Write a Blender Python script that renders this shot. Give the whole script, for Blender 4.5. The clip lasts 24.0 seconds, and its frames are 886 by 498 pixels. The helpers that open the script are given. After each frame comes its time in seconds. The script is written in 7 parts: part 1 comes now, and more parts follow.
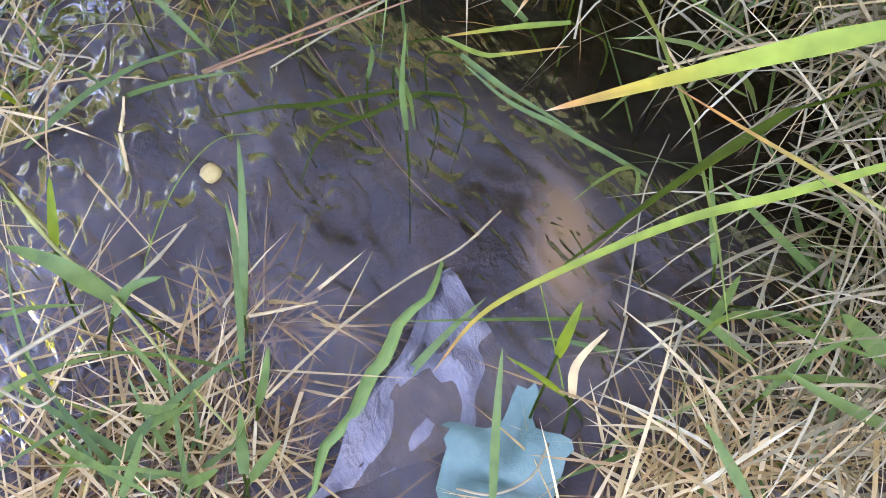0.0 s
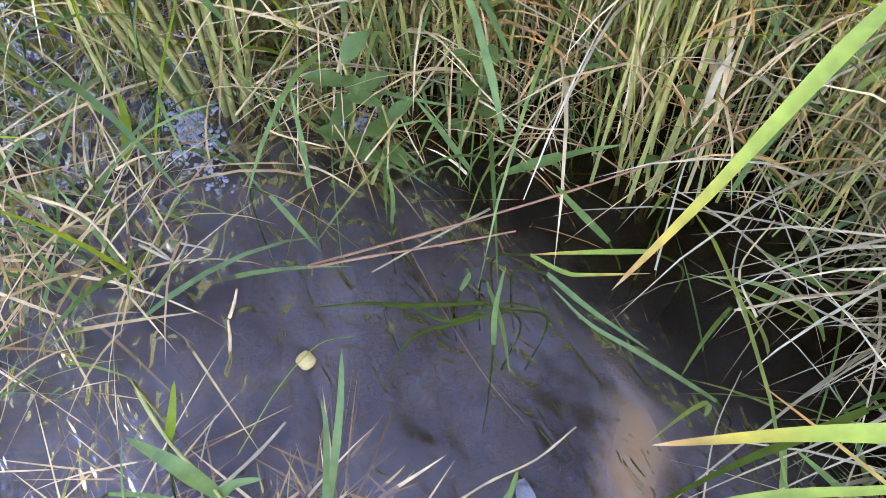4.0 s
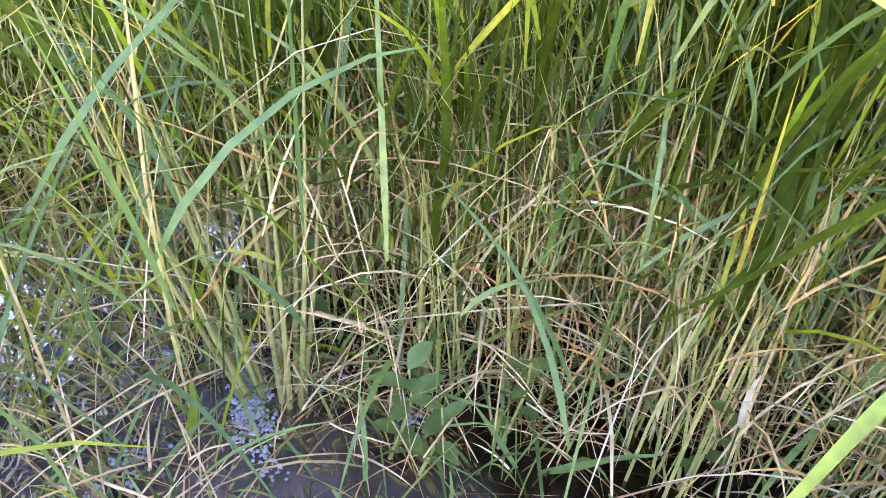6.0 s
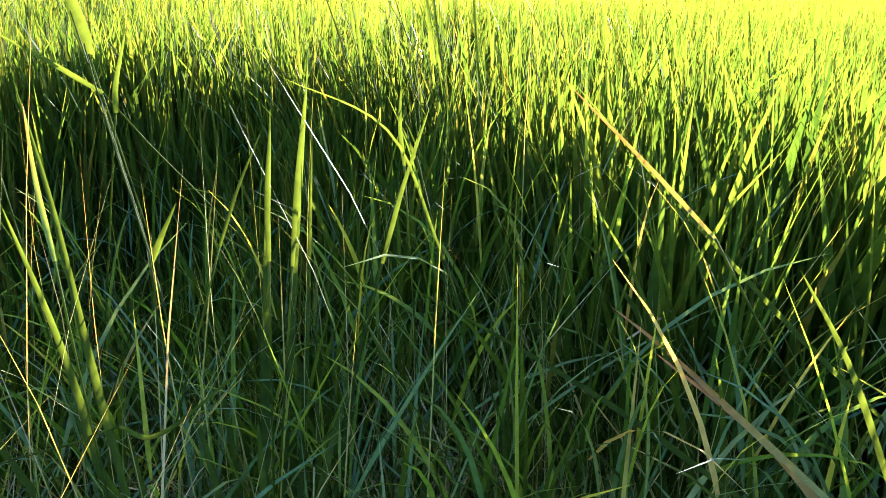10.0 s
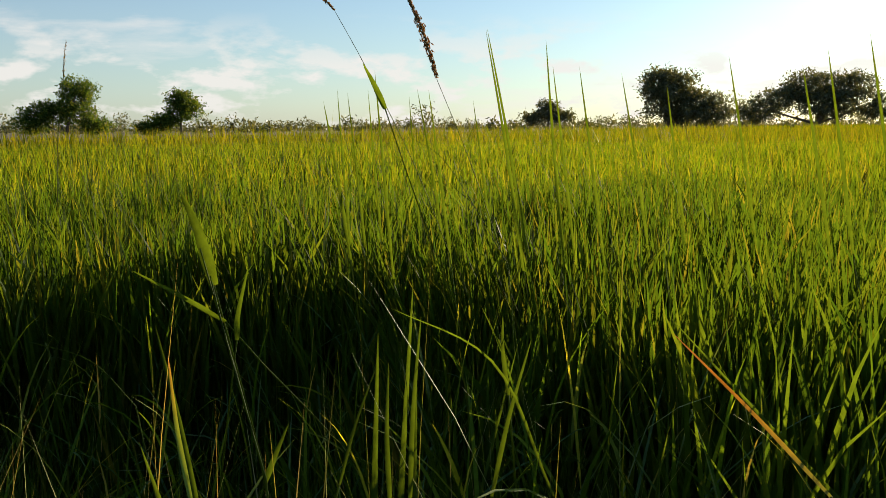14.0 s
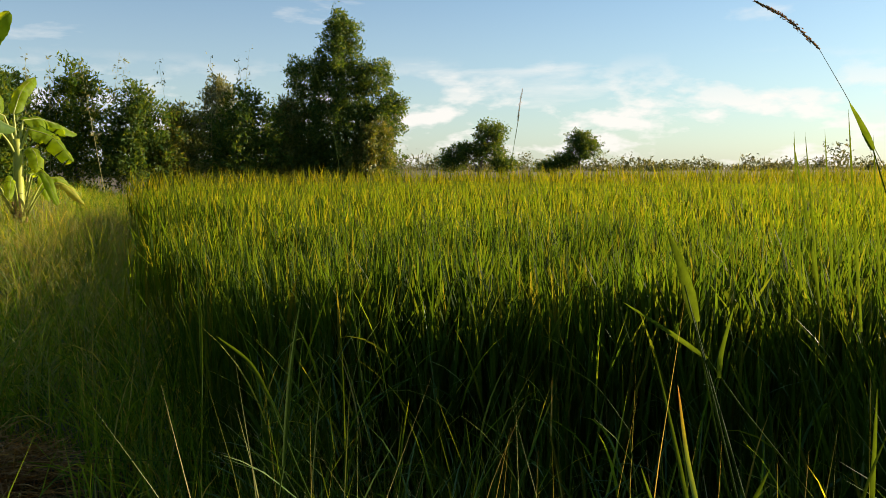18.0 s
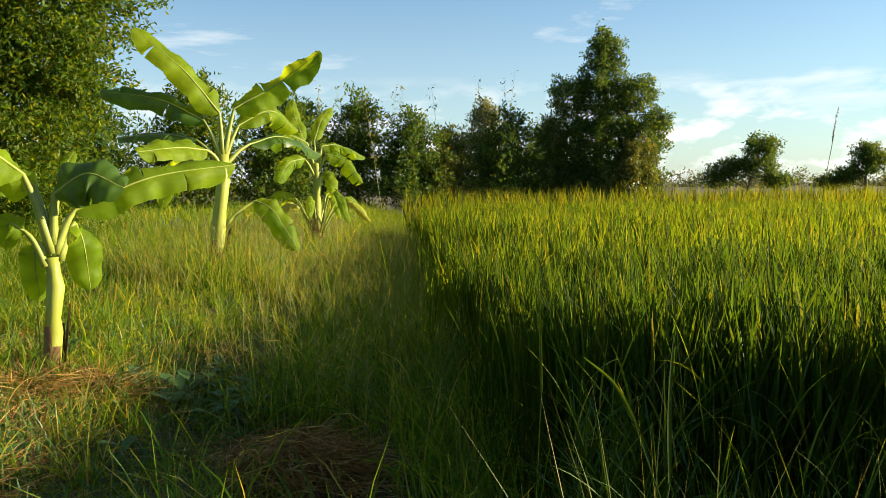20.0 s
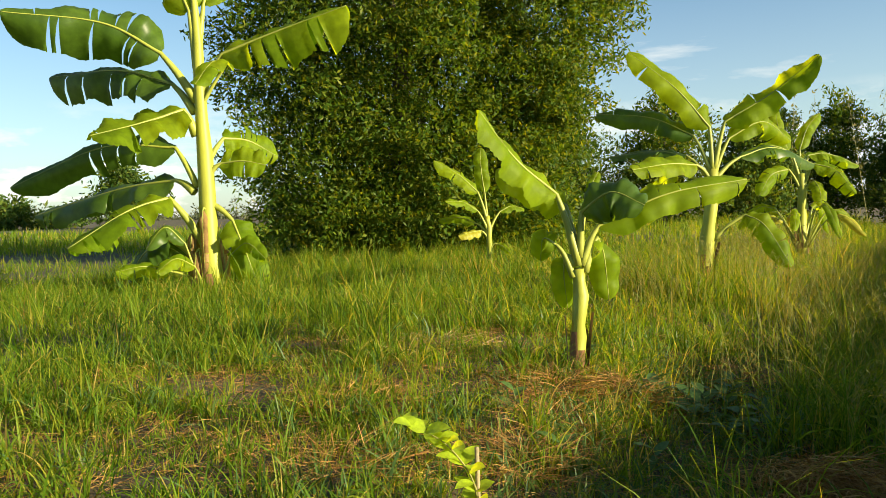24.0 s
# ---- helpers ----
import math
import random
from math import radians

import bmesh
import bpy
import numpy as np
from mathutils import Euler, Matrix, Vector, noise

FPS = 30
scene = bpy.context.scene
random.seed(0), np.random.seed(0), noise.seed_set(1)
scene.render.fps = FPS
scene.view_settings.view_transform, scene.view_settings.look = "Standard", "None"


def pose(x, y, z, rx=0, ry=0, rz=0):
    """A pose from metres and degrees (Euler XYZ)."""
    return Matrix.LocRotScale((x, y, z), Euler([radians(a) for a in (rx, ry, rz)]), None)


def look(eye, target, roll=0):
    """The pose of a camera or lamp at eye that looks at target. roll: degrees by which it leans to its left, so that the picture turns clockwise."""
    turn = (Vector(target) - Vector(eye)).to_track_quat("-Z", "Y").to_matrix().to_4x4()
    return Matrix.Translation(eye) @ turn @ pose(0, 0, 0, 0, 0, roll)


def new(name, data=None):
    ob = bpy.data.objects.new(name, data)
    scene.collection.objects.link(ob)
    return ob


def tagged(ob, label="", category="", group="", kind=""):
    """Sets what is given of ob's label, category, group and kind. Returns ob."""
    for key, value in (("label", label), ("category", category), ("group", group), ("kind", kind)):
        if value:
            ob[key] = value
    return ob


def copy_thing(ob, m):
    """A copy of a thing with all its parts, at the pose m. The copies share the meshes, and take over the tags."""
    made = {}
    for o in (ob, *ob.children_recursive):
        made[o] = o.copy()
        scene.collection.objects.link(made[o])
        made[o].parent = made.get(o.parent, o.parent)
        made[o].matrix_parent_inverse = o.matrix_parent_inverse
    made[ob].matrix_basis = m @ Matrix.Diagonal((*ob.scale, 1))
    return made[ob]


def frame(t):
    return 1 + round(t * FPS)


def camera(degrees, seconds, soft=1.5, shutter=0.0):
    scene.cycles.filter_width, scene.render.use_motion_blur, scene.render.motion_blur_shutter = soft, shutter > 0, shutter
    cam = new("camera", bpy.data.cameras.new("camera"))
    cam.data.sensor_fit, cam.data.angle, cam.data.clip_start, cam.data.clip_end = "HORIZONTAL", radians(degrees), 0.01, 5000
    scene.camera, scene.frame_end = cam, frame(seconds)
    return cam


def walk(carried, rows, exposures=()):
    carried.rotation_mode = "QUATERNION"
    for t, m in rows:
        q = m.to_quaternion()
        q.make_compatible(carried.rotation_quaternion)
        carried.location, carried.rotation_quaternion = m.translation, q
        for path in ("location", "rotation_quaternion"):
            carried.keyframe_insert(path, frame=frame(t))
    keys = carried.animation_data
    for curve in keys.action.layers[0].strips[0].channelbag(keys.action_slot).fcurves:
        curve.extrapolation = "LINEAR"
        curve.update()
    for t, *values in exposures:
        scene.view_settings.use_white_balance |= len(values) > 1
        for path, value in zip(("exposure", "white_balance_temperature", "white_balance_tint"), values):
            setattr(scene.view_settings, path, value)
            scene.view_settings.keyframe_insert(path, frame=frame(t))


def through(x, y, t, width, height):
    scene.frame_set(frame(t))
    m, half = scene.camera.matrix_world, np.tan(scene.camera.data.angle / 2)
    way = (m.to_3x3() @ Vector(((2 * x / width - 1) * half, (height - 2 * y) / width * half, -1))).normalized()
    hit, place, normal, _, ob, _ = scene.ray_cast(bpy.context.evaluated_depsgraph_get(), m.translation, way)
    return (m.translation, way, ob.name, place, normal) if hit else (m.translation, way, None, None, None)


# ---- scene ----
cam = camera(56.5, 24.0, soft=0.5)
# seconds, place, turn in degrees
PATH = [
    (0.0, -0.000, 0.000, 0.744, 25.89, 0.58, -28.54),
    (0.5, -0.004, -0.002, 0.746, 25.89, 0.21, -28.71),
    (1.0, 0.007, -0.005, 0.739, 25.95, 0.94, -28.54),
    (1.5, 0.008, -0.007, 0.741, 26.51, 1.10, -28.31),
    (3.5, -0.002, 0.074, 0.838, 29.84, 0.81, -24.61),
    (4.0, -0.006, 0.090, 0.856, 32.24, 0.80, -23.13),
    (4.5, -0.015, 0.107, 0.880, 35.16, 0.50, -21.88),
    (5.0, -0.004, 0.139, 0.914, 37.37, 0.22, -20.76),
    (5.5, -0.047, 0.147, 0.942, 42.30, -1.17, -20.68),
    (6.0, -0.102, 0.116, 0.968, 49.41, -1.89, -22.73),
    (6.5, -0.149, 0.099, 0.990, 54.85, -2.75, -24.88),
    (7.0, -0.156, 0.110, 1.030, 58.40, -2.81, -25.99),
    (7.5, -0.174, 0.120, 1.060, 61.43, -2.85, -27.72),
    (8.0, -0.168, 0.116, 1.095, 64.04, -2.26, -27.78),
    (8.5, -0.174, 0.119, 1.128, 66.18, -2.07, -27.94),
    (9.0, -0.183, 0.127, 1.161, 67.16, -2.11, -28.12),
    (9.5, -0.181, 0.133, 1.191, 68.72, -1.93, -28.15),
    (10.0, -0.187, 0.134, 1.229, 71.37, -1.54, -28.29),
    (10.5, -0.195, 0.136, 1.270, 73.04, -1.58, -28.34),
    (11.0, -0.201, 0.133, 1.300, 74.17, -1.54, -28.47),
    (11.5, -0.206, 0.129, 1.322, 75.80, -1.38, -28.78),
    (13.5, -0.229, 0.118, 1.361, 80.72, 0.30, -26.00),
    (14.0, -0.250, 0.128, 1.358, 81.48, 0.35, -23.99),
    (14.5, -0.265, 0.135, 1.353, 82.05, 0.34, -20.59),
    (15.0, -0.283, 0.142, 1.351, 82.13, 0.51, -17.90),
    (15.5, -0.301, 0.147, 1.351, 82.25, 0.60, -14.74),
    (16.0, -0.316, 0.150, 1.356, 82.58, 0.83, -11.42),
    (16.5, -0.336, 0.148, 1.362, 83.19, 0.86, -8.39),
    (17.0, -0.363, 0.137, 1.363, 83.70, 0.47, -4.85),
    (17.5, -0.393, 0.123, 1.363, 84.01, 0.25, -1.66),
    (18.0, -0.420, 0.105, 1.364, 84.26, 0.16, 2.70),
    (18.5, -0.459, 0.026, 1.351, 84.44, 0.21, 7.49),
    (20.5, -0.610, -0.036, 1.403, 85.79, 0.86, 24.12),
    (21.0, -0.642, -0.046, 1.394, 85.76, 1.22, 28.07),
    (21.5, -0.695, -0.058, 1.389, 85.69, 1.75, 32.96),
    (22.0, -0.730, -0.112, 1.387, 85.83, 1.70, 36.39),
    (22.5, -0.764, -0.148, 1.395, 86.16, 1.73, 40.45),
    (23.0, -0.782, -0.195, 1.405, 86.56, 1.83, 44.25),
    (23.5, -0.792, -0.244, 1.411, 86.83, 1.77, 47.60),
    (24.0, -0.796, -0.291, 1.414, 87.19, 1.76, 51.27),
]
# seconds, stops, white balance
EXPOSURES = [(0.0, 5.68, 7600, 58), (1.5, 5.68, 7600, 58), (4.0, 5.68, 7200, 57), (5.5, 5.85, 6900, 60), (7.0, 5.9, 6400, 70), (8.5, 5.35, 5800, 73), (10.0, 3.65, 5200, 34), (11.5, 2.65, 5900, 26), (13.5, 1.16, 6500, 13), (18.5, 1.43, 6600, 13), (21.0, 1.70, 6250, 6), (24.0, 1.62, 6750, 8)]
walk(cam, [(t, pose(x, y, z, rx, ry, rz)) for t, x, y, z, rx, ry, rz in PATH], EXPOSURES)

# ---- world and sun ----
SUN_YAW, SUN_HEIGHT = -65.0, 16.3      # degrees to the left of +y, and above the horizon


def build_world():
    world = bpy.data.worlds.new("evening_sky")
    scene.world = world
    world.use_nodes = True
    nt = world.node_tree
    nt.nodes.clear()
    out = nt.nodes.new("ShaderNodeOutputWorld")
    bg = nt.nodes.new("ShaderNodeBackground")
    sky = nt.nodes.new("ShaderNodeTexSky")
    sky.sky_type = 'NISHITA'
    sky.sun_disc = False
    sky.sun_elevation = radians(SUN_HEIGHT)
    sky.sun_rotation = radians(-SUN_YAW)
    sky.air_density, sky.dust_density, sky.ozone_density = 1.0, 0.6, 1.6
    co = nt.nodes.new("ShaderNodeTexCoord")
    # flat streaks of cloud: the upward part is stretched so that layers lie level
    mp = nt.nodes.new("ShaderNodeMapping")
    mp.inputs["Scale"].default_value = (2.2, 2.2, 11.0)
    n1 = nt.nodes.new("ShaderNodeTexNoise")
    n1.inputs["Scale"].default_value, n1.inputs["Detail"].default_value, n1.inputs["Roughness"].default_value = 1.3, 7.0, 0.58
    n1.inputs["Distortion"].default_value = 0.25
    r1 = nt.nodes.new("ShaderNodeValToRGB")
    r1.color_ramp.elements[0].position, r1.color_ramp.elements[1].position = 0.56, 0.80
    # low heaped clouds near the horizon
    sx = nt.nodes.new("ShaderNodeSeparateXYZ")
    band = nt.nodes.new("ShaderNodeMapRange")
    band.inputs["From Min"].default_value, band.inputs["From Max"].default_value = 0.30, 0.02
    add = nt.nodes.new("ShaderNodeMath")
    add.operation = 'MULTIPLY_ADD'
    add.inputs[1].default_value = 0.30
    tone = nt.nodes.new("ShaderNodeMixRGB")
    tone.inputs["Color2"].default_value = (10.0, 9.8, 9.2, 1)
    nt.links.new(co.outputs["Generated"], mp.inputs["Vector"])
    nt.links.new(mp.outputs["Vector"], n1.inputs["Vector"])
    nt.links.new(n1.outputs["Fac"], r1.inputs["Fac"])
    nt.links.new(co.outputs["Generated"], sx.inputs["Vector"])
    nt.links.new(sx.outputs["Z"], band.inputs["Value"])
    nt.links.new(band.outputs["Result"], add.inputs[0])
    nt.links.new(r1.outputs["Color"], add.inputs[2])
    cl = nt.nodes.new("ShaderNodeMath")
    cl.operation = 'MINIMUM'
    cl.inputs[1].default_value = 0.9
    # heaped clouds standing low over the far trees
    mp2 = nt.nodes.new("ShaderNodeMapping")
    mp2.inputs["Scale"].default_value = (5.0, 5.0, 13.0)
    n2 = nt.nodes.new("ShaderNodeTexNoise")
    n2.inputs["Scale"].default_value, n2.inputs["Detail"].default_value, n2.inputs["Roughness"].default_value = 2.2, 6.0, 0.55
    r2 = nt.nodes.new("ShaderNodeValToRGB")
    r2.color_ramp.elements[0].position, r2.color_ramp.elements[1].position = 0.50, 0.60
    low = nt.nodes.new("ShaderNodeMapRange")
    low.inputs["From Min"].default_value, low.inputs["From Max"].default_value = 0.13, 0.06
    heap = nt.nodes.new("ShaderNodeMath")
    heap.operation = 'MULTIPLY'
    top = nt.nodes.new("ShaderNodeMath")
    top.operation = 'MULTIPLY_ADD'
    top.inputs[1].default_value = 0.7
    nt.links.new(co.outputs["Generated"], mp2.inputs["Vector"])
    nt.links.new(mp2.outputs["Vector"], n2.inputs["Vector"])
    nt.links.new(n2.outputs["Fac"], r2.inputs["Fac"])
    nt.links.new(sx.outputs["Z"], low.inputs["Value"])
    nt.links.new(r2.outputs["Color"], heap.inputs[0])
    nt.links.new(low.outputs["Result"], heap.inputs[1])
    nt.links.new(heap.outputs[0], top.inputs[0])
    nt.links.new(add.outputs[0], top.inputs[2])
    nt.links.new(top.outputs[0], cl.inputs[0])
    nt.links.new(cl.outputs[0], tone.inputs["Fac"])
    tint = nt.nodes.new("ShaderNodeMixRGB")
    tint.blend_type = 'MULTIPLY'
    tint.inputs["Fac"].default_value = 1.0
    tint.inputs["Color2"].default_value = (0.90, 1.25, 1.45, 1)
    nt.links.new(sky.outputs["Color"], tint.inputs["Color1"])
    nt.links.new(tint.outputs["Color"], tone.inputs["Color1"])
    nt.links.new(tone.outputs["Color"], bg.inputs["Color"])
    bg.inputs["Strength"].default_value = 0.040
    nt.links.new(bg.outputs[0], out.inputs["Surface"])


build_world()
sun = new("sun", bpy.data.lights.new("sun", 'SUN'))
sun.data.energy, sun.data.angle, sun.data.color = 5.0, radians(0.6), (1.0, 0.85, 0.60)
a, e = radians(SUN_YAW), radians(SUN_HEIGHT)
sun.matrix_world = look((0, 0, 30), (math.sin(a) * math.cos(e), -math.cos(a) * math.cos(e), 30 - math.sin(e)))


# ---- materials ----
def shader(name):
    m = bpy.data.materials.new(name)
    m.use_nodes = True
    m.node_tree.nodes.clear()
    return m, m.node_tree


def node(nt, kind, **values):
    n = nt.nodes.new(kind)
    for key, v in values.items():
        n.inputs[key.replace("_", " ")].default_value = v
    return n


def ramp(nt, fac, stops):
    r = nt.nodes.new("ShaderNodeValToRGB")
    els = r.color_ramp.elements
    while len(els) < len(stops):
        els.new(0.5)
    for el, (p, c) in zip(els, stops):
        el.position, el.color = p, (*c, 1)
    nt.links.new(fac, r.inputs["Fac"])
    return r


def leaf_material(name, stops, through=0.4, rough=0.45, gloss=0.25, grain=60.0, glow=1.25, along=False):
    """Thin leaf: each blade its own tint (or one that runs from foot to tip), fine streaks, light passes through it."""
    m, nt = shader(name)
    out = nt.nodes.new("ShaderNodeOutputMaterial")
    geo = nt.nodes.new("ShaderNodeNewGeometry")
    co = nt.nodes.new("ShaderNodeTexCoord")
    fac = geo.outputs["Random Per Island"]
    if along:
        att = nt.nodes.new("ShaderNodeAttribute")
        att.attribute_name = "along"
        fac = att.outputs["Fac"]
    tint = ramp(nt, fac, stops)
    no = node(nt, "ShaderNodeTexNoise", Scale=grain, Detail=3.0)
    nt.links.new(co.outputs["Object"], no.inputs["Vector"])
    big = node(nt, "ShaderNodeTexNoise", Scale=1.7, Detail=2.0)
    nt.links.new(co.outputs["Object"], big.inputs["Vector"])
    mul = nt.nodes.new("ShaderNodeMixRGB")
    mul.blend_type = 'MULTIPLY'
    mul.inputs["Fac"].default_value = 0.55
    var = ramp(nt, no.outputs["Fac"], [(0.3, (0.55, 0.55, 0.5)), (0.7, (1.25, 1.2, 1.1))])
    nt.links.new(tint.outputs["Color"], mul.inputs["Color1"])
    nt.links.new(var.outputs["Color"], mul.inputs["Color2"])
    mul2 = nt.nodes.new("ShaderNodeMixRGB")
    mul2.blend_type = 'MULTIPLY'
    mul2.inputs["Fac"].default_value = 0.6
    var2 = ramp(nt, big.outputs["Fac"], [(0.3, (0.7, 0.72, 0.6)), (0.7, (1.2, 1.12, 1.0))])
    nt.links.new(mul.outputs["Color"], mul2.inputs["Color1"])
    nt.links.new(var2.outputs["Color"], mul2.inputs["Color2"])
    p = node(nt, "ShaderNodeBsdfPrincipled", Roughness=rough)
    p.inputs["Specular IOR Level"].default_value = gloss
    nt.links.new(mul2.outputs["Color"], p.inputs["Base Color"])
    tr = nt.nodes.new("ShaderNodeBsdfTranslucent")
    # transmitted colour is warmed and multiplied by glow, so backlit leaves look brighter
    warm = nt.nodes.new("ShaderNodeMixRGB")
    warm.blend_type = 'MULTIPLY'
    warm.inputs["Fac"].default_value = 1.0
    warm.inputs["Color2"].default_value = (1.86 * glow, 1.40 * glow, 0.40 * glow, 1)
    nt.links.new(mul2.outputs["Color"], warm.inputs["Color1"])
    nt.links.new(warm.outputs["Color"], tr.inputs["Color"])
    mix = nt.nodes.new("ShaderNodeMixShader")
    mix.inputs["Fac"].default_value = through
    nt.links.new(p.outputs[0], mix.inputs[1])
    nt.links.new(tr.outputs[0], mix.inputs[2])
    nt.links.new(mix.outputs[0], out.inputs["Surface"])
    return m


def rough_material(name, stops, scale=8.0, rough=0.85, bump=0.4, detail=6.0, stretch=(1, 1, 1), gloss=0.3):
    m, nt = shader(name)
    out = nt.nodes.new("ShaderNodeOutputMaterial")
    co = nt.nodes.new("ShaderNodeTexCoord")
    mp = nt.nodes.new("ShaderNodeMapping")
    mp.inputs["Scale"].default_value = stretch
    nt.links.new(co.outputs["Object"], mp.inputs["Vector"])
    no = node(nt, "ShaderNodeTexNoise", Scale=scale, Detail=detail, Roughness=0.65)
    nt.links.new(mp.outputs["Vector"], no.inputs["Vector"])
    big = node(nt, "ShaderNodeTexNoise", Scale=scale * 0.11, Detail=3.0)
    nt.links.new(mp.outputs["Vector"], big.inputs["Vector"])
    mixf = nt.nodes.new("ShaderNodeMath")
    mixf.operation = 'MULTIPLY_ADD'
    mixf.inputs[1].default_value = 0.6
    half = nt.nodes.new("ShaderNodeMath")
    half.operation = 'MULTIPLY'
    half.inputs[1].default_value = 0.4
    nt.links.new(big.outputs["Fac"], half.inputs[0])
    nt.links.new(no.outputs["Fac"], mixf.inputs[0])
    nt.links.new(half.outputs[0], mixf.inputs[2])
    c = ramp(nt, mixf.outputs[0], stops)
    p = node(nt, "ShaderNodeBsdfPrincipled", Roughness=rough)
    p.inputs["Specular IOR Level"].default_value = gloss
    nt.links.new(c.outputs["Color"], p.inputs["Base Color"])
    b = node(nt, "ShaderNodeBump", Strength=bump, Distance=0.02)
    nt.links.new(no.outputs["Fac"], b.inputs["Height"])
    nt.links.new(b.outputs["Normal"], p.inputs["Normal"])
    nt.links.new(p.outputs[0], out.inputs["Surface"])
    return m


def water_material():
    """Thin muddy water: ripples, turbid patches and a plume of brown silt."""
    m, nt = shader("shallow_water")
    out = nt.nodes.new("ShaderNodeOutputMaterial")
    co = nt.nodes.new("ShaderNodeTexCoord")
    mp = nt.nodes.new("ShaderNodeMapping")
    mp.inputs["Scale"].default_value = (1.0, 0.48, 1.0)
    mp.inputs["Rotation"].default_value = (0, 0, radians(35))
    nt.links.new(co.outputs["Object"], mp.inputs["Vector"])
    n1 = node(nt, "ShaderNodeTexNoise", Scale=27.0, Detail=1.0, Distortion=2.2)
    n2 = node(nt, "ShaderNodeTexNoise", Scale=9.0, Detail=1.0, Distortion=1.6)
    n3 = node(nt, "ShaderNodeTexNoise", Scale=5.0, Detail=4.0)
    for n in (n1, n2):
        nt.links.new(mp.outputs["Vector"], n.inputs["Vector"])
    nt.links.new(co.outputs["Object"], n3.inputs["Vector"])
    add = nt.nodes.new("ShaderNodeMath")
    add.operation = 'MULTIPLY_ADD'
    add.inputs[1].default_value = 2.2
    nt.links.new(n2.outputs["Fac"], add.inputs[0])
    nt.links.new(n1.outputs["Fac"], add.inputs[2])
    b = node(nt, "ShaderNodeBump", Strength=1.0, Distance=0.0095)
    # the running outflow is rough and turbid; the paddy behind it stands clear, calm and deep
    into = nt.nodes.new("ShaderNodeVectorMath")
    into.operation = 'DOT_PRODUCT'
    into.inputs[1].default_value = (0.916, 0.402, 0.0)
    nt.links.new(co.outputs["Object"], into.inputs[0])
    wob = nt.nodes.new("ShaderNodeMath")
    wob.operation = 'MULTIPLY_ADD'
    wob.inputs[1].default_value = 0.22
    nt.links.new(n3.outputs["Fac"], wob.inputs[0])
    nt.links.new(into.outputs["Value"], wob.inputs[2])
    calm = node(nt, "ShaderNodeMapRange")
    calm.inputs["From Min"].default_value, calm.inputs["From Max"].default_value = 0.53, 0.64
    calm.interpolation_type = 'SMOOTHSTEP'
    nt.links.new(wob.outputs[0], calm.inputs["Value"])
    lively = node(nt, "ShaderNodeMapRange")
    lively.inputs["To Min"].default_value, lively.inputs["To Max"].default_value = 1.0, 0.12
    nt.links.new(calm.outputs["Result"], lively.inputs["Value"])
    wave = nt.nodes.new("ShaderNodeMath")
    wave.operation = 'MULTIPLY'
    nt.links.new(add.outputs[0], wave.inputs[0])
    nt.links.new(lively.outputs["Result"], wave.inputs[1])
    nt.links.new(wave.outputs[0], b.inputs["Height"])
    # plume of silt stirred up where the water leaves the sheet
    pm = nt.nodes.new("ShaderNodeMapping")
    pm.vector_type = 'TEXTURE'
    pm.inputs["Location"].default_value = (0.325, 0.325, 0)
    pm.inputs["Rotation"].default_value = (0, 0, radians(68))
    pm.inputs["Scale"].default_value = (0.155, 0.062, 1.0)
    warp = nt.nodes.new("ShaderNodeMixRGB")
    warp.blend_type = 'ADD'
    warp.inputs["Fac"].default_value = 0.09
    nt.links.new(co.outputs["Object"], warp.inputs["Color1"])
    nt.links.new(n2.outputs["Color"], warp.inputs["Color2"])
    nt.links.new(warp.outputs["Color"], pm.inputs["Vector"])
    ball = nt.nodes.new("ShaderNodeTexGradient")
    ball.gradient_type = 'SPHERICAL'
    nt.links.new(pm.outputs["Vector"], ball.inputs["Vector"])
    tr = nt.nodes.new("ShaderNodeBsdfTransparent")
    depth = nt.nodes.new("ShaderNodeMixRGB")
    depth.inputs["Color1"].default_value, depth.inputs["Color2"].default_value = (0.66, 0.55, 0.42, 1), (0.26, 0.19, 0.11, 1)
    nt.links.new(calm.outputs["Result"], depth.inputs["Fac"])
    nt.links.new(depth.outputs["Color"], tr.inputs["Color"])
    mud = node(nt, "ShaderNodeBsdfDiffuse")
    tone = nt.nodes.new("ShaderNodeMixRGB")
    tone.inputs["Color1"].default_value = (0.12, 0.098, 0.078, 1)
    tone.inputs["Color2"].default_value = (0.25, 0.135, 0.050, 1)
    nt.links.new(ball.outputs["Fac"], tone.inputs["Fac"])
    nt.links.new(tone.outputs["Color"], mud.inputs["Color"])
    turbid = ramp(nt, n3.outputs["Fac"], [(0.38, (0.08, 0.08, 0.08)), (0.64, (0.5, 0.5, 0.5))])
    silt = ramp(nt, ball.outputs["Fac"], [(0.02, (0, 0, 0)), (0.75, (0.8, 0.8, 0.8))])
    both = nt.nodes.new("ShaderNodeMath")
    both.operation = 'MAXIMUM'
    clear = nt.nodes.new("ShaderNodeMath")
    clear.operation = 'MULTIPLY'
    nt.links.new(turbid.outputs["Color"], clear.inputs[0])
    nt.links.new(lively.outputs["Result"], clear.inputs[1])
    nt.links.new(clear.outputs[0], both.inputs[0])
    nt.links.new(silt.outputs["Color"], both.inputs[1])
    body = nt.nodes.new("ShaderNodeMixShader")
    nt.links.new(both.outputs[0], body.inputs["Fac"])
    nt.links.new(tr.outputs[0], body.inputs[1])
    nt.links.new(mud.outputs[0], body.inputs[2])
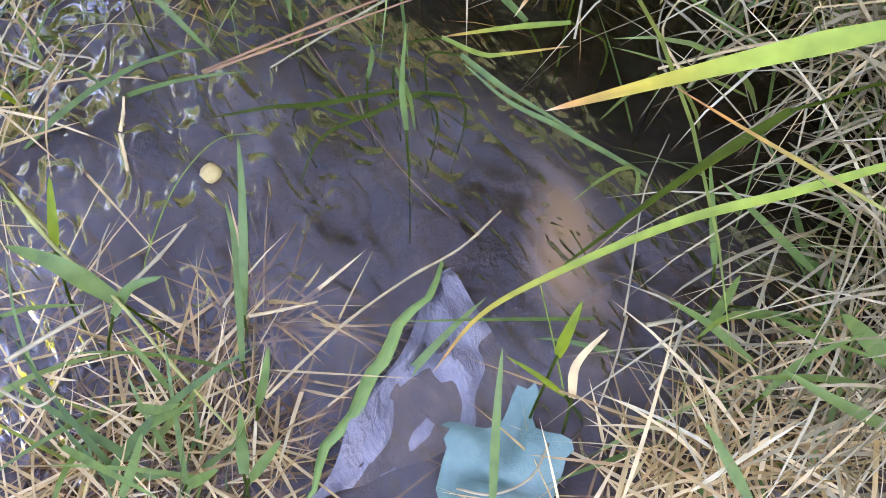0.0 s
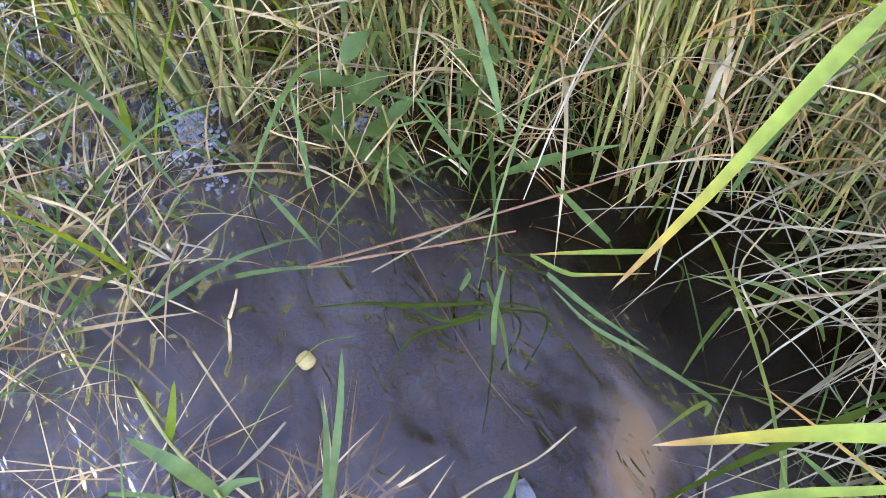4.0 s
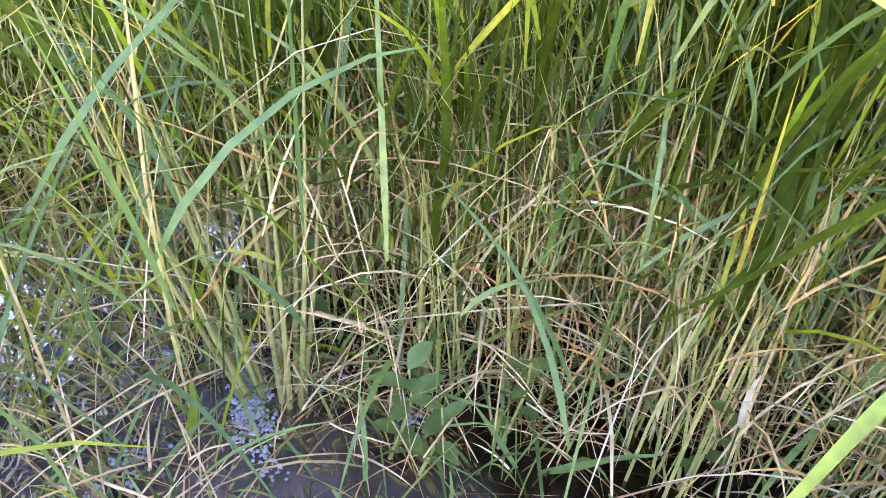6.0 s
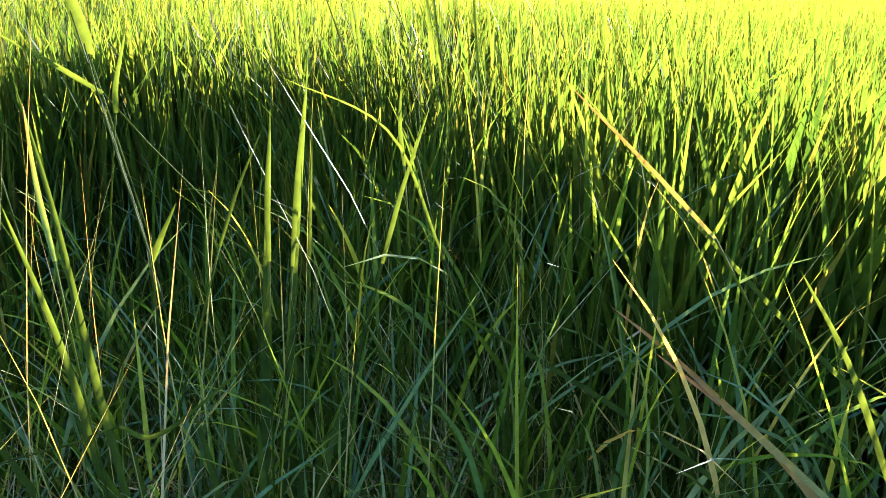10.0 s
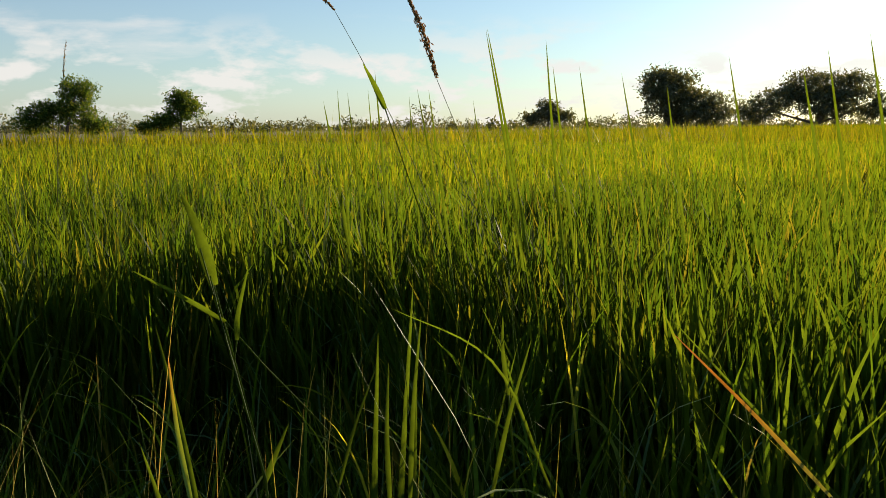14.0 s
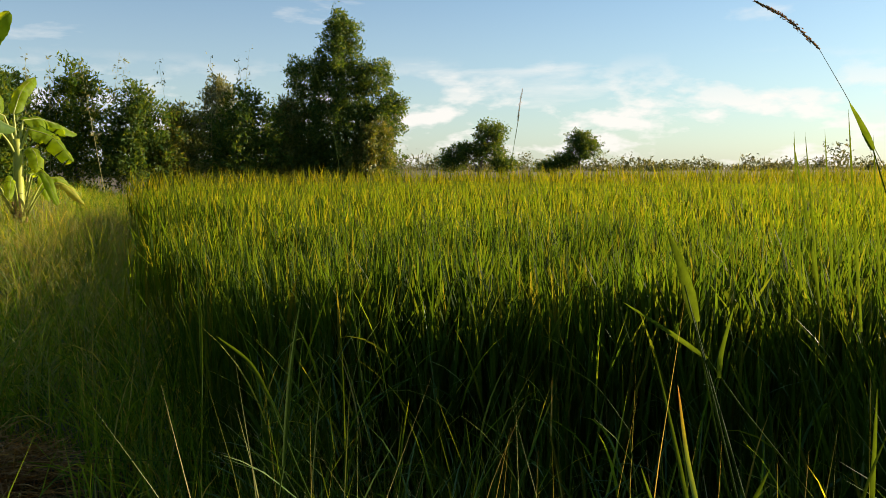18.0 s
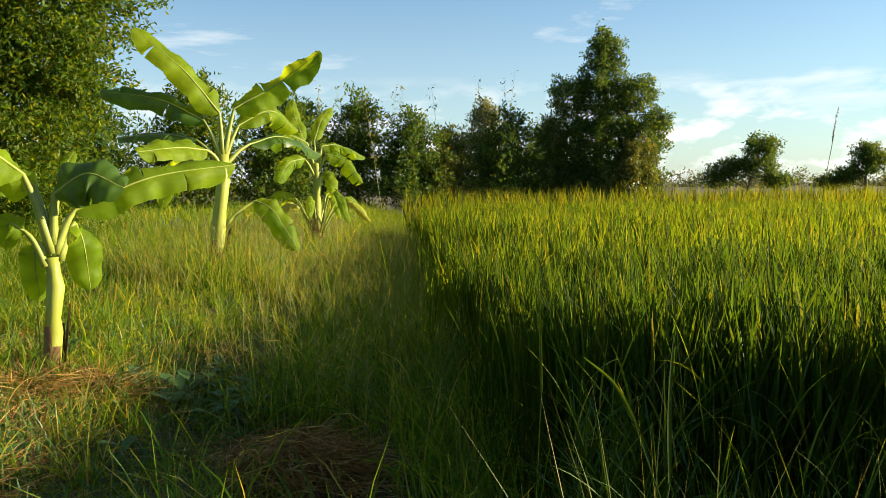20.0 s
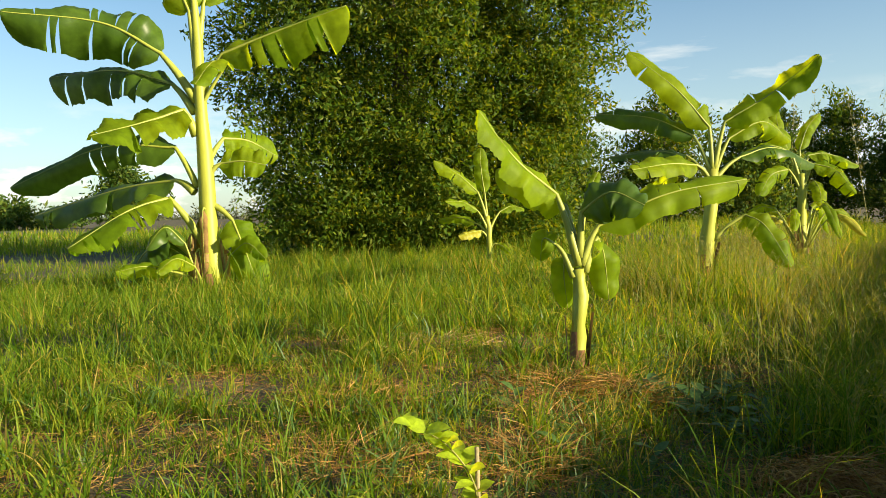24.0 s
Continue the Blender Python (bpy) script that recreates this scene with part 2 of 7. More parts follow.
    gl = node(nt, "ShaderNodeBsdfGlossy", Roughness=0.10)
    fr = node(nt, "ShaderNodeFresnel", IOR=1.34)
    nt.links.new(b.outputs["Normal"], gl.inputs["Normal"])
    nt.links.new(b.outputs["Normal"], fr.inputs["Normal"])
    mix = nt.nodes.new("ShaderNodeMixShader")
    nt.links.new(fr.outputs[0], mix.inputs["Fac"])
    nt.links.new(body.outputs[0], mix.inputs[1])
    nt.links.new(gl.outputs[0], mix.inputs[2])
    nt.links.new(mix.outputs[0], out.inputs["Surface"])
    return m


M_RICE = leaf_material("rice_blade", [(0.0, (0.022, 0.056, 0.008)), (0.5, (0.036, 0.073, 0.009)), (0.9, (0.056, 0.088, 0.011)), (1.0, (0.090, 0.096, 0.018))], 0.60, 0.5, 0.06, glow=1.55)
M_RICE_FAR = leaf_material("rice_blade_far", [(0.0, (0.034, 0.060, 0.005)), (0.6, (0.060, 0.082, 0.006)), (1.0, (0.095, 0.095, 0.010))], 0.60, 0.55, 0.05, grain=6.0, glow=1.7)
# lighter, yellower copy of the rice blade: sunlit brightness put into its colour
M_RICE_MID = leaf_material("rice_blade_sun_tinted", [(0.0, (0.030, 0.070, 0.006)), (0.5, (0.056, 0.098, 0.008)), (1.0, (0.105, 0.118, 0.014))], 0.62, 0.55, 0.04, grain=20.0, glow=1.7)
M_GRASS = leaf_material("bank_grass", [(0.0, (0.042, 0.100, 0.009)), (0.35, (0.090, 0.175, 0.014)), (0.75, (0.155, 0.23, 0.020)), (0.92, (0.25, 0.27, 0.034)), (1.0, (0.38, 0.30, 0.10))], 0.5, 0.5, 0.12, glow=1.6)
M_GRASS_DARK = leaf_material("weed_green", [(0.0, (0.045, 0.110, 0.030)), (0.6, (0.085, 0.165, 0.046)), (1.0, (0.15, 0.21, 0.050))], 0.35, glow=1.2)
M_SEED = leaf_material("seeding_grass", [(0.0, (0.14, 0.17, 0.045)), (0.6, (0.25, 0.24, 0.075)), (1.0, (0.13, 0.19, 0.045))], 0.4)
M_STRAW = leaf_material("dry_straw", [(0.0, (0.24, 0.15, 0.06)), (0.35, (0.40, 0.29, 0.135)), (0.8, (0.58, 0.46, 0.26)), (1.0, (0.30, 0.17, 0.075))], 0.15, 0.7, 0.12)
M_STRAW_GREY = leaf_material("weathered_straw", [(0.0, (0.15, 0.125, 0.07)), (0.5, (0.29, 0.25, 0.15)), (1.0, (0.44, 0.39, 0.25))], 0.15, 0.75, 0.10)
M_STRAW_RED = leaf_material("brown_cut_grass", [(0.0, (0.20, 0.095, 0.030)), (0.5, (0.37, 0.20, 0.065)), (1.0, (0.50, 0.32, 0.12))], 0.15, 0.7, 0.10)
M_YELLOW = leaf_material("yellowing_leaf", [(0.0, (0.15, 0.25, 0.045)), (0.55, (0.20, 0.28, 0.040)), (0.78, (0.32, 0.27, 0.035)), (0.95, (0.36, 0.19, 0.06)), (1.0, (0.45, 0.36, 0.22))], 0.35, 0.5, 0.15, along=True)
M_ORANGE = leaf_material("orange_dry_leaf", [(0.0, (0.15, 0.18, 0.040)), (0.3, (0.24, 0.19, 0.035)), (0.65, (0.32, 0.15, 0.022)), (1.0, (0.30, 0.13, 0.045))], 0.25, along=True)
M_REDSTEM = rough_material("red_brown_stem", [(0.3, (0.13, 0.055, 0.025)), (0.7, (0.27, 0.14, 0.05))], 60, 0.6)
M_STALK = leaf_material("rice_stalk", [(0.0, (0.14, 0.19, 0.045)), (0.5, (0.24, 0.26, 0.075)), (0.8, (0.31, 0.29, 0.10)), (1.0, (0.36, 0.27, 0.12))], 0.25)
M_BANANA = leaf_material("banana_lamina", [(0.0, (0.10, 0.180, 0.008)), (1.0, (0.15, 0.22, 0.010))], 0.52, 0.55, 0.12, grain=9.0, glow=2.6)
# darker lamina: the shade of leaves not lit through, put into the colour
M_BANANA_DARK = leaf_material("banana_lamina_dark", [(0.0, (0.045, 0.10, 0.012)), (1.0, (0.07, 0.13, 0.018))], 0.42, 0.4, 0.3, grain=9.0, glow=2.0)
M_BANANA_YEL = leaf_material("banana_lamina_yellow", [(0.0, (0.30, 0.34, 0.03)), (1.0, (0.40, 0.38, 0.04))], 0.4, 0.45, 0.3, grain=9.0)
M_STEM = rough_material("banana_pseudostem", [(0.25, (0.16, 0.15, 0.02)), (0.5, (0.28, 0.30, 0.035)), (0.75, (0.36, 0.36, 0.06))], 7, 0.5, 0.15, stretch=(1, 1, 0.15), gloss=0.3)
M_HUSK = rough_material("banana_dry_sheath", [(0.3, (0.09, 0.04, 0.02)), (0.6, (0.26, 0.14, 0.06)), (0.8, (0.42, 0.30, 0.16))], 22, 0.85, 0.5, stretch=(1, 1, 0.3))
M_RIB = rough_material("banana_midrib", [(0.3, (0.19, 0.22, 0.03)), (0.7, (0.31, 0.33, 0.06))], 12, 0.45, 0.05, gloss=0.3)
M_BARK = rough_material("grey_bark", [(0.3, (0.05, 0.04, 0.03)), (0.7, (0.17, 0.14, 0.10))], 9, 0.9, 0.7, stretch=(1, 1, 0.3))
M_TREE = leaf_material("fine_tree_leaf", [(0.0, (0.030, 0.075, 0.008)), (0.6, (0.062, 0.115, 0.011)), (1.0, (0.14, 0.17, 0.018))], 0.45, 0.5, 0.12, grain=4.0, glow=1.7)
M_TREE_DARK = leaf_material("dark_tree_leaf", [(0.0, (0.028, 0.070, 0.016)), (0.6, (0.058, 0.112, 0.022)), (1.0, (0.12, 0.16, 0.030))], 0.4, 0.5, 0.10, grain=4.0, glow=1.5)
M_TREE_OLIVE = leaf_material("olive_tree_leaf", [(0.0, (0.06, 0.10, 0.02)), (0.6, (0.12, 0.15, 0.03)), (1.0, (0.2, 0.2, 0.06))], 0.35, grain=4.0)
M_TREE_GREY = leaf_material("grey_green_leaf", [(0.0, (0.09, 0.12, 0.06)), (0.6, (0.15, 0.18, 0.10)), (1.0, (0.22, 0.24, 0.14))], 0.35, grain=4.0)
# far trees: distance haze put into a paler, greyer leaf colour
M_FAR = leaf_material("hazed_tree_leaf", [(0.0, (0.065, 0.090, 0.055)), (0.6, (0.10, 0.125, 0.078)), (1.0, (0.14, 0.155, 0.10))], 0.35, grain=1.0, glow=0.95)
M_SHRUB = leaf_material("bright_sapling_leaf", [(0.0, (0.28, 0.46, 0.03)), (1.0, (0.42, 0.54, 0.04))], 0.5, 0.4, 0.3, glow=1.3)
M_SOIL = rough_material("bank_soil", [(0.3, (0.035, 0.028, 0.016)), (0.5, (0.08, 0.065, 0.032)), (0.7, (0.10, 0.10, 0.04))], 14, 0.95, 0.8)
M_MUD = rough_material("channel_mud", [(0.32, (0.012, 0.010, 0.008)), (0.5, (0.040, 0.032, 0.024)), (0.68, (0.10, 0.080, 0.058))], 15, 0.7, 0.5)
M_WATER = water_material()


# ---- helpers of this scene ----
rng = np.random.default_rng(7)


def spot(s, o):
    """Place in plan: s metres along the edge of the paddy, o metres into it (minus: onto the bank)."""
    return -0.402 * s + 0.916 * o - 0.32, 0.916 * s + 0.402 * o + 0.09


def plan(x, y):
    return (x + 0.32) * -0.402 + (y - 0.09) * 0.916, (x + 0.32) * 0.916 + (y - 0.09) * 0.402


def ground_height(x, y):
    """Paddy bed, slope, bank; works on arrays."""
    s, o = plan(np.asarray(x, float), np.asarray(y, float))
    z = np.interp(o, [-40, -12, -7, -3, -2.0, -1.3, -0.8, -0.1, 0.15, 0.35], [0.3, 0.3, 0.34, 0.40, 0.31, 0.16, 0.06, 0.03, -0.02, -0.07])
    z = z + np.where(o < -1.2, np.clip(s - 3, 0, 14) * 0.013, 0)
    near = np.exp(-((x - 0.02) ** 2 + (y - 0.28) ** 2) / 0.10)          # the cut through which the water runs
    z = z - near * 0.06
    z = z + np.where(o < -0.4, 0.03 * np.sin(x * 1.9 + 0.7) * np.sin(y * 1.4) + 0.015 * np.sin(x * 5.1) * np.sin(y * 4.3 + 1), 0)
    far = np.hypot(x, y)
    return np.where(far > 60, np.where(o > 0, -0.07, z), z)


def mesh_object(name, verts, faces, mat, parent=None, label="", smooth=False):
    me = bpy.data.meshes.new(name)
    me.from_pydata(verts, [], faces)
    me.materials.append(mat)
    if smooth:
        me.shade_smooth()
    ob = new(name, me)
    if parent:
        ob.parent = parent
    if label:
        tagged(ob, label)
    return ob


def quads_object(name, verts, faces, mat, parent=None, label=""):
    """Fast mesh from arrays of vertices and of quads."""
    me = bpy.data.meshes.new(name)
    verts, faces = np.asarray(verts, np.float32), np.asarray(faces, np.int32)
    me.vertices.add(len(verts))
    me.vertices.foreach_set("co", verts.ravel())
    me.loops.add(faces.size)
    me.loops.foreach_set("vertex_index", faces.ravel())
    me.polygons.add(len(faces))
    me.polygons.foreach_set("loop_start", np.arange(0, faces.size, 4, dtype=np.int32))
    me.polygons.foreach_set("loop_total", np.full(len(faces), 4, np.int32))
    me.update(calc_edges=True)
    me.materials.append(mat)
    ob = new(name, me)
    if parent:
        ob.parent = parent
    if label:
        tagged(ob, label)
    return ob


def blades(base, az, length, width, lean, bend, segs=4, power=1.6, twist=None, full=0.35):
    """Curved, tapering ribbons: arrays of vertices and quads. lean, bend: radians from upright at the foot, and gained to the tip."""
    n = len(base)
    u = np.linspace(0, 1, segs + 1)
    th = lean[:, None] + bend[:, None] * (u[None, :] ** power)
    mid = (th[:, 1:] + th[:, :-1]) / 2
    step = length[:, None] / segs
    r = np.concatenate([np.zeros((n, 1)), np.cumsum(np.sin(mid) * step, 1)], 1)
    h = np.concatenate([np.zeros((n, 1)), np.cumsum(np.cos(mid) * step, 1)], 1)
    ca, sa = np.cos(az)[:, None], np.sin(az)[:, None]
    cx = np.stack([base[:, None, 0] + r * ca, base[:, None, 1] + r * sa, base[:, None, 2] + h], 2)
    side = np.stack([-sa, ca, np.zeros_like(sa)], 2)
    nor = np.stack([-np.cos(th) * ca, -np.cos(th) * sa, np.sin(th)], 2)
    tw = (rng.normal(0, 0.6, n) if twist is None else twist)[:, None, None]
    sd = side * np.cos(tw) + nor * np.sin(tw)
    prof = np.minimum(1, full + u * 3) * np.clip(1 - u, 0, 1) ** 0.62 + 0.015
    w = width[:, None] * prof[None, :] / 2
    v = np.stack([cx - sd * w[:, :, None], cx + sd * w[:, :, None]], 2).reshape(-1, 3)
    i = np.arange(n)[:, None] * (segs + 1) * 2 + np.arange(segs)[None, :] * 2
    f = np.stack([i, i + 1, i + 3, i + 2], 2).reshape(-1, 4)
    return v, f


def scatter(count, s0, s1, o0, o1, keep=None):
    s, o = rng.uniform(s0, s1, count), rng.uniform(o0, o1, count)
    x, y = spot(s, o)
    if keep is not None:
        k = keep(s, o, x, y)
        x, y = x[k], y[k]
    return np.stack([x, y, ground_height(x, y)], 1)


def clear_of_path(x, y, r=0.30):
    """Nothing grows where the camera goes by."""
    ok = np.ones(len(x), bool)
    for px, py in ((0, 0.05), (-0.1, 0.12), (-0.2, 0.13), (-0.3, 0.14), (-0.4, 0.1), (-0.5, 0.02), (-0.62, -0.04), (-0.7, -0.06), (-0.8, -0.28)):
        ok &= np.hypot(x - px, y - py) > r
    return ok


def thinned(b, share=0.3):
    """Sparser growth behind the path, full growth in the open sector it faces."""
    az = np.degrees(np.arctan2(-(b[:, 0] + 0.4), b[:, 1]))
    return b[((az > -68) & (az < 92)) | (rng.uniform(size=len(b)) < share)]


def field(name, base, n_each, spread, height, hvar, width, lean, bend, mat, segs=4, label="", category="", power=1.6, tagkind="stuff", flat=False):
    """A crop or sward out of many blades that share a foot."""
    m = len(base) * n_each
    b = np.repeat(base, n_each, 0) + np.concatenate([rng.normal(0, spread, (m, 2)), np.zeros((m, 1))], 1)
    az = rng.uniform(0, 2 * np.pi, m)
    v, f = blades(b, az, np.abs(rng.normal(height, hvar, m)), rng.uniform(0.6, 1.2, m) * width, rng.normal(lean, 0.12, m) if flat else np.abs(rng.normal(0, lean, m)), np.abs(rng.normal(bend, bend * 0.6, m)), segs, power)
    ob = quads_object(name, v, f, mat)
    if tagkind:
        tagged(ob, label, category, kind=tagkind)
    return ob


def tube(points, radii, sides=8):
    """Tapered round limb along points: vertices and faces."""
    pts = [Vector(p) for p in points]
    vs, fs = [], []
    for i, p in enumerate(pts):
        t = (pts[min(i + 1, len(pts) - 1)] - pts[max(i - 1, 0)]).normalized()
        a = t.cross(Vector((0.31, 0.95, 0.02))).normalized()
        b = t.cross(a)
        for k in range(sides):
            q = 2 * math.pi * k / sides
            vs.append(p + (a * math.cos(q) + b * math.sin(q)) * radii[i])
    for i in range(len(pts) - 1):
        for k in range(sides):
            k2 = (k + 1) % sides
            fs.append((i * sides + k, i * sides + k2, (i + 1) * sides + k2, (i + 1) * sides + k))
    fs.append(tuple(range((len(pts) - 1) * sides, len(pts) * sides)))
    fs.append(tuple(reversed(range(sides))))
    return vs, fs


def bezier(p, n):
    """n + 1 points through a smooth curve over 3 or 4 control places (passes through all of them)."""
    p = [Vector(q) for q in p]
    out = []
    ext = [p[0] * 2 - p[1]] + p + [p[-1] * 2 - p[-2]]
    spans = len(p) - 1
    for k in range(n + 1):
        x = k / n * spans
        i = min(int(x), spans - 1)
        t = x - i
        a, b, c, d = ext[i:i + 4]
        out.append(0.5 * ((2 * b) + (c - a) * t + (2 * a - 5 * b + 4 * c - d) * t * t + (3 * b - a - 3 * c + d) * t ** 3))
    return out


def empty(name, place, label, category, group=""):
    ob = new(name)
    ob.location = place
    ob.empty_display_size = 0.05
    return tagged(ob, label, category, group)


def part(name, vs, fs, mat, parent, label="", smooth=True):
    base = parent.matrix_basis.translation.copy()
    if parent.parent:
        base += parent.parent.matrix_basis.translation
    vs = [Vector(v) - base for v in vs]
    return mesh_object(name, vs, fs, mat, parent, label, smooth)


# ---- ground and water ----
def build_ground():
    def axis(lim):
        a = [0.0]
        st = 0.07
        while a[-1] < lim:
            a.append(a[-1] + st)
            st = min(st * (1.0 if a[-1] < 1.6 else 1.09), 60)
        return np.array(a)
    pos = axis(900)
    g = np.concatenate([-pos[:0:-1], pos])
    X, Y = np.meshgrid(g - 0.3, g + 0.4, indexing="ij")
    Z = ground_height(X, Y)
    n = len(g)
    v = np.stack([X, Y, Z], 2).reshape(-1, 3)
    i = (np.arange(n - 1)[:, None] * n + np.arange(n - 1)[None, :]).ravel()
    f = np.stack([i, i + n, i + n + 1, i + 1], 1)
    ob = quads_object("ground", v, f, M_SOIL)
    ob.data.materials.append(M_MUD)
    cx, cy = v[f].mean(1)[:, 0], v[f].mean(1)[:, 1]
    s, o = plan(cx, cy)
    ob.data.polygons.foreach_set("material_index", ((o > 0.02) & (np.hypot(cx, cy) < 60)).astype(np.int32))
    tagged(ob, "dark damp soil of the bank and muddy paddy bed", "ground", kind="structure")
    n = 60
    vs, fs = [], []
    for i in range(n + 1):
        for j in range(n + 1):
            s, o = -9 + 50 * (i / n), -0.75 + 40 * (j / n) ** 1.5
            x, y = spot(s, o)
            vs.append((x, y, 0.0))
    for i in range(n):
        for j in range(n):
            a = i * (n + 1) + j
            fs.append((a, a + n + 1, a + n + 2, a + 1))
    w = mesh_object("water", vs, fs, M_WATER)
    tagged(w, "shallow rippling brown water running out of the paddy", "water", kind="structure")


build_ground()


# ---- the rice field ----
def paddy_edge(s):
    return np.interp(s, [-3, -0.9, -0.1, 0.5, 1.3, 2.2, 6, 40], [0.9, 1.0, 0.95, 0.80, 0.50, 0.25, 0.1, 0.1])


def in_paddy(s, o, x, y):
    return (o > paddy_edge(s) + rng.normal(0, 0.06, len(np.atleast_1d(o)))) & clear_of_path(x, y, 0.55)


def crop_limit(s):
    """Where the full-grown crop begins: a pocket of stunted plants lies behind the outlet."""
    return np.interp(s, [-3, -0.9, 0.3, 0.7, 1.2, 1.6, 2.0, 2.25, 2.6, 6, 40], [1.0, 1.05, 1.08, 1.18, 1.50, 1.58, 1.38, 0.90, 0.40, 0.25, 0.25])


def crop_height(x, y):
    """Height of the rice: stunted in the pocket, nearly full at the edge farther along."""
    s, o = plan(np.asarray(x, float), np.asarray(y, float))
    d = o - crop_limit(s)
    pocket = np.interp(d, [-0.8, -0.3, -0.1, 0.1, 0.4], [0.58, 0.74, 0.88, 1.0, 1.08])
    wall = np.interp(d, [-0.3, 0.0, 0.5], [0.86, 0.97, 1.05])
    k = np.clip((s - 2.2) / 0.5, 0, 1)
    return pocket * (1 - k) + wall * k + 0.035 * np.sin(x * 2.1 + 1) * np.sin(y * 1.7) + 0.02 * np.sin(x * 6.3) * np.sin(y * 5.1)


def canopy(name, base, n_each, spread, width, length, mat, segs, label, low=0.3, even=0.10):
    """Rice leaves in tiers up to an even top, each leaf short, straight and pointed."""
    m = len(base) * n_each
    b = np.repeat(base, n_each, 0) + np.concatenate([rng.normal(0, spread, (m, 2)), np.zeros((m, 1))], 1)
    top = crop_height(b[:, 0], b[:, 1]) * np.where(rng.uniform(size=m) < low, rng.uniform(0.45, 0.9, m), 1.05 - np.abs(rng.normal(0, even, m)))
    L = rng.uniform(0.7, 1.25, m) * length
    lean, bend = np.abs(rng.normal(0, 0.15, m)), np.abs(rng.normal(0.16, 0.2, m))
    b[:, 2] = np.maximum(top - L * np.cos(lean + bend * 0.4), 0.0)
    v, f = blades(b, rng.uniform(0, 2 * np.pi, m), L, rng.uniform(0.6, 1.25, m) * width, lean, bend, segs, 1.8, twist=rng.uniform(-1.5, 1.5, m))
    tagged(quads_object(name, v, f, mat), label, "rice", kind="stuff")


def build_rice():
    b = scatter(2500, -3.5, 7, 0.0, 6, in_paddy)
    d = np.hypot(b[:, 0] + 0.3, b[:, 1] - 0.1)
    b[:, 2] = -0.05
    near = b[d < 5.2]
    order = np.argsort(np.hypot(near[:, 0] + 0.3, near[:, 1] - 0.1))
    hills, rest = near[order[:90]], near[order[60:]]
    for k, h in enumerate(hills):
        one_hill(h, k)
    field("rice_undergrowth", near[order[60:]], 26, 0.07, 0.62, 0.12, 0.010, 0.12, 0.35, M_RICE, 3, "shaded lower leaves packed between the rice plants", "rice")
    s, o = plan(rest[:, 0], rest[:, 1])
    rest = rest[(o > crop_limit(s) - 0.15) | (rng.uniform(size=len(rest)) < 0.4)]
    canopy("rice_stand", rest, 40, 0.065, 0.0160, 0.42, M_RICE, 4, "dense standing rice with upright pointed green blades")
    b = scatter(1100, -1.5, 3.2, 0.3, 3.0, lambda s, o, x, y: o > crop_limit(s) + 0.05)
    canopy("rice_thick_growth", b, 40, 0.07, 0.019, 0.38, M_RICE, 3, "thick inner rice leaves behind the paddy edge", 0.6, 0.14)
    b = scatter(10500, -10, 18, 0.1, 17, in_paddy)
    d = np.hypot(b[:, 0] + 0.3, b[:, 1] - 0.1)
    b = thinned(b[(d >= 5.2) & (d < 17)])
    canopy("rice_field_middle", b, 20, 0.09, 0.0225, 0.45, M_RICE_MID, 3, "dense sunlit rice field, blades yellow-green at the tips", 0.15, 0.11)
    b = scatter(16000, -45, 36, 0.1, 60, in_paddy)
    d = np.hypot(b[:, 0], b[:, 1])
    b[:, 2] = 0.3
    b = thinned(b[(d >= 16.5) & (d < 60)])
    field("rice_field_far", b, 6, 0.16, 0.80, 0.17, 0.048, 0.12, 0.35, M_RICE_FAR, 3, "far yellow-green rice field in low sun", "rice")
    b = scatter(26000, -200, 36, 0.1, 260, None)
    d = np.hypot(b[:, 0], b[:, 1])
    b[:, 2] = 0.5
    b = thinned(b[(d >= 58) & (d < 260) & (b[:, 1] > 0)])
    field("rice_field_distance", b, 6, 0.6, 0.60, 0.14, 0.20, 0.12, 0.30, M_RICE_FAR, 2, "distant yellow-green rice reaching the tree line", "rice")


def rice_template(k):
    """One rice plant with every stalk and leaf a part of its own."""
    hill = empty("rice_plant", (0, 0, 0), "clump of rice, green blades over yellowed stalks, rooted in water", "rice plant", "rice plants at the paddy edge")

    def add(name, n, foot, z0, z1, length, width, lean, bend, mat, segs, full=0.35, power=1.6):
        for i in range(n):
            b = np.array([[rng.normal(0, foot), rng.normal(0, foot), rng.uniform(z0, z1)]])
            v, f = blades(b, rng.uniform(0, 6.28, 1), np.abs(rng.normal(length, length * 0.15, 1)), rng.uniform(0.7, 1.3, 1) * width, np.abs(rng.normal(0, lean, 1)), np.abs(rng.normal(bend, bend * 0.7, 1)), segs, power, full=full)
            quads_object(name, v, f, mat, hill)
    add("stalk", 16, 0.030, 0, 0.02, 0.74, 0.0050, 0.08, 0.08, M_STALK, 3, 1.0, 1.0)
    add("leaf", 22, 0.045, 0.42, 0.76, 0.42, 0.0105, 0.16, 0.36, M_RICE, 5)
    add("dry_leaf", 8, 0.04, 0.0, 0.3, 0.40, 0.006, 0.35, 1.2, M_STRAW, 5)
    return hill


TEMPLATES = []


def one_hill(h, k):
    tall = float(crop_height(h[0], h[1])) * 0.90 + rng.uniform(-0.04, 0.05)
    if k < 6:
        t = rice_template(k)
        t.location = tuple(h)
        t.scale = (1, 1, tall)
        TEMPLATES.append(t)
    else:
        t = copy_thing(TEMPLATES[k % 6], pose(h[0], h[1], h[2], rng.uniform(-4, 4), rng.uniform(-4, 4), rng.uniform(0, 360)))
        t.scale = (1, 1, tall)


build_rice()


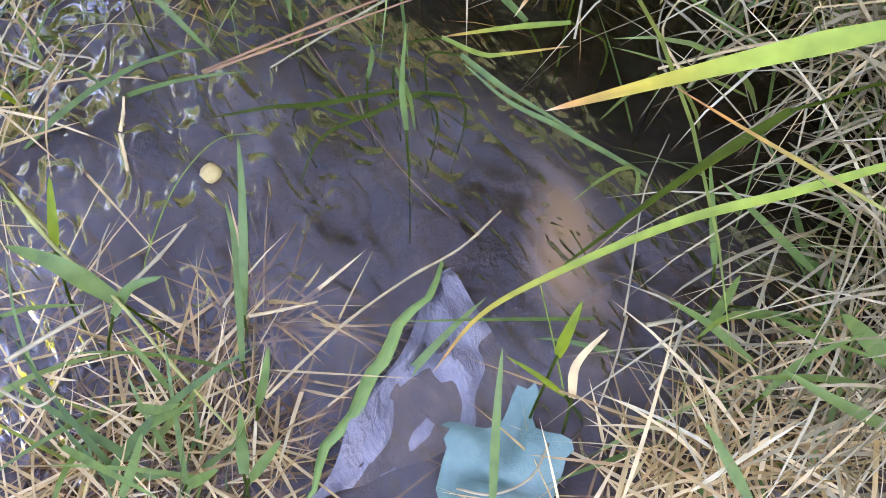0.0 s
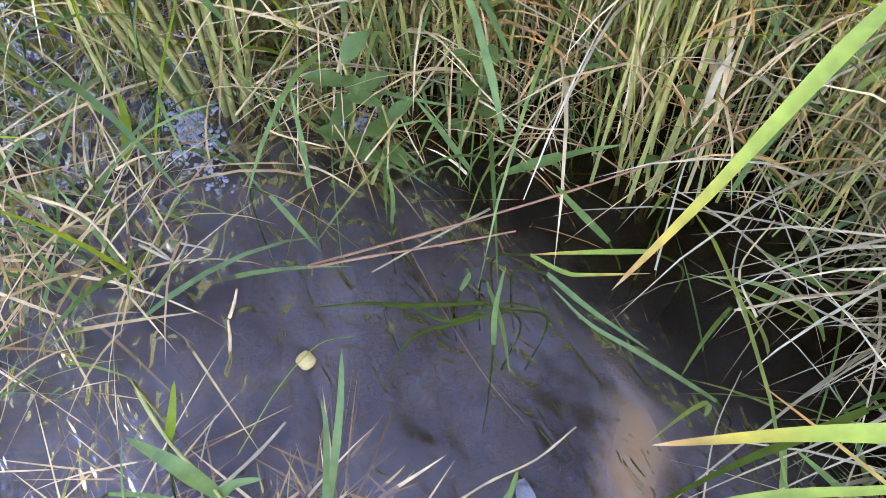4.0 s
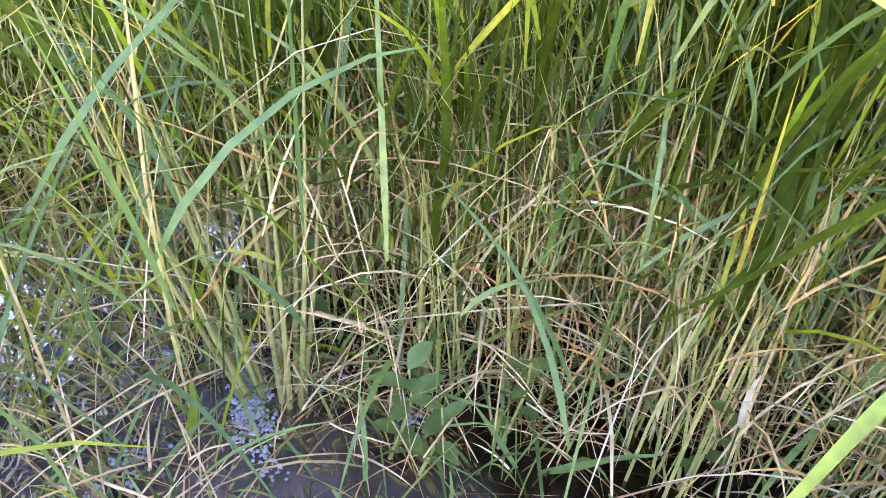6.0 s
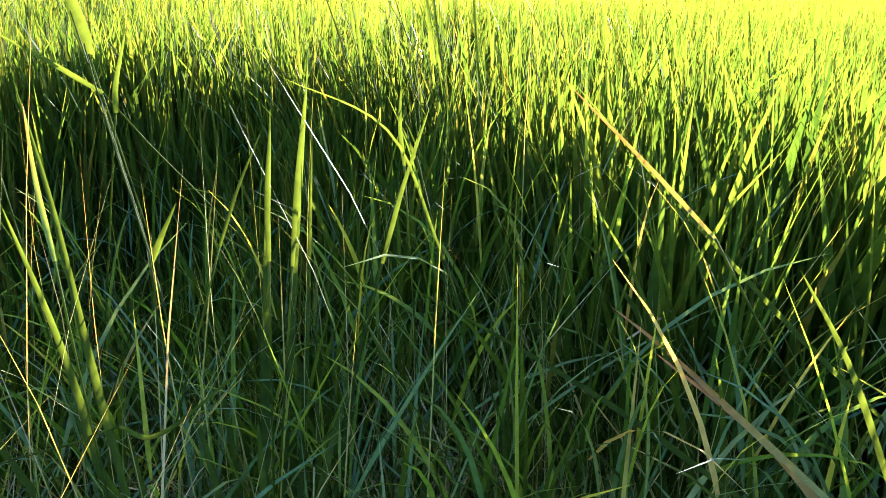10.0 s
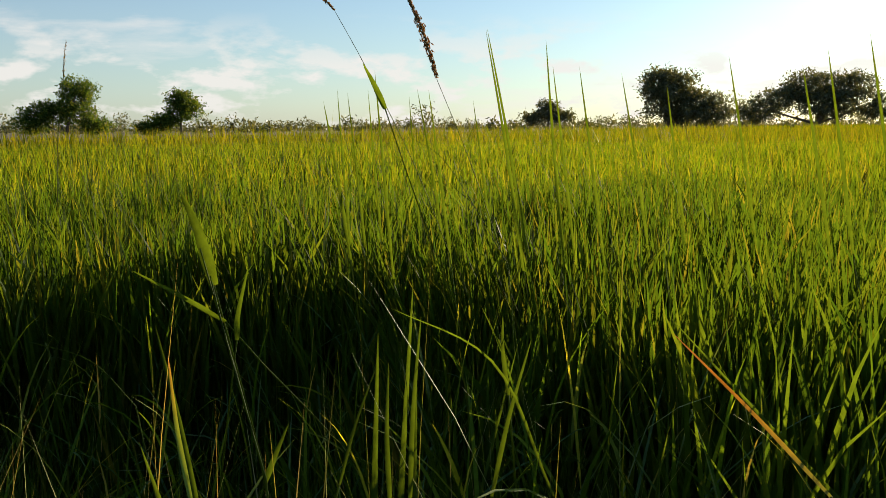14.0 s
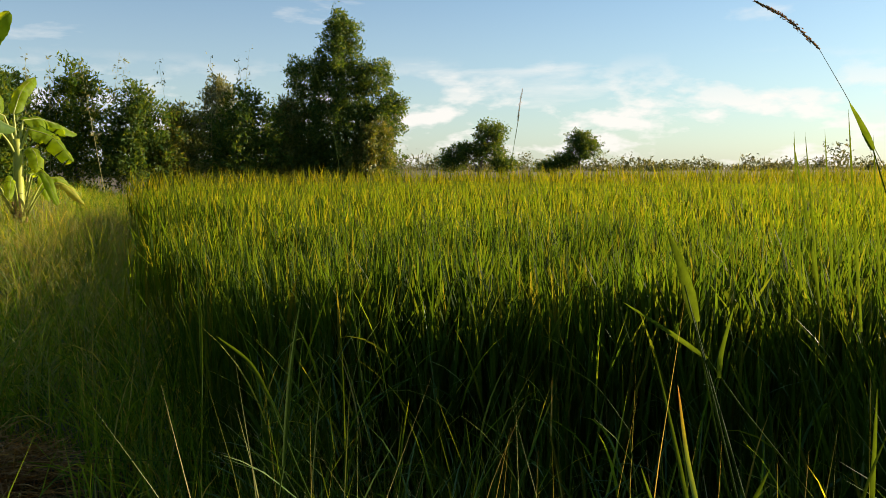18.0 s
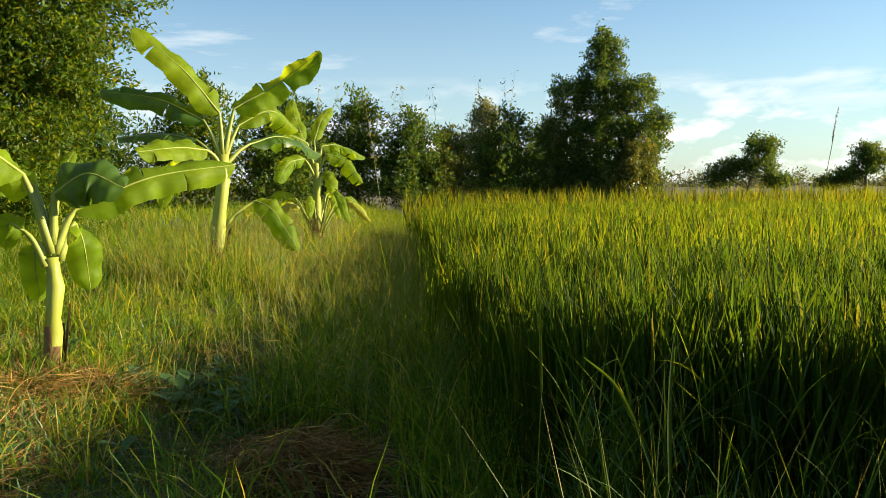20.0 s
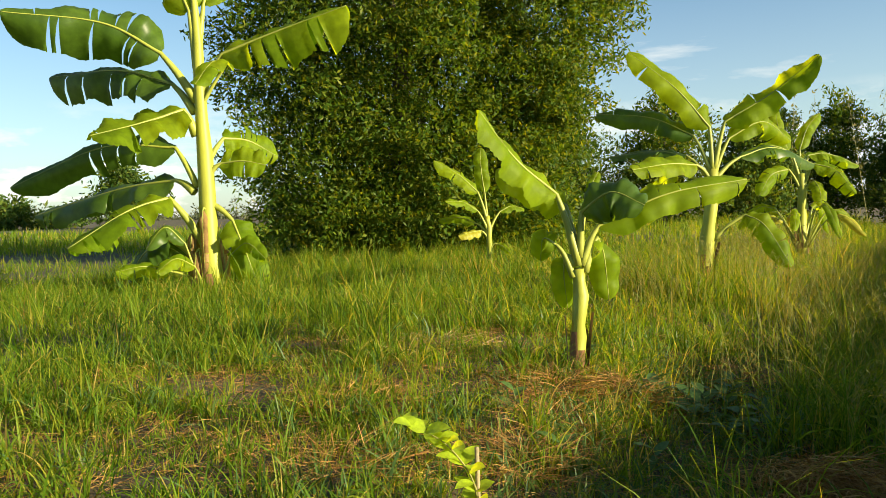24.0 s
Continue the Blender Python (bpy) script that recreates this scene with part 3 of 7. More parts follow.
# ---- grass of the bank ----
HEAP = (2.50, 3.20)


def build_bank():
    keep = lambda s, o, x, y: clear_of_path(x, y, 0.45)
    patchy = lambda s, o, x, y: clear_of_path(x, y, 0.45) & (np.sin(x * 2.3 + 1) * np.sin(y * 2.9) + np.sin(x * 5.7) * np.sin(y * 5.1 + 2) * 0.6 + rng.normal(0, 0.35, len(x)) > -0.55)
    b = scatter(11000, -1.5, 7.0, -5.5, -1.2, patchy)
    field("short_grass", b, 6, 0.03, 0.085, 0.035, 0.0085, 0.55, 1.0, M_GRASS, 3, "short green grass of the bank, thin in places", "grass")
    clump = lambda s, o, x, y: clear_of_path(x, y, 0.45) & (np.sin(x * 3.1 + 2) * np.sin(y * 3.7 + 1) + 0.7 * np.sin(x * 7.9 + y) * np.sin(y * 6.7) + rng.normal(0, 0.25, len(x)) > 0.15)
    b = scatter(2300, 0.5, 7.5, -6.0, -1.5, clump)
    field("grass_tufts", b, 11, 0.028, 0.19, 0.06, 0.0105, 0.40, 1.1, M_GRASS, 5, "taller arching green grass tufts standing in the sward", "grass")
    b = scatter(700, 0.5, 7.5, -6.0, -1.5, clump)
    field("weed_tufts", b, 9, 0.03, 0.15, 0.05, 0.014, 0.55, 0.9, M_GRASS_DARK, 4, "broad-bladed dark green weeds in the sward", "grass")
    b = scatter(6500, -1.5, 7.0, -5.0, -0.5, keep)
    b[:, 2] += rng.uniform(0.005, 0.05, len(b))
    field("fallen_straw", b, 5, 0.06, 0.15, 0.07, 0.0036, 1.45, 0.15, M_STRAW_RED, 2, "dry cut grass lying on the bank", "straw", flat=True)
    b = scatter(4200, 5.5, 16, -12, -0.9, keep)
    field("meadow_grass", b, 11, 0.10, 0.19, 0.08, 0.012, 0.4, 1.0, M_GRASS, 3, "ankle-high sunlit grass between the banana plants", "grass")
    b = thinned(scatter(4000, 14, 40, -30, -0.2, None))
    field("far_meadow_grass", b, 9, 0.22, 0.34, 0.12, 0.026, 0.25, 0.7, M_GRASS, 2, "tall sunlit grass at the far end of the bank", "grass")
    b = scatter(3600, -12, 12, -26, -4.8, None)
    b = thinned(b[np.hypot(b[:, 0], b[:, 1]) > 4.5])
    field("side_meadow_grass", b, 11, 0.15, 0.20, 0.09, 0.014, 0.4, 0.9, M_GRASS, 3, "sunlit meadow grass behind the banana plants", "grass")
    b = scatter(420, 4, 14, -12, -3.0, None)
    field("tall_tufts", b, 14, 0.07, 0.36, 0.12, 0.013, 0.35, 1.0, M_GRASS, 4, "tall uneven grass tufts before the trees", "grass")
    n = 150
    r, q = np.sqrt(rng.uniform(0.01, 1, n)) * 0.95, rng.uniform(0, 6.283, n)
    b = np.stack([-5.75 + r * np.cos(q), 7.0 + r * np.sin(q), np.zeros(n)], 1)
    b[:, 2] = ground_height(b[:, 0], b[:, 1])
    field("tall_tufts", b, 13, 0.06, 0.46, 0.13, 0.011, 0.25, 0.9, M_GRASS, 4, "tall grass round the foot of a banana plant", "grass")
    panicles("seeding_grass", b[::3], 5, 0.60, "golden grass in seed round a banana plant")
    b = thinned(scatter(9000, -45, 34, -110, -24, None))
    field("distant_meadow_grass", b, 5, 0.35, 0.42, 0.14, 0.07, 0.25, 0.6, M_GRASS, 2, "distant sunlit meadow grass", "grass")
    b = thinned(scatter(4200, -2.5, 9, -11, -4.6, keep))
    field("open_meadow_grass", b, 9, 0.06, 0.13, 0.06, 0.010, 0.5, 1.0, M_GRASS, 3, "sunlit grass of the open meadow", "grass")
    b = scatter(1500, 1.2, 6.5, -2.6, -0.7, keep)
    field("low_weeds", b, 6, 0.03, 0.10, 0.04, 0.013, 0.8, 0.6, M_GRASS_DARK, 3, "low dark green weeds between the straw", "grass")
    # tall weedy grass on the slope down to the rice
    heap = lambda s, o, x, y: clear_of_path(x, y, 0.45) & (np.hypot(x + HEAP[0], y - HEAP[1]) > 0.5) & (np.hypot(x + HEAP[0] - 0.25, y - HEAP[1] + 0.3) > 0.42) & (np.hypot(x + HEAP[0] - 0.5, y - HEAP[1] + 0.65) > 0.42)
    b = scatter(900, 10, 30, -1.3, 0.45, keep)
    field("slope_grass", b, 12, 0.10, 0.46, 0.14, 0.014, 0.35, 1.0, M_GRASS, 4, "tall arching grass hiding the far water edge", "grass")
    b = scatter(1000, 1.7, 12, -1.05, 0.4, heap)
    field("slope_grass", b, 12, 0.06, 0.44, 0.14, 0.0105, 0.35, 1.1, M_GRASS, 5, "tall arching weedy grass on the shaded slope", "grass")
    b = scatter(330, 4.0, 16, -1.45, 0.1, keep)
    panicles("seeding_grass", b, 3, 0.58, "tall buff grass with open feathery heads along the slope")
    b = scatter(260, 6.5, 18, -2.8, -0.2, keep)
    panicles("seeding_grass", b, 6, 0.50, "golden grass in seed on the bank")


def panicles(name, base, n_each, height, label):
    """Thin stalks, each with an open head of fine side branches."""
    m = len(base) * n_each
    b = np.repeat(base, n_each, 0) + np.concatenate([rng.normal(0, 0.07, (m, 2)), np.zeros((m, 1))], 1)
    az, L = rng.uniform(0, 6.283, m), np.abs(rng.normal(height, 0.12, m))
    lean, bend = np.abs(rng.normal(0, 0.16, m)), np.abs(rng.normal(0.45, 0.2, m))
    v, f = blades(b, az, L, np.full(m, 0.004), lean, bend, 6, 1.6, full=1.0)
    mid = v.reshape(m, 7, 2, 3).mean(2)
    k = 14
    u = rng.uniform(3.6, 5.9, (m, k))
    i = u.astype(int)
    rows = np.arange(m)[:, None]
    foot = mid[rows, i] + (mid[rows, i + 1] - mid[rows, i]) * (u - i)[:, :, None]
    n = m * k
    v2, f2 = blades(foot.reshape(-1, 3), rng.uniform(0, 6.283, n), rng.uniform(0.025, 0.075, n), rng.uniform(0.003, 0.006, n), rng.uniform(0.4, 1.1, n), rng.uniform(0.1, 0.9, n), 2, 1.3)
    tagged(quads_object(name, np.concatenate([v, v2]), np.concatenate([f, f2 + len(v)]), M_SEED), label, "grass", kind="stuff")


build_bank()


# ---- banana plants ----
def banana_leaf(plant, p0, p1, p2, p3, width, tears, mat=None):
    """Petiole from p0 to p1, lamina from p1 over p2 to p3: two wavy halves, torn in places, and a midrib."""
    stem = bezier((p0, tuple((Vector(p0) * 0.45 + Vector(p1) * 0.55) + Vector((0, 0, 0.03))), p1), 6)
    rib = bezier((p1, p2, p3), 44)
    n = len(rib)
    vs, fs = [], []
    # how far the blade lies flat or hangs open to the side of the meadow
    face = Vector((0.55, -0.55, 0.75 + 0.5 * math.sin(p3[0] * 37)))
    ph = rng.uniform(0, 6)
    cuts = {1: set(rng.integers(9, 42, tears).tolist()), -1: set(rng.integers(9, 42, tears).tolist())}
    for sgn in (1, -1):
        sag = rng.uniform(0.28, 0.62)
        row = None
        for i in range(n):
            u = i / (n - 1)
            t = (rib[min(i + 1, n - 1)] - rib[max(i - 1, 0)]).normalized()
            side = t.cross(face)
            if side.length < 0.2:
                side = t.cross(Vector((0.1, -0.2, 1)))
            side.normalize()
            up = side.cross(t).normalized()
            w = 0.9 * width * min(1.0, (u / 0.16 + 0.12)) ** 0.6 * max(0.0, 1 - ((u - 0.45) / 0.555) ** 4 if u > 0.45 else 1.0) ** 0.5
            def rowat(sag):
                r = []
                for k in range(4):
                    q = k / 3
                    wave = (0.20 * math.sin(u * 17 + ph + sgn) + 0.07 * math.sin(u * 41 + ph * 2)) * q
                    dr = 0.42 * q - (sag + 0.12) * q * q * 1.5 + wave + 0.030 * q * (1 if i % 2 else -1)
                    r.append(rib[i] + side * (sgn * w * q * (1 - 0.12 * q * abs(dr))) + up * (w * dr))
                start = len(vs)
                vs.extend(r)
                return start
            if row is not None:
                new_row = rowat(sag)
                for k in range(3):
                    q = (row + k, row + k + 1, new_row + k + 1, new_row + k)
                    fs.append(q if sgn < 0 else q[::-1])
                row = new_row
                if i in cuts[sgn]:
                    sag = min(1.1, sag + rng.uniform(-0.15, 0.35))
                    row = rowat(sag)
                    for k in range(1, 4):
                        vs[row + k] = vs[row + k] + t * (0.06 * width * k)
            else:
                row = rowat(sag)
    lf = part("leaf", vs, fs, mat or M_BANANA, plant)
    k = width / 0.22
    mid = stem + rib[1:]
    rv, rf = tube(mid, [max(0.003, (0.032 * (1 - 0.55 * i / 6) if i < 7 else 0.012 * (1 - (i - 6) / n))) * (0.45 + 0.65 * k) * (1.35 if width > 0.21 else 1.0) for i in range(len(mid))], 6)
    part("midrib", rv, rf, M_RIB, lf, "pale green stalk and midrib")


def pseudostem(plant, foot, top, r0, r1, husk):
    a, b = Vector(foot), Vector(top)
    pts = [a.lerp(b, i / 9) + Vector((0.012 * math.sin(i * 1.3), 0.012 * math.cos(i * 1.7), 0)) for i in range(10)]
    vs, fs = tube(pts, [r0 + (r1 - r0) * (i / 9) + 0.006 * math.sin(i * 2.1) for i in range(10)], 14)
    part("pseudostem", vs, fs, M_STEM, plant)
    # dry sheaths wrapped round the foot
    for k in range(husk):
        az = k * 2.3 + 0.4
        h0, h1 = 0.0 + 0.04 * (k % 3), (0.14 + 0.09 * (k % 4)) * (1 + r0 * 4)
        q = []
        f = []
        for i in range(6):
            t = i / 5
            c = a.lerp(b, min(1, (h0 + (h1 - h0) * t) / max(0.3, (b - a).length)))
            r = (r0 * 1.08 + 0.012) * (1 + 0.35 * t * t * (k % 2))
            for j in range(5):
                w = az + (j - 2) * 0.28 * (1 - 0.5 * t)
                q.append(c + Vector((math.cos(w) * r, math.sin(w) * r, 0)))
        for i in range(5):
            for j in range(4):
                f.append((i * 5 + j, i * 5 + j + 1, i * 5 + j + 6, i * 5 + j + 5))
        part("dry_sheath", q, f, M_HUSK, plant, "papery brown dry sheath")


M_DEAD = leaf_material("banana_lamina_dead", [(0.0, (0.22, 0.14, 0.06)), (1.0, (0.36, 0.26, 0.13))], 0.2, 0.8, 0.1, grain=30.0)


def build_bananas():
    grp = "banana plants on the bank"
    b1 = empty("banana_plant", (-4.21, 3.46, 0.28), "young banana plant with pale yellow stem and broad wavy leaves", "banana plant", grp)
    pseudostem(b1, (-4.21, 3.46, 0.26), (-4.21, 3.51, 1.02), 0.050, 0.042, 8)
    b2 = empty("banana_plant", (-5.89, 7.34, 0.45), "banana plant with raised leaves and one broken hanging leaf", "banana plant", grp)
    pseudostem(b2, (-5.91, 7.32, 0.42), (-5.85, 7.47, 1.75), 0.085, 0.060, 7)
    b3 = empty("banana_plant", (-10.20, 8.16, 0.45), "small slender banana plant before the big tree", "banana plant", grp)
    pseudostem(b3, (-10.20, 8.16, 0.42), (-10.24, 8.16, 1.28), 0.05, 0.04, 2)
    b4 = empty("banana_plant", (-11.41, 4.20, 0.30), "tall banana plant with thick yellow stem and tattered leaves", "banana plant", grp)
    pseudostem(b4, (-11.38, 4.20, 0.28), (-11.66, 4.21, 4.7), 0.150, 0.040, 9)
    b5 = empty("banana_plant", (-7.53, 12.47, 0.55), "distant banana plant with drooping torn leaves", "banana plant", grp)
    pseudostem(b5, (-7.53, 12.47, 0.52), (-7.54, 12.52, 1.80), 0.09, 0.06, 3)
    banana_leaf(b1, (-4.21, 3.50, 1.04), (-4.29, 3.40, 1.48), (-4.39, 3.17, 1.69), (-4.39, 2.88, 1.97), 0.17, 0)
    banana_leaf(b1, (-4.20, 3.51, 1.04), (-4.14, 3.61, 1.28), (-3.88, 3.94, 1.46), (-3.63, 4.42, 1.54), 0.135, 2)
    banana_leaf(b1, (-4.21, 3.51, 1.09), (-4.18, 3.50, 1.37), (-4.00, 3.56, 1.48), (-3.81, 3.63, 1.40), 0.16, 0, M_BANANA_DARK)
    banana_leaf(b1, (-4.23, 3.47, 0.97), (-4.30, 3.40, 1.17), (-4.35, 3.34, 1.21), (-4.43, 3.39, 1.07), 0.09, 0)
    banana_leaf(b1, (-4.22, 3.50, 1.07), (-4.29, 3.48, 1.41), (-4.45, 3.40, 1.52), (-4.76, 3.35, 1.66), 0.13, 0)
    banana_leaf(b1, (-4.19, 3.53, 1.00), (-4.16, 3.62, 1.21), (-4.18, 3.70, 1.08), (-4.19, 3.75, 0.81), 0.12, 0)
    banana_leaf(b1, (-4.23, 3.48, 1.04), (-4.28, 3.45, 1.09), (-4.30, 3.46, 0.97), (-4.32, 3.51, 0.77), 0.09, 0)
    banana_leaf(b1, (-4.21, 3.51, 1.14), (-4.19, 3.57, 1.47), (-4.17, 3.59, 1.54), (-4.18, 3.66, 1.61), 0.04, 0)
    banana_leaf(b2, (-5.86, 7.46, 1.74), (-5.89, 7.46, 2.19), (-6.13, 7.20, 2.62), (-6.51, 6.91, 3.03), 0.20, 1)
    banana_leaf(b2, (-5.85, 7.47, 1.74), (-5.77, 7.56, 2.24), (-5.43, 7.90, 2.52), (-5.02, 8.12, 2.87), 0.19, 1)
    banana_leaf(b2, (-5.86, 7.45, 1.68), (-6.03, 7.38, 2.11), (-6.41, 7.14, 2.33), (-6.98, 6.92, 2.42), 0.15, 2, M_BANANA_DARK)
    banana_leaf(b2, (-5.87, 7.44, 1.62), (-6.09, 7.33, 1.90), (-6.43, 7.25, 1.97), (-6.93, 7.10, 1.94), 0.13, 2, M_BANANA_DARK)
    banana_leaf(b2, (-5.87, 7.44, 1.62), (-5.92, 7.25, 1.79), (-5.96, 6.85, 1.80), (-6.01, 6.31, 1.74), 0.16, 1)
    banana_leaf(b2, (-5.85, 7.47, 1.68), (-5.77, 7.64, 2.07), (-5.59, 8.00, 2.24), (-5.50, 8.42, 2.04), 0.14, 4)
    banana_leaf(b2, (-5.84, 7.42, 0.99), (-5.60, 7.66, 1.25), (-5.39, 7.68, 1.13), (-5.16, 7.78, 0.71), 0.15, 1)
    banana_leaf(b2, (-5.85, 7.47, 1.62), (-5.73, 7.78, 1.87), (-5.61, 8.27, 1.97), (-5.59, 9.09, 1.80), 0.14, 6, M_BANANA_DARK)
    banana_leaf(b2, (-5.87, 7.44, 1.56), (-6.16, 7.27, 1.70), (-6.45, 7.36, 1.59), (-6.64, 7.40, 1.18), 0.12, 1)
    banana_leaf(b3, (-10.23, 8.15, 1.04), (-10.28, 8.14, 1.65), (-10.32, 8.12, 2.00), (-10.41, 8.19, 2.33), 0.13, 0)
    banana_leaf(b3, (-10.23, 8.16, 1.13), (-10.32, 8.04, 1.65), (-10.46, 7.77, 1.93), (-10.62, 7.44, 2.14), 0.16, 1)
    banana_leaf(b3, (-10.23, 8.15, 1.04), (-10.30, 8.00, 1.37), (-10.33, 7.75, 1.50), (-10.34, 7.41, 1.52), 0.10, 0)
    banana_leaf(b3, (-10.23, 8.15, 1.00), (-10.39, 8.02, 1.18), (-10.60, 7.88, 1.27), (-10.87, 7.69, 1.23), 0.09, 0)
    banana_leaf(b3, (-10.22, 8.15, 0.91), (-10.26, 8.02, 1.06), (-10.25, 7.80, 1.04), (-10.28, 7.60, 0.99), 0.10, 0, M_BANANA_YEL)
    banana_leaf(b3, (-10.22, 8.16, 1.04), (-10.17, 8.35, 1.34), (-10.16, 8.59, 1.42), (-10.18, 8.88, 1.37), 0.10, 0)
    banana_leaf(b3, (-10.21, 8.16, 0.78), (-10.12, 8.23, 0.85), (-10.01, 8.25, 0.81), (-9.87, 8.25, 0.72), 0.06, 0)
    banana_leaf(b4, (-11.59, 4.17, 2.96), (-11.85, 3.80, 3.61), (-12.21, 3.16, 4.01), (-12.60, 2.03, 4.10), 0.40, 5, M_BANANA_DARK)
    banana_leaf(b4, (-11.61, 4.14, 2.81), (-11.89, 3.96, 3.21), (-12.57, 3.47, 3.46), (-13.71, 2.85, 3.48), 0.33, 6, M_BANANA_DARK)
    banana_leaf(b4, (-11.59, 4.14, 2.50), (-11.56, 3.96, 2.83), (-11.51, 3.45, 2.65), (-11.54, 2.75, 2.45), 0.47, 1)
    banana_leaf(b4, (-11.56, 4.11, 1.81), (-11.82, 3.93, 2.35), (-12.59, 3.19, 2.39), (-13.59, 2.23, 1.89), 0.26, 4, M_BANANA_DARK)
    banana_leaf(b4, (-11.59, 4.08, 1.74), (-11.87, 3.93, 1.91), (-12.64, 3.41, 1.82), (-13.91, 2.60, 1.49), 0.35, 5, M_BANANA_DARK)
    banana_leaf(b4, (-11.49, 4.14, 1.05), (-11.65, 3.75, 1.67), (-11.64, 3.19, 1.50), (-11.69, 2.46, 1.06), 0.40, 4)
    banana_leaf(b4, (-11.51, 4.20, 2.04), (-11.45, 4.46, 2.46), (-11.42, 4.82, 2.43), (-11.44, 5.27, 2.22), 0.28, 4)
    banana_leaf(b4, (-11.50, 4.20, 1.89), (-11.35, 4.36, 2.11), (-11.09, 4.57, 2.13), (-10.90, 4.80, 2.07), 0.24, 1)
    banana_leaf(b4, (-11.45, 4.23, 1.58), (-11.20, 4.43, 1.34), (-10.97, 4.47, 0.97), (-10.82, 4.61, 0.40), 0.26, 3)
    banana_leaf(b4, (-11.53, 4.07, 0.82), (-11.85, 3.80, 1.10), (-12.22, 3.54, 0.88), (-12.51, 3.29, 0.18), 0.31, 2, M_BANANA_DARK)
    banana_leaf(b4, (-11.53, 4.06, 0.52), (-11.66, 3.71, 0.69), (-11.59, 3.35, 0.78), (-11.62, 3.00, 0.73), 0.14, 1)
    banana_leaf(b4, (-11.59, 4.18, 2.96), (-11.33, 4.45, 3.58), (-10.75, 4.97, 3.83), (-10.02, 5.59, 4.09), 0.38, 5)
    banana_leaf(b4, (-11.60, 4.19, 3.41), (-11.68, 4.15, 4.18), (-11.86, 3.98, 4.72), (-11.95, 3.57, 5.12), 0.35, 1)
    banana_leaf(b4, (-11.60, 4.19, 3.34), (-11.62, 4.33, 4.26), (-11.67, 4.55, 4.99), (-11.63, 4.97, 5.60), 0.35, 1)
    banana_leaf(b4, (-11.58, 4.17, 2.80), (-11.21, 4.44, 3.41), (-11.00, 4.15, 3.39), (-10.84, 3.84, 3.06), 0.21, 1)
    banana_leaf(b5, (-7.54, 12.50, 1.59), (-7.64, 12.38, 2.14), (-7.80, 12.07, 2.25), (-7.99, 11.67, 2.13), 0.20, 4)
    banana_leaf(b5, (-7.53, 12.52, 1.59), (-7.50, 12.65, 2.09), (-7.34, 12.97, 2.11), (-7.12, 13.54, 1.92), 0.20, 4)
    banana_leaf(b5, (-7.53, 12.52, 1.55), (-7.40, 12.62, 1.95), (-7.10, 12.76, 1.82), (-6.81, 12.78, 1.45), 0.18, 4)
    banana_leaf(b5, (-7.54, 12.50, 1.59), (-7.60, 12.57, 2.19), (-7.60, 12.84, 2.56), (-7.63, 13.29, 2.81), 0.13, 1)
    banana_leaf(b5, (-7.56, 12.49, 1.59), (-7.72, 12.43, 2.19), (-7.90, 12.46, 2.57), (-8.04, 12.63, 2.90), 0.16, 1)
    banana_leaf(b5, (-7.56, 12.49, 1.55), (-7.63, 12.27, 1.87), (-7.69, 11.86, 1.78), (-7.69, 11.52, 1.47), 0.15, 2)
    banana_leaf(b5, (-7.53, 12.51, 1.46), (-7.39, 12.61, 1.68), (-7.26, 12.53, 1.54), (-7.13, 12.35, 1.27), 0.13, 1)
    # yellowing lower leaves of the distant plant and its suckers
    for k in range(9):
        a = 0.7 * k + 0.2
        p = (-7.53 + 0.10 * math.cos(a), 12.47 + 0.10 * math.sin(a), 0.62 + 0.03 * (k % 4))
        q = (p[0] + 0.28 * math.cos(a), p[1] + 0.28 * math.sin(a), 1.05 + 0.10 * (k % 3))
        r = (p[0] + 0.55 * math.cos(a), p[1] + 0.55 * math.sin(a), 1.10 + 0.08 * (k % 3))
        s = (p[0] + 0.85 * math.cos(a), p[1] + 0.85 * math.sin(a), 0.80 + 0.12 * (k % 2))
        banana_leaf(b5, p, q, r, s, 0.085, 1, (M_BANANA_YEL, M_BANANA, M_BANANA)[k % 3])
    # suckers and dead hanging leaves at the foot of the tall plant
    for k, (az, h, ln) in enumerate(((2.6, 0.9, 0.7), (3.9, 0.75, 0.6), (5.2, 0.6, 0.7), (4.6, 1.1, 0.5), (0.4, 0.8, 0.6))):
        c, s = math.cos(az), math.sin(az)
        banana_leaf(b4, (-11.42 + 0.16 * c, 4.20 + 0.16 * s, 0.40), (-11.42 + 0.34 * c, 4.20 + 0.34 * s, 0.4 + 0.6 * h), (-11.42 + (0.34 + ln * 0.5) * c, 4.2 + (0.34 + ln * 0.5) * s, 0.4 + h * 0.8), (-11.42 + (0.34 + ln) * c, 4.2 + (0.34 + ln) * s, 0.4 + h * 0.55), 0.13, 1, (M_BANANA, M_BANANA_DARK)[k % 2])
    for k, (az, z) in enumerate(((5.6, 1.5), (4.4, 1.2), (0.5, 1.1), (3.4, 1.35), (5.0, 0.95))):
        c, s = math.cos(az), math.sin(az)
        banana_leaf(b4, (-11.48 + 0.11 * c, 4.2 + 0.11 * s, z), (-11.48 + 0.22 * c, 4.2 + 0.22 * s, z - 0.02), (-11.48 + 0.25 * c, 4.2 + 0.25 * s, z - 0.4), (-11.48 + 0.22 * c, 4.2 + 0.22 * s, z - 0.85), 0.07, 3, M_DEAD)


build_bananas()


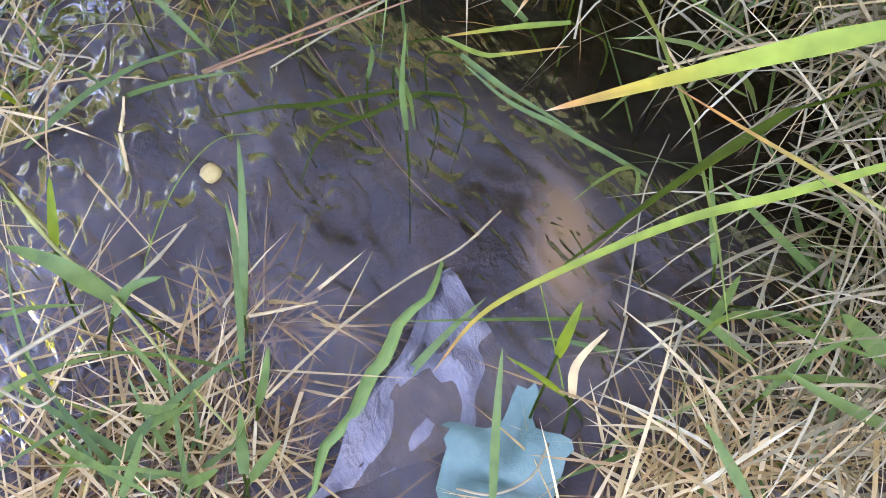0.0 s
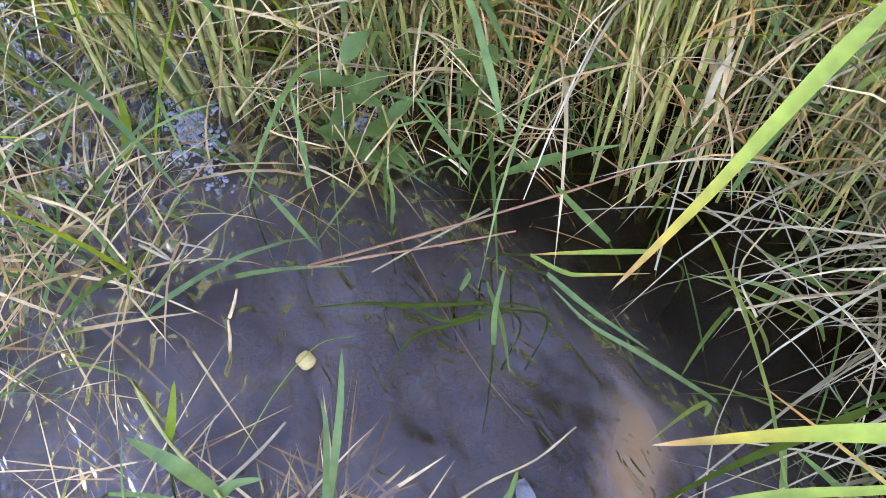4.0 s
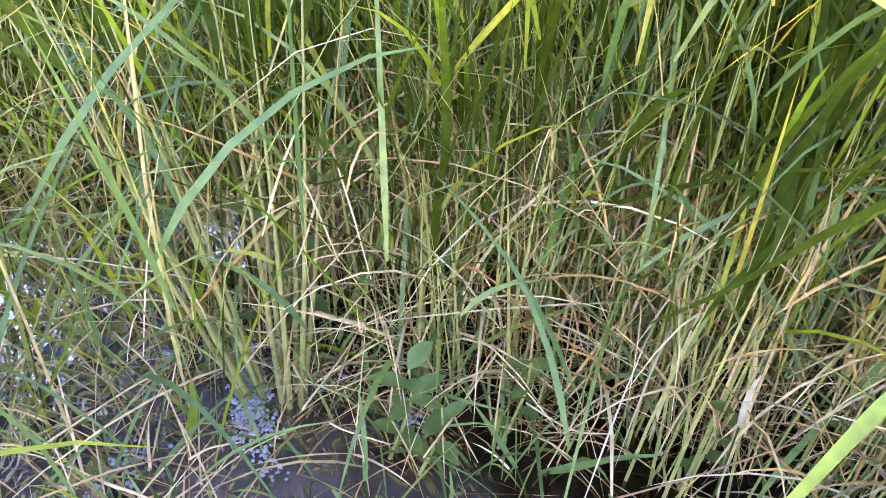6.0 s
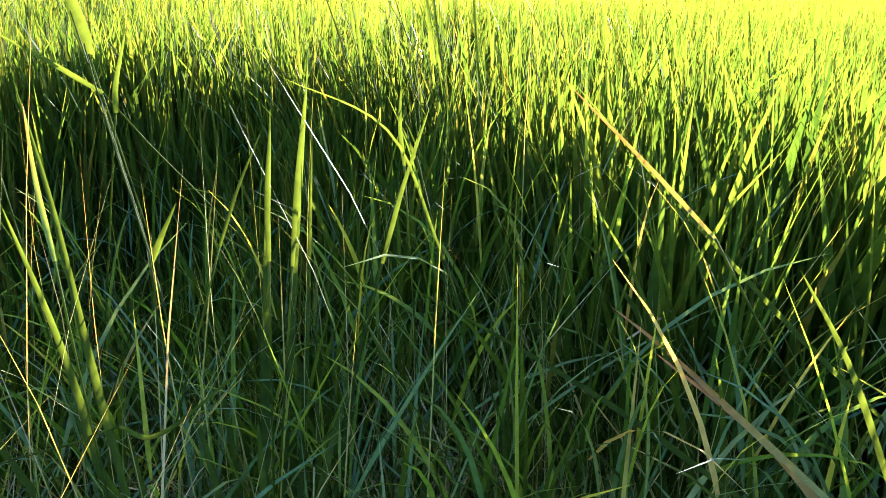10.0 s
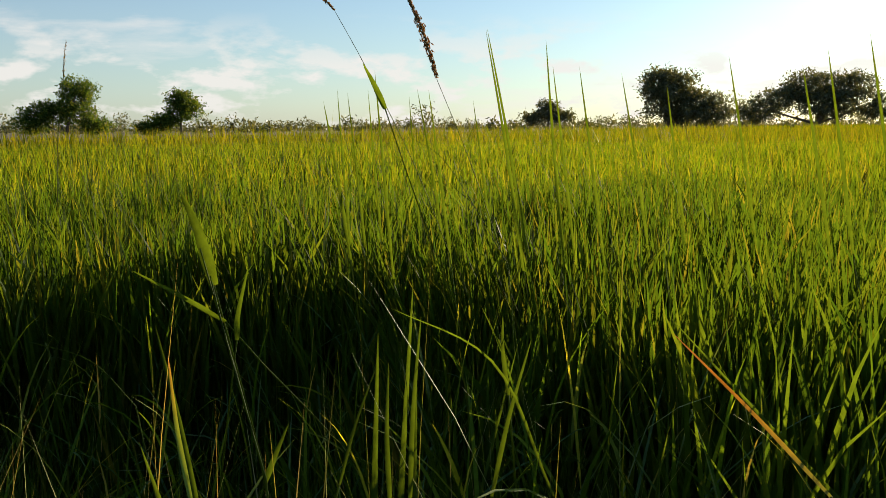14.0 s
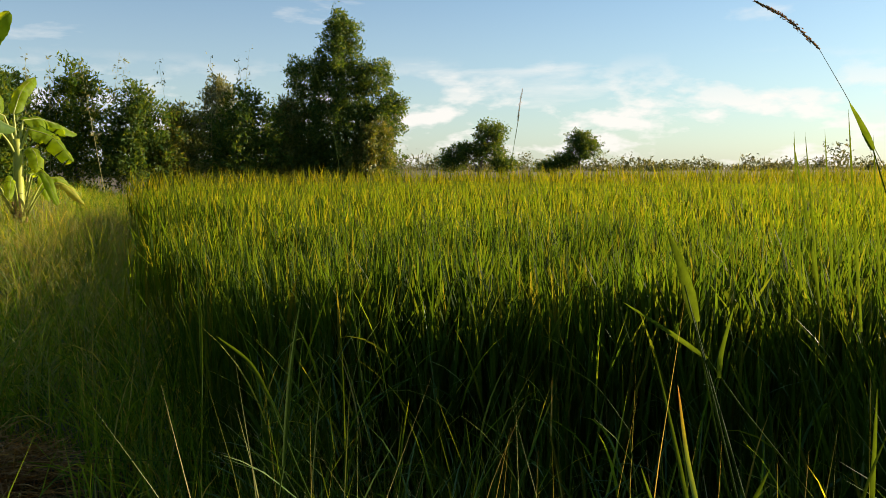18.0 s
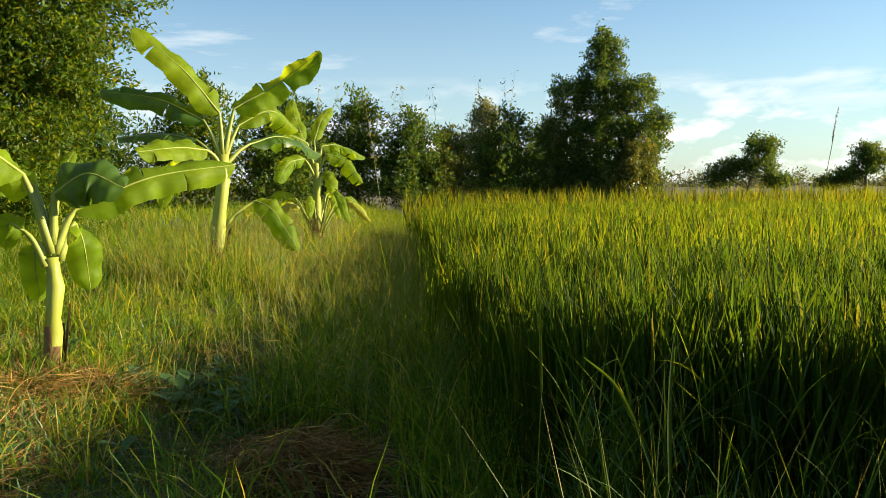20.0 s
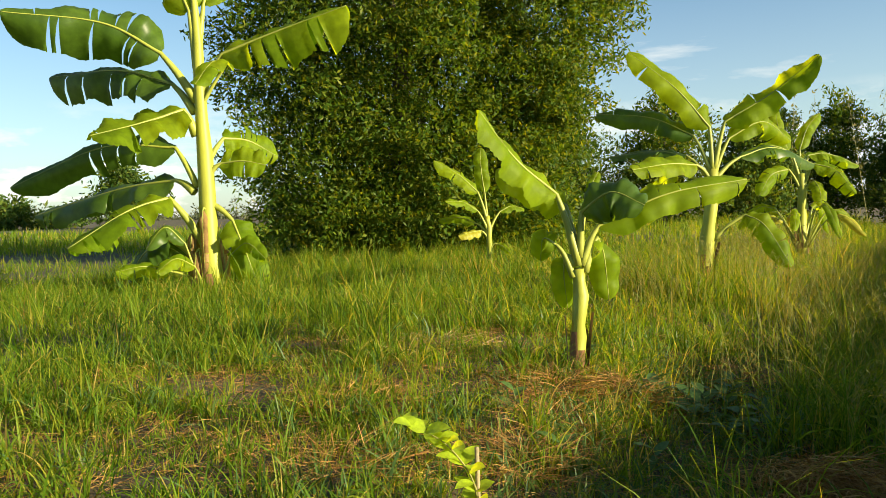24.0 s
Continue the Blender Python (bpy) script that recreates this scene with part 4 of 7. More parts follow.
# ---- trees ----
def foliage(blobs, count, size, sprays=4, fill=0.55, lift=0.0, gap=-1.25):
    """Small pointed leaves in sprays over and inside the blobs of a crown, thinned by noise so that gaps stay open."""
    vol = np.array([bx[3] * bx[4] * bx[5] for bx in blobs]) ** 0.7
    pick = rng.choice(len(blobs), count, p=vol / vol.sum())
    B = np.array(blobs)[pick]
    d = rng.normal(size=(count, 3))
    d /= np.linalg.norm(d, axis=1)[:, None]
    r = 1 - np.abs(rng.normal(0, 1 - fill, count)) * 0.8
    lump = 1 + 0.24 * np.sin(d[:, 0] * 7 + B[:, 0] * 3) * np.sin(d[:, 1] * 6 + B[:, 1]) + 0.18 * np.sin(d[:, 2] * 9 + B[:, 2] * 2 + d[:, 0] * 5) + rng.normal(0, 0.05, count)
    c = B[:, :3] + d * B[:, 3:6] * (np.clip(r, 0.15, 1.05) * lump)[:, None]
    keep = (np.sin(c[:, 0] * 4.1 / max(size * 9, 0.6)) + np.sin(c[:, 1] * 3.7 / max(size * 9, 0.6) + 1) + np.sin(c[:, 2] * 4.6 / max(size * 9, 0.6) + 2)) > gap
    c, d = c[keep], d[keep]
    n = len(c) * sprays
    c = np.repeat(c, sprays, 0) + rng.normal(0, size * 0.9, (n, 3))
    t = np.repeat(d, sprays, 0) * 0.6 + rng.normal(0, 0.7, (n, 3)) + np.array([0, 0, lift])
    t /= np.linalg.norm(t, axis=1)[:, None]
    q = np.cross(t, rng.normal(size=(n, 3)))
    q /= np.linalg.norm(q, axis=1)[:, None] + 1e-9
    L = size * rng.uniform(0.6, 1.3, (n, 1))
    v = np.stack([c - t * L, c + q * L * 0.36 - t * L * 0.1, c + t * L, c - q * L * 0.36 - t * L * 0.1], 1).reshape(-1, 3)
    return v, np.arange(n * 4).reshape(-1, 4)


def tree(name, foot, blobs, count, size, mat, label, r0=0.2, limbs=6, category="tree", group="", wood=M_BARK, fill=0.55, lift=0.0, trunk_to=None, sprays=4, gap=-1.25):
    """foot in the world; blobs relative to it: centre and half sizes."""
    t = empty(name, foot, label, category, group)
    top = Vector(trunk_to or max(blobs, key=lambda bx: bx[2])[:3])
    pts = [Vector((0, 0, -0.2)).lerp(top, i / 6) + Vector((0.06 * math.sin(i * 2.0), 0.06 * math.cos(i * 1.6), 0)) * (0 < i < 6) * top.z * 0.3 for i in range(7)]
    vs, fs = tube(pts, [r0 * (1 - 0.8 * i / 6) for i in range(7)], 8)
    mesh_object("trunk", vs, fs, wood, t, "", True)
    for bx in sorted(blobs, key=lambda bx: -bx[3])[:limbs]:
        c = Vector(bx[:3])
        k = min(5, max(1, int(6 * c.z / max(top.z, 0.1) * 0.55)))
        a = pts[k]
        mids = [a, a.lerp(c, 0.5) + Vector((0, 0, 0.08 * c.z)), c + Vector((0, 0, bx[5] * 0.4))]
        vs, fs = tube(bezier(mids, 5), [r0 * 0.45 * (1 - 0.8 * i / 5) for i in range(6)], 6)
        mesh_object("limb", vs, fs, wood, t, "", True)
    v, f = foliage(blobs, count, size, sprays, fill, lift, gap)
    quads_object("crown", v, f, mat, t, "")
    return t


def build_trees():
    # big fine-leaved tree behind the bananas: foliage almost to the grass
    tree("broadleaf_tree", (-15.2, 10.8, 0.35),
         [(0, 0, 3.0, 2.6, 2.6, 2.4), (-1.2, -1.8, 2.2, 2.0, 2.0, 2.0), (0.8, 1.6, 2.4, 1.9, 1.9, 2.1), (-1.6, -2.4, 4.6, 1.5, 1.7, 1.7), (0, 0, 6.0, 2.9, 3.1, 2.0), (1.9, 2.1, 4.9, 1.5, 1.7, 1.3),
          (-0.6, -0.8, 7.8, 2.4, 2.6, 1.5), (1.0, 0.6, 1.0, 2.3, 2.3, 1.0), (-0.6, -1.6, 0.9, 2.2, 2.0, 0.9), (2.6, 2.9, 5.6, 1.0, 1.1, 0.5), (2.0, 2.0, 3.4, 1.1, 1.1, 1.0), (0.6, 2.0, 7.0, 1.6, 1.6, 1.0)],
         66000, 0.063, M_TREE, "big dense tree with fine leaves hanging to the grass", 0.26, 9, fill=0.62, sprays=4, gap=-1.75)
    # tower-shaped creeper-hung tree at the far corner of the paddy
    tree("creeper_hung_tree", (-6.8, 36.2, 0.3),
         [(0.3, 0, 6.9, 0.7, 0.7, 0.9), (0.2, 0, 5.9, 0.95, 0.9, 1.0), (-1.2, 0, 5.0, 0.95, 0.9, 0.8), (1.6, 0, 4.9, 0.95, 0.9, 0.75), (0.2, 0, 4.4, 1.3, 1.2, 1.3), (-1.5, 0.2, 3.3, 1.0, 1.0, 1.1), (1.9, 0.1, 3.0, 1.1, 1.0, 1.1),
          (0.2, -0.3, 2.6, 1.7, 1.4, 1.4), (-1.4, 0, 1.5, 1.2, 1.2, 1.1), (1.5, 0, 1.3, 1.3, 1.2, 1.1), (0, -0.4, 1.0, 1.8, 1.4, 0.9), (2.5, 0.2, 3.8, 0.55, 0.6, 0.5)],
         26000, 0.072, M_TREE_DARK, "tall tower-shaped tree hung with creepers", 0.22, 7, fill=0.66, gap=-1.2)
    tree("sunlit_bush", (-5.3, 35.2, 0.3), [(0, 0, 1.2, 1.1, 1.0, 1.2), (0.3, 0, 2.2, 0.8, 0.8, 0.8)], 3000, 0.075, M_TREE_OLIVE, "olive bush at the foot of the creeper-hung tree", 0.08, 2, "bush", fill=0.65)
    grp = "bushes at the far edge of the paddy"
    for x, y, w, h, m, lab in ((-10.4, 34.2, 1.9, 4.3, M_TREE_DARK, "dark rounded bush at the field's far edge"), (-12.6, 32.6, 1.2, 3.4, M_TREE_OLIVE, "ragged olive bush at the field's far edge"),
                               (-13.6, 31.2, 1.5, 4.1, M_TREE_DARK, "dark leafy bush at the field's far edge"), (-12.0, 36.0, 1.3, 5.0, M_TREE_GREY, "pale grey-green small tree behind the bushes"),
                               (-16.3, 31.8, 1.7, 5.2, M_TREE, "leafy small tree at the field's far edge"), (-18.4, 30.8, 1.7, 4.8, M_TREE_DARK, "dark small tree at the field's far edge"),
                               (-16.2, 25.6, 1.6, 4.4, M_TREE_DARK, "dark tree behind the banana plants"), (-18.3, 23.5, 2.0, 5.0, M_TREE, "leafy tree behind the banana plants"), (-20.6, 21.0, 2.0, 4.2, M_TREE_DARK, "dark thicket behind the banana plants"),
                               (-9.0, 35.6, 1.1, 3.9, M_TREE_OLIVE, "sunlit yellow-green bush beside the creeper-hung tree")):
        tree("bush", (x, y, 0.35), [(0, 0, h * 0.28, w, w, h * 0.32), (0.25 * w, 0, h * 0.58, w * 0.78, w * 0.8, h * 0.3), (-0.35 * w, 0.1, h * 0.5, w * 0.6, w * 0.7, h * 0.28), (0.05 * w, 0, h * 0.82, w * 0.5, w * 0.5, h * 0.2)],
             4600, 0.086, m, lab, 0.09, 3, "bush", grp, fill=0.55, gap=-0.95, lift=0.3)
    # trees over the rice, far off
    tree("field_tree", (-0.9, 71, 0.3), [(1.2, 0, 3.9, 1.4, 1.3, 1.1), (0.9, 0, 2.6, 1.6, 1.4, 1.2), (-0.9, 0, 2.2, 1.5, 1.3, 1.0), (-2.2, 0, 1.6, 1.4, 1.2, 1.1), (2.3, 0, 1.2, 1.3, 1.2, 0.9)], 5000, 0.11, M_TREE_DARK, "ragged open tree standing beyond the rice", 0.16, 4, fill=0.5)
    tree("field_tree", (11.2, 100.6, 0.3), [(0.3, 0, 4.3, 1.7, 1.5, 1.0), (0.6, 0, 3.0, 2.0, 1.7, 1.3), (-1.6, 0, 1.8, 1.9, 1.4, 1.0), (-3.4, 0, 0.9, 1.8, 1.4, 0.8)], 3800, 0.15, M_TREE_DARK, "single dark tree standing beyond the rice", 0.2, 3, fill=0.55)
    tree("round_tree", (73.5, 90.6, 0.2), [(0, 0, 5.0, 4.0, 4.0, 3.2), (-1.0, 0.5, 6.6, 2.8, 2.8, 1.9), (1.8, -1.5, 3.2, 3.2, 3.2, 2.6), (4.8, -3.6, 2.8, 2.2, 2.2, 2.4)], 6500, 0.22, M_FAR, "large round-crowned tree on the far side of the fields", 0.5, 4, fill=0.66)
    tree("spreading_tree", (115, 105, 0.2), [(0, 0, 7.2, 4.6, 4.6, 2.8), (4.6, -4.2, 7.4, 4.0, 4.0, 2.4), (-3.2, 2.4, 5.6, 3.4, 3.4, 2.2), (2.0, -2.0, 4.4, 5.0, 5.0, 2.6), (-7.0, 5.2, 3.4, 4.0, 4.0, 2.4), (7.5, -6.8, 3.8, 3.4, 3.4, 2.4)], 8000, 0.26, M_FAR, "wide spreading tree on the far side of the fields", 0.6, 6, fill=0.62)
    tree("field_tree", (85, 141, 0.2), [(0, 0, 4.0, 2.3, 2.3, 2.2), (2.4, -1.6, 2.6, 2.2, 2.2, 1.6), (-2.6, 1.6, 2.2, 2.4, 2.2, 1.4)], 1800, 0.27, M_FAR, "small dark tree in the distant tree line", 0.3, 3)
    tree("field_tree", (-83.4, 25.6, 0.3), [(0, 0, 5.2, 2.6, 2.6, 1.8), (0, 1.0, 3.2, 3.2, 3.2, 1.8), (-1, -1, 2.0, 3.0, 3.4, 1.4)], 1500, 0.3, M_TREE_DARK, "dark tree beyond the meadow", 0.3, 3)
    tree("field_tree", (-99, 18.5, 0.3), [(0, 0, 1.8, 3.0, 3.4, 1.7), (0, 5, 1.2, 3.0, 3.4, 1.2)], 900, 0.35, M_TREE_DARK, "low dark trees beyond the meadow", 0.25, 2)


def build_tree_line():
    """The wooded horizon all round: one strip of low crowns."""
    vs, fs, n = [], [], 0
    for k in range(330):
        a = radians(-115 + 250 * (k + rng.uniform(-0.4, 0.4)) / 330)
        d = rng.uniform(200, 300)
        h = abs(rng.normal(1.9, 1.0)) + 0.6 + (2.4 if rng.uniform() < 0.07 else 0)
        x, y = -math.sin(a) * d, math.cos(a) * d
        w = rng.uniform(2.0, 4.5)
        v, f = foliage([(x, y, 0.3 + h * 0.5, w, w, h * 0.75), (x + rng.uniform(-3, 3), y, 0.5, w * 1.4, w, 1.3)], 80, 0.50, 4, gap=-2.6)
        vs.append(v)
        fs.append(f + n)
        n += len(v)
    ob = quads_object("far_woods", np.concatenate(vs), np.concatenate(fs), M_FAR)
    tagged(ob, "low line of trees along the horizon, leaf colour paled for haze", "trees", kind="stuff")


build_trees()
build_tree_line()


# ---- single leaves, stalks and straws ----
M_SPIKE = leaf_material("grass_husk", [(0.0, (0.22, 0.15, 0.07)), (1.0, (0.42, 0.32, 0.17))], 0.4, 0.8, 0.1, grain=80.0)
VIEW = Vector((-0.2, 0.1, 1.15))       # above the path: leaves are seen from this side


def strip(pts, width, seed=0):
    """Leaf with a shallow fold along its middle, broadest at a third, pointed at the end."""
    n = len(pts)
    vs, fs = [], []
    tw = 0.5 * math.sin(seed * 2.7)
    for i, p in enumerate(pts):
        u = i / (n - 1)
        t = (pts[min(i + 1, n - 1)] - pts[max(i - 1, 0)]).normalized()
        nrm = (VIEW - p).normalized()
        side = t.cross(nrm)
        side = side.normalized() if side.length > 0.15 else t.orthogonal().normalized()
        up = side.cross(t)
        s2 = side * math.cos(tw * (u - 0.3)) + up * math.sin(tw * (u - 0.3))
        w = width * 0.5 * (min(1.0, 0.55 + u * 1.6) * max(0.0, 1 - u) ** 0.55 + 0.02)
        vs += [p - s2 * w, p - up * (w * 0.35), p + s2 * w]
    for i in range(n - 1):
        a = i * 3
        fs += [(a, a + 1, a + 4, a + 3), (a + 1, a + 2, a + 5, a + 4)]
    return vs, fs


COUNT = [0]


def grounded(p, q, reach=0.35, spread=True):
    """Foot of a stalk that carries p, leaning away from q."""
    p, q = Vector(p), Vector(q)
    d = Vector((p.x - q.x, p.y - q.y, 0))
    out = Vector((p.x - VIEW.x, p.y - VIEW.y, 0))
    d = d.normalized() * 0.4 + out.normalized() * (1.0 if spread and p.z > 0.25 else 0.0) + Vector((0.001, 0, 0))
    f = p + d.normalized() * ((reach if p.z < 0.25 or not spread else 0.62) * max(p.z, 0.05))
    f.z = float(ground_height(f.x, f.y)) - 0.01
    return f


def grass_leaf(pts, width, mat, label):
    COUNT[0] += 1
    foot = grounded(pts[0], pts[-1])
    t = empty("wild_grass", tuple(foot), label, "wild grass")
    vs, fs = strip(bezier(pts, 6 * (len(pts) - 1)), width, COUNT[0])
    lf = part("leaf", vs, fs, mat, t)
    lf.data.attributes.new("along", 'FLOAT', 'POINT').data.foreach_set("value", [(i // 3) / (len(vs) / 3 - 1) for i in range(len(vs))])
    if pts[0][2] - foot.z > 0.03:
        b = Vector(pts[0])
        back = (b - Vector(pts[1])).normalized() * (b - foot).length * 0.45
        mid = foot.lerp(b, 0.5) * 0.55 + (b + back) * 0.45
        vs, fs = tube(bezier((tuple(foot), tuple(mid), pts[0]), 10), [0.0014] * 11, 5)
        part("stalk", vs, fs, M_RICE, t)


def stem(pts, radius, mat, label):
    COUNT[0] += 1
    foot = grounded(pts[0], pts[-1], 0.15, False)
    t = empty("dry_straw" if mat in (M_STRAW, M_STRAW_GREY) else "wild_grass", tuple(foot), label, "straw" if mat in (M_STRAW, M_STRAW_GREY) else "wild grass")
    if pts[0][2] > 0.45:
        mat = M_RICE
    path = bezier(pts, 5 * (len(pts) - 1))
    if pts[0][2] - foot.z > 0.25:
        path = [foot, foot.lerp(path[0], 0.5)] + path
    n = len(path)
    vs, fs = tube(path, [(0.52 if pts[0][2] < 0.25 else 0.42) * radius * (1 - 0.45 * i / n) * (1.35 if i % 6 == 5 and radius > 0.003 else 1) for i in range(n)], 6)
    part("stalk", vs, fs, mat, t)


def seed_head(p0, p1, radius, grains, label):
    """Spike of small husks round a thin axis, from its foot to its tip."""
    a, b = Vector(p0), Vector(p1)
    t = empty("wild_grass", p0, label, "wild grass")
    ax = bezier((p0, tuple(a.lerp(b, 0.5) + Vector((0, 0, 0.012))), p1), 8)
    vs, fs = tube(ax, [0.0016 - 0.0001 * i for i in range(9)], 5)
    part("axis", vs, fs, M_STRAW_GREY, t)
    vs, fs = [], []
    r = random.Random(grains)
    for i in range(grains):
        u = r.random()
        c = ax[min(7, int(u * 8))].lerp(ax[min(8, int(u * 8) + 1)], u * 8 % 1)
        d = (b - a).normalized() + Vector((r.gauss(0, 1), r.gauss(0, 1), r.gauss(0, 1))) * 0.45
        d.normalize()
        rr = 0.7 * radius * (0.35 + 0.9 * math.sin(math.pi * min(1, 0.12 + u * 0.9)))
        c = c + d.orthogonal().normalized() * r.uniform(-1, 1) * rr * 0.6 + Vector((r.gauss(0, 1), r.gauss(0, 1), 0)) * rr * 0.4
        s = d.orthogonal().normalized() * 0.0013
        q = d.cross(s).normalized() * 0.0013
        k = len(vs)
        vs += [c - d * 0.004, c + s, c + q, c - s, c - q, c + d * 0.005]
        fs += [(k, k + 2, k + 1), (k, k + 3, k + 2), (k, k + 4, k + 3), (k, k + 1, k + 4), (k + 5, k + 1, k + 2), (k + 5, k + 2, k + 3), (k + 5, k + 3, k + 4), (k + 5, k + 4, k + 1)]
    part("husk_spike", vs, fs, M_SPIKE, t, "brown husks")


def oval_leaf(c, d, nrm, length, width):
    """Oval leaf from its foot c along d, folded a little."""
    d, nrm = d.normalized(), nrm.normalized()
    s = d.cross(nrm).normalized()
    nrm = s.cross(d)
    vs, fs = [], []
    for i in range(7):
        u = i / 6
        w = width * 0.5 * math.sin(math.pi * min(0.995, 0.03 + u * 0.97)) ** 0.8
        p = c + d * (length * u) - nrm * (0.25 * length * u * u)
        vs += [p - s * w + nrm * w * 0.3, p, p + s * w + nrm * w * 0.3]
    for i in range(6):
        a = i * 3
        fs += [(a, a + 1, a + 4, a + 3), (a + 1, a + 2, a + 5, a + 4)]
    return vs, fs


def weed(foot, height, leaves, size, mat, label, name="weed", lean=(0, 0)):
    t = empty(name, foot, label, "weed")
    f = Vector(foot)
    top = f + Vector((lean[0], lean[1], height))
    ax = bezier((foot, tuple(f.lerp(top, 0.5) + Vector((0.02, 0.01, 0))), tuple(top)), 8)
    vs, fs = tube(ax, [0.003 - 0.0002 * i for i in range(9)], 5)
    part("stem", vs, fs, M_STALK, t)
    r = random.Random(int(foot[0] * 1000) + leaves)
    for i in range(leaves):
        u = 0.15 + 0.85 * i / max(1, leaves - 1)
        c = ax[min(8, int(u * 8))]
        az = i * 2.4 + r.random()
        d = Vector((math.cos(az), math.sin(az), 0.35 + 0.5 * r.random()))
        vs, fs = oval_leaf(c, d, Vector((0, 0, 1)), size * r.uniform(0.7, 1.2), size * r.uniform(0.4, 0.6))
        part("leaf", vs, fs, mat, t)


grass_leaf(((0.280, 0.109, 0.481), (0.250, 0.135, 0.455), (0.213, 0.159, 0.432), (0.155, 0.187, 0.408)), 0.013, M_YELLOW, "broad yellow-green rice leaf hanging over the water")
grass_leaf(((0.352, 0.174, 0.291), (0.314, 0.179, 0.265), (0.276, 0.188, 0.222), (0.202, 0.197, 0.148)), 0.0095, M_RICE, "long green leaf arching over the water")
grass_leaf(((0.368, 0.095, 0.333), (0.321, 0.128, 0.278), (0.268, 0.160, 0.232), (0.191, 0.187, 0.174), (0.133, 0.196, 0.139), (0.081, 0.180, 0.114)), 0.0085, M_YELLOW, "long leaf with a yellowed thread-like tip")
grass_leaf(((0.317, 0.077, 0.339), (0.303, 0.160, 0.314), (0.281, 0.219, 0.312)), 0.0035, M_ORANGE, "thin dry orange leaf over the water")
stem(((-0.160, 0.483, 0.160), (-0.147, 0.427, 0.120), (-0.124, 0.377, 0.090), (-0.106, 0.310, 0.070), (-0.080, 0.221, 0.050)), 0.0042, M_STALK, "pale green creeping grass stem over the water")
grass_leaf(((-0.124, 0.376, 0.090), (-0.147, 0.400, 0.140), (-0.182, 0.444, 0.130)), 0.02, M_GRASS_DARK, "broad blue-green grass leaf")
grass_leaf(((-0.148, 0.430, 0.120), (-0.134, 0.439, 0.150), (-0.121, 0.460, 0.170)), 0.012, M_GRASS, "short upright grass leaf on the stem")
grass_leaf(((-0.135, 0.373, 0.070), (-0.108, 0.374, 0.100), (-0.079, 0.365, 0.110)), 0.013, M_GRASS_DARK, "short blue-green grass leaf")
grass_leaf(((-0.036, 0.341, 0.020), (0.008, 0.404, 0.100), (0.030, 0.450, 0.130)), 0.0105, M_GRASS_DARK, "upright blue-green grass leaf")
grass_leaf(((-0.054, 0.296, 0.030), (-0.014, 0.400, 0.050), (-0.005, 0.434, 0.070)), 0.009, M_GRASS_DARK, "upright grass leaf leaning over the water")
stem(((-0.105, 0.437, 0.010), (-0.087, 0.433, 0.050), (-0.039, 0.450, 0.100), (0.011, 0.478, 0.100), (0.051, 0.482, 0.080)), 0.0016, M_YELLOW, "thin bowed yellow-green stalk")
stem(((-0.084, 0.564, -0.010), (-0.075, 0.562, 0.030), (-0.070, 0.575, 0.045)), 0.0045, M_STRAW, "cut straw stub standing in the water")
stem(((-0.068, 0.577, 0.045), (-0.057, 0.584, 0.060), (-0.049, 0.590, 0.075)), 0.0042, M_STRAW, "broken straw tip above the stub")
stem(((-0.048, 0.251, 0.040), (0.037, 0.287, 0.020), (0.117, 0.305, 0.010), (0.177, 0.305, 0.020), (0.229, 0.317, 0.030)), 0.0032, M_STRAW, "long dry stick lying over the water")
stem(((-0.032, 0.334, 0.030), (-0.002, 0.327, 0.025), (0.031, 0.321, 0.020)), 0.0035, M_STRAW, "short dry stick on the water")
stem(((0.033, 0.600, 0.050), (0.095, 0.562, 0.090), (0.163, 0.521, 0.130), (0.230, 0.482, 0.170)), 0.0031, M_REDSTEM, "red-brown weed stem leaning over the water")
grass_leaf(((0.193, 0.469, 0.070), (0.121, 0.514, 0.040), (0.080, 0.541, 0.030), (0.016, 0.568, 0.020)), 0.007, M_RICE, "pale green leaf lying on the water")
grass_leaf(((0.123, 0.521, 0.030), (0.158, 0.483, 0.030), (0.218, 0.469, 0.050), (0.266, 0.425, 0.060)), 0.005, M_RICE, "bowed green leaf on the water")
stem(((0.146, 0.566, 0.060), (0.157, 0.482, 0.030), (0.169, 0.404, 0.020), (0.190, 0.346, 0.000)), 0.0011, M_REDSTEM, "thin brown twig in the water")
grass_leaf(((0.213, 0.446, 0.080), (0.163, 0.462, 0.060), (0.110, 0.480, 0.030), (0.067, 0.455, 0.000)), 0.0055, M_RICE, "green leaf drooping into the water")
grass_leaf(((0.383, 0.285, 0.020), (0.321, 0.352, 0.060), (0.281, 0.397, 0.080), (0.257, 0.445, 0.100)), 0.007, M_GRASS_DARK, "blue-green leaf crossing the dark water")
grass_leaf(((0.382, 0.444, 0.090), (0.323, 0.469, 0.090), (0.262, 0.499, 0.080)), 0.0075, M_YELLOW, "yellow folded leaf, upper half")
grass_leaf(((0.262, 0.499, 0.080), (0.290, 0.468, 0.070), (0.315, 0.454, 0.070), (0.371, 0.425, 0.080)), 0.0065, M_YELLOW, "yellow folded leaf, lower half")
grass_leaf(((0.020, 0.678, 0.100), (0.039, 0.651, 0.060), (0.055, 0.634, 0.020)), 0.008, M_GRASS_DARK, "dark green leaf at the water's edge")
grass_leaf(((0.173, 0.143, 0.120), (0.182, 0.148, 0.150), (0.199, 0.159, 0.170)), 0.012, M_GRASS, "short bright grass leaf")
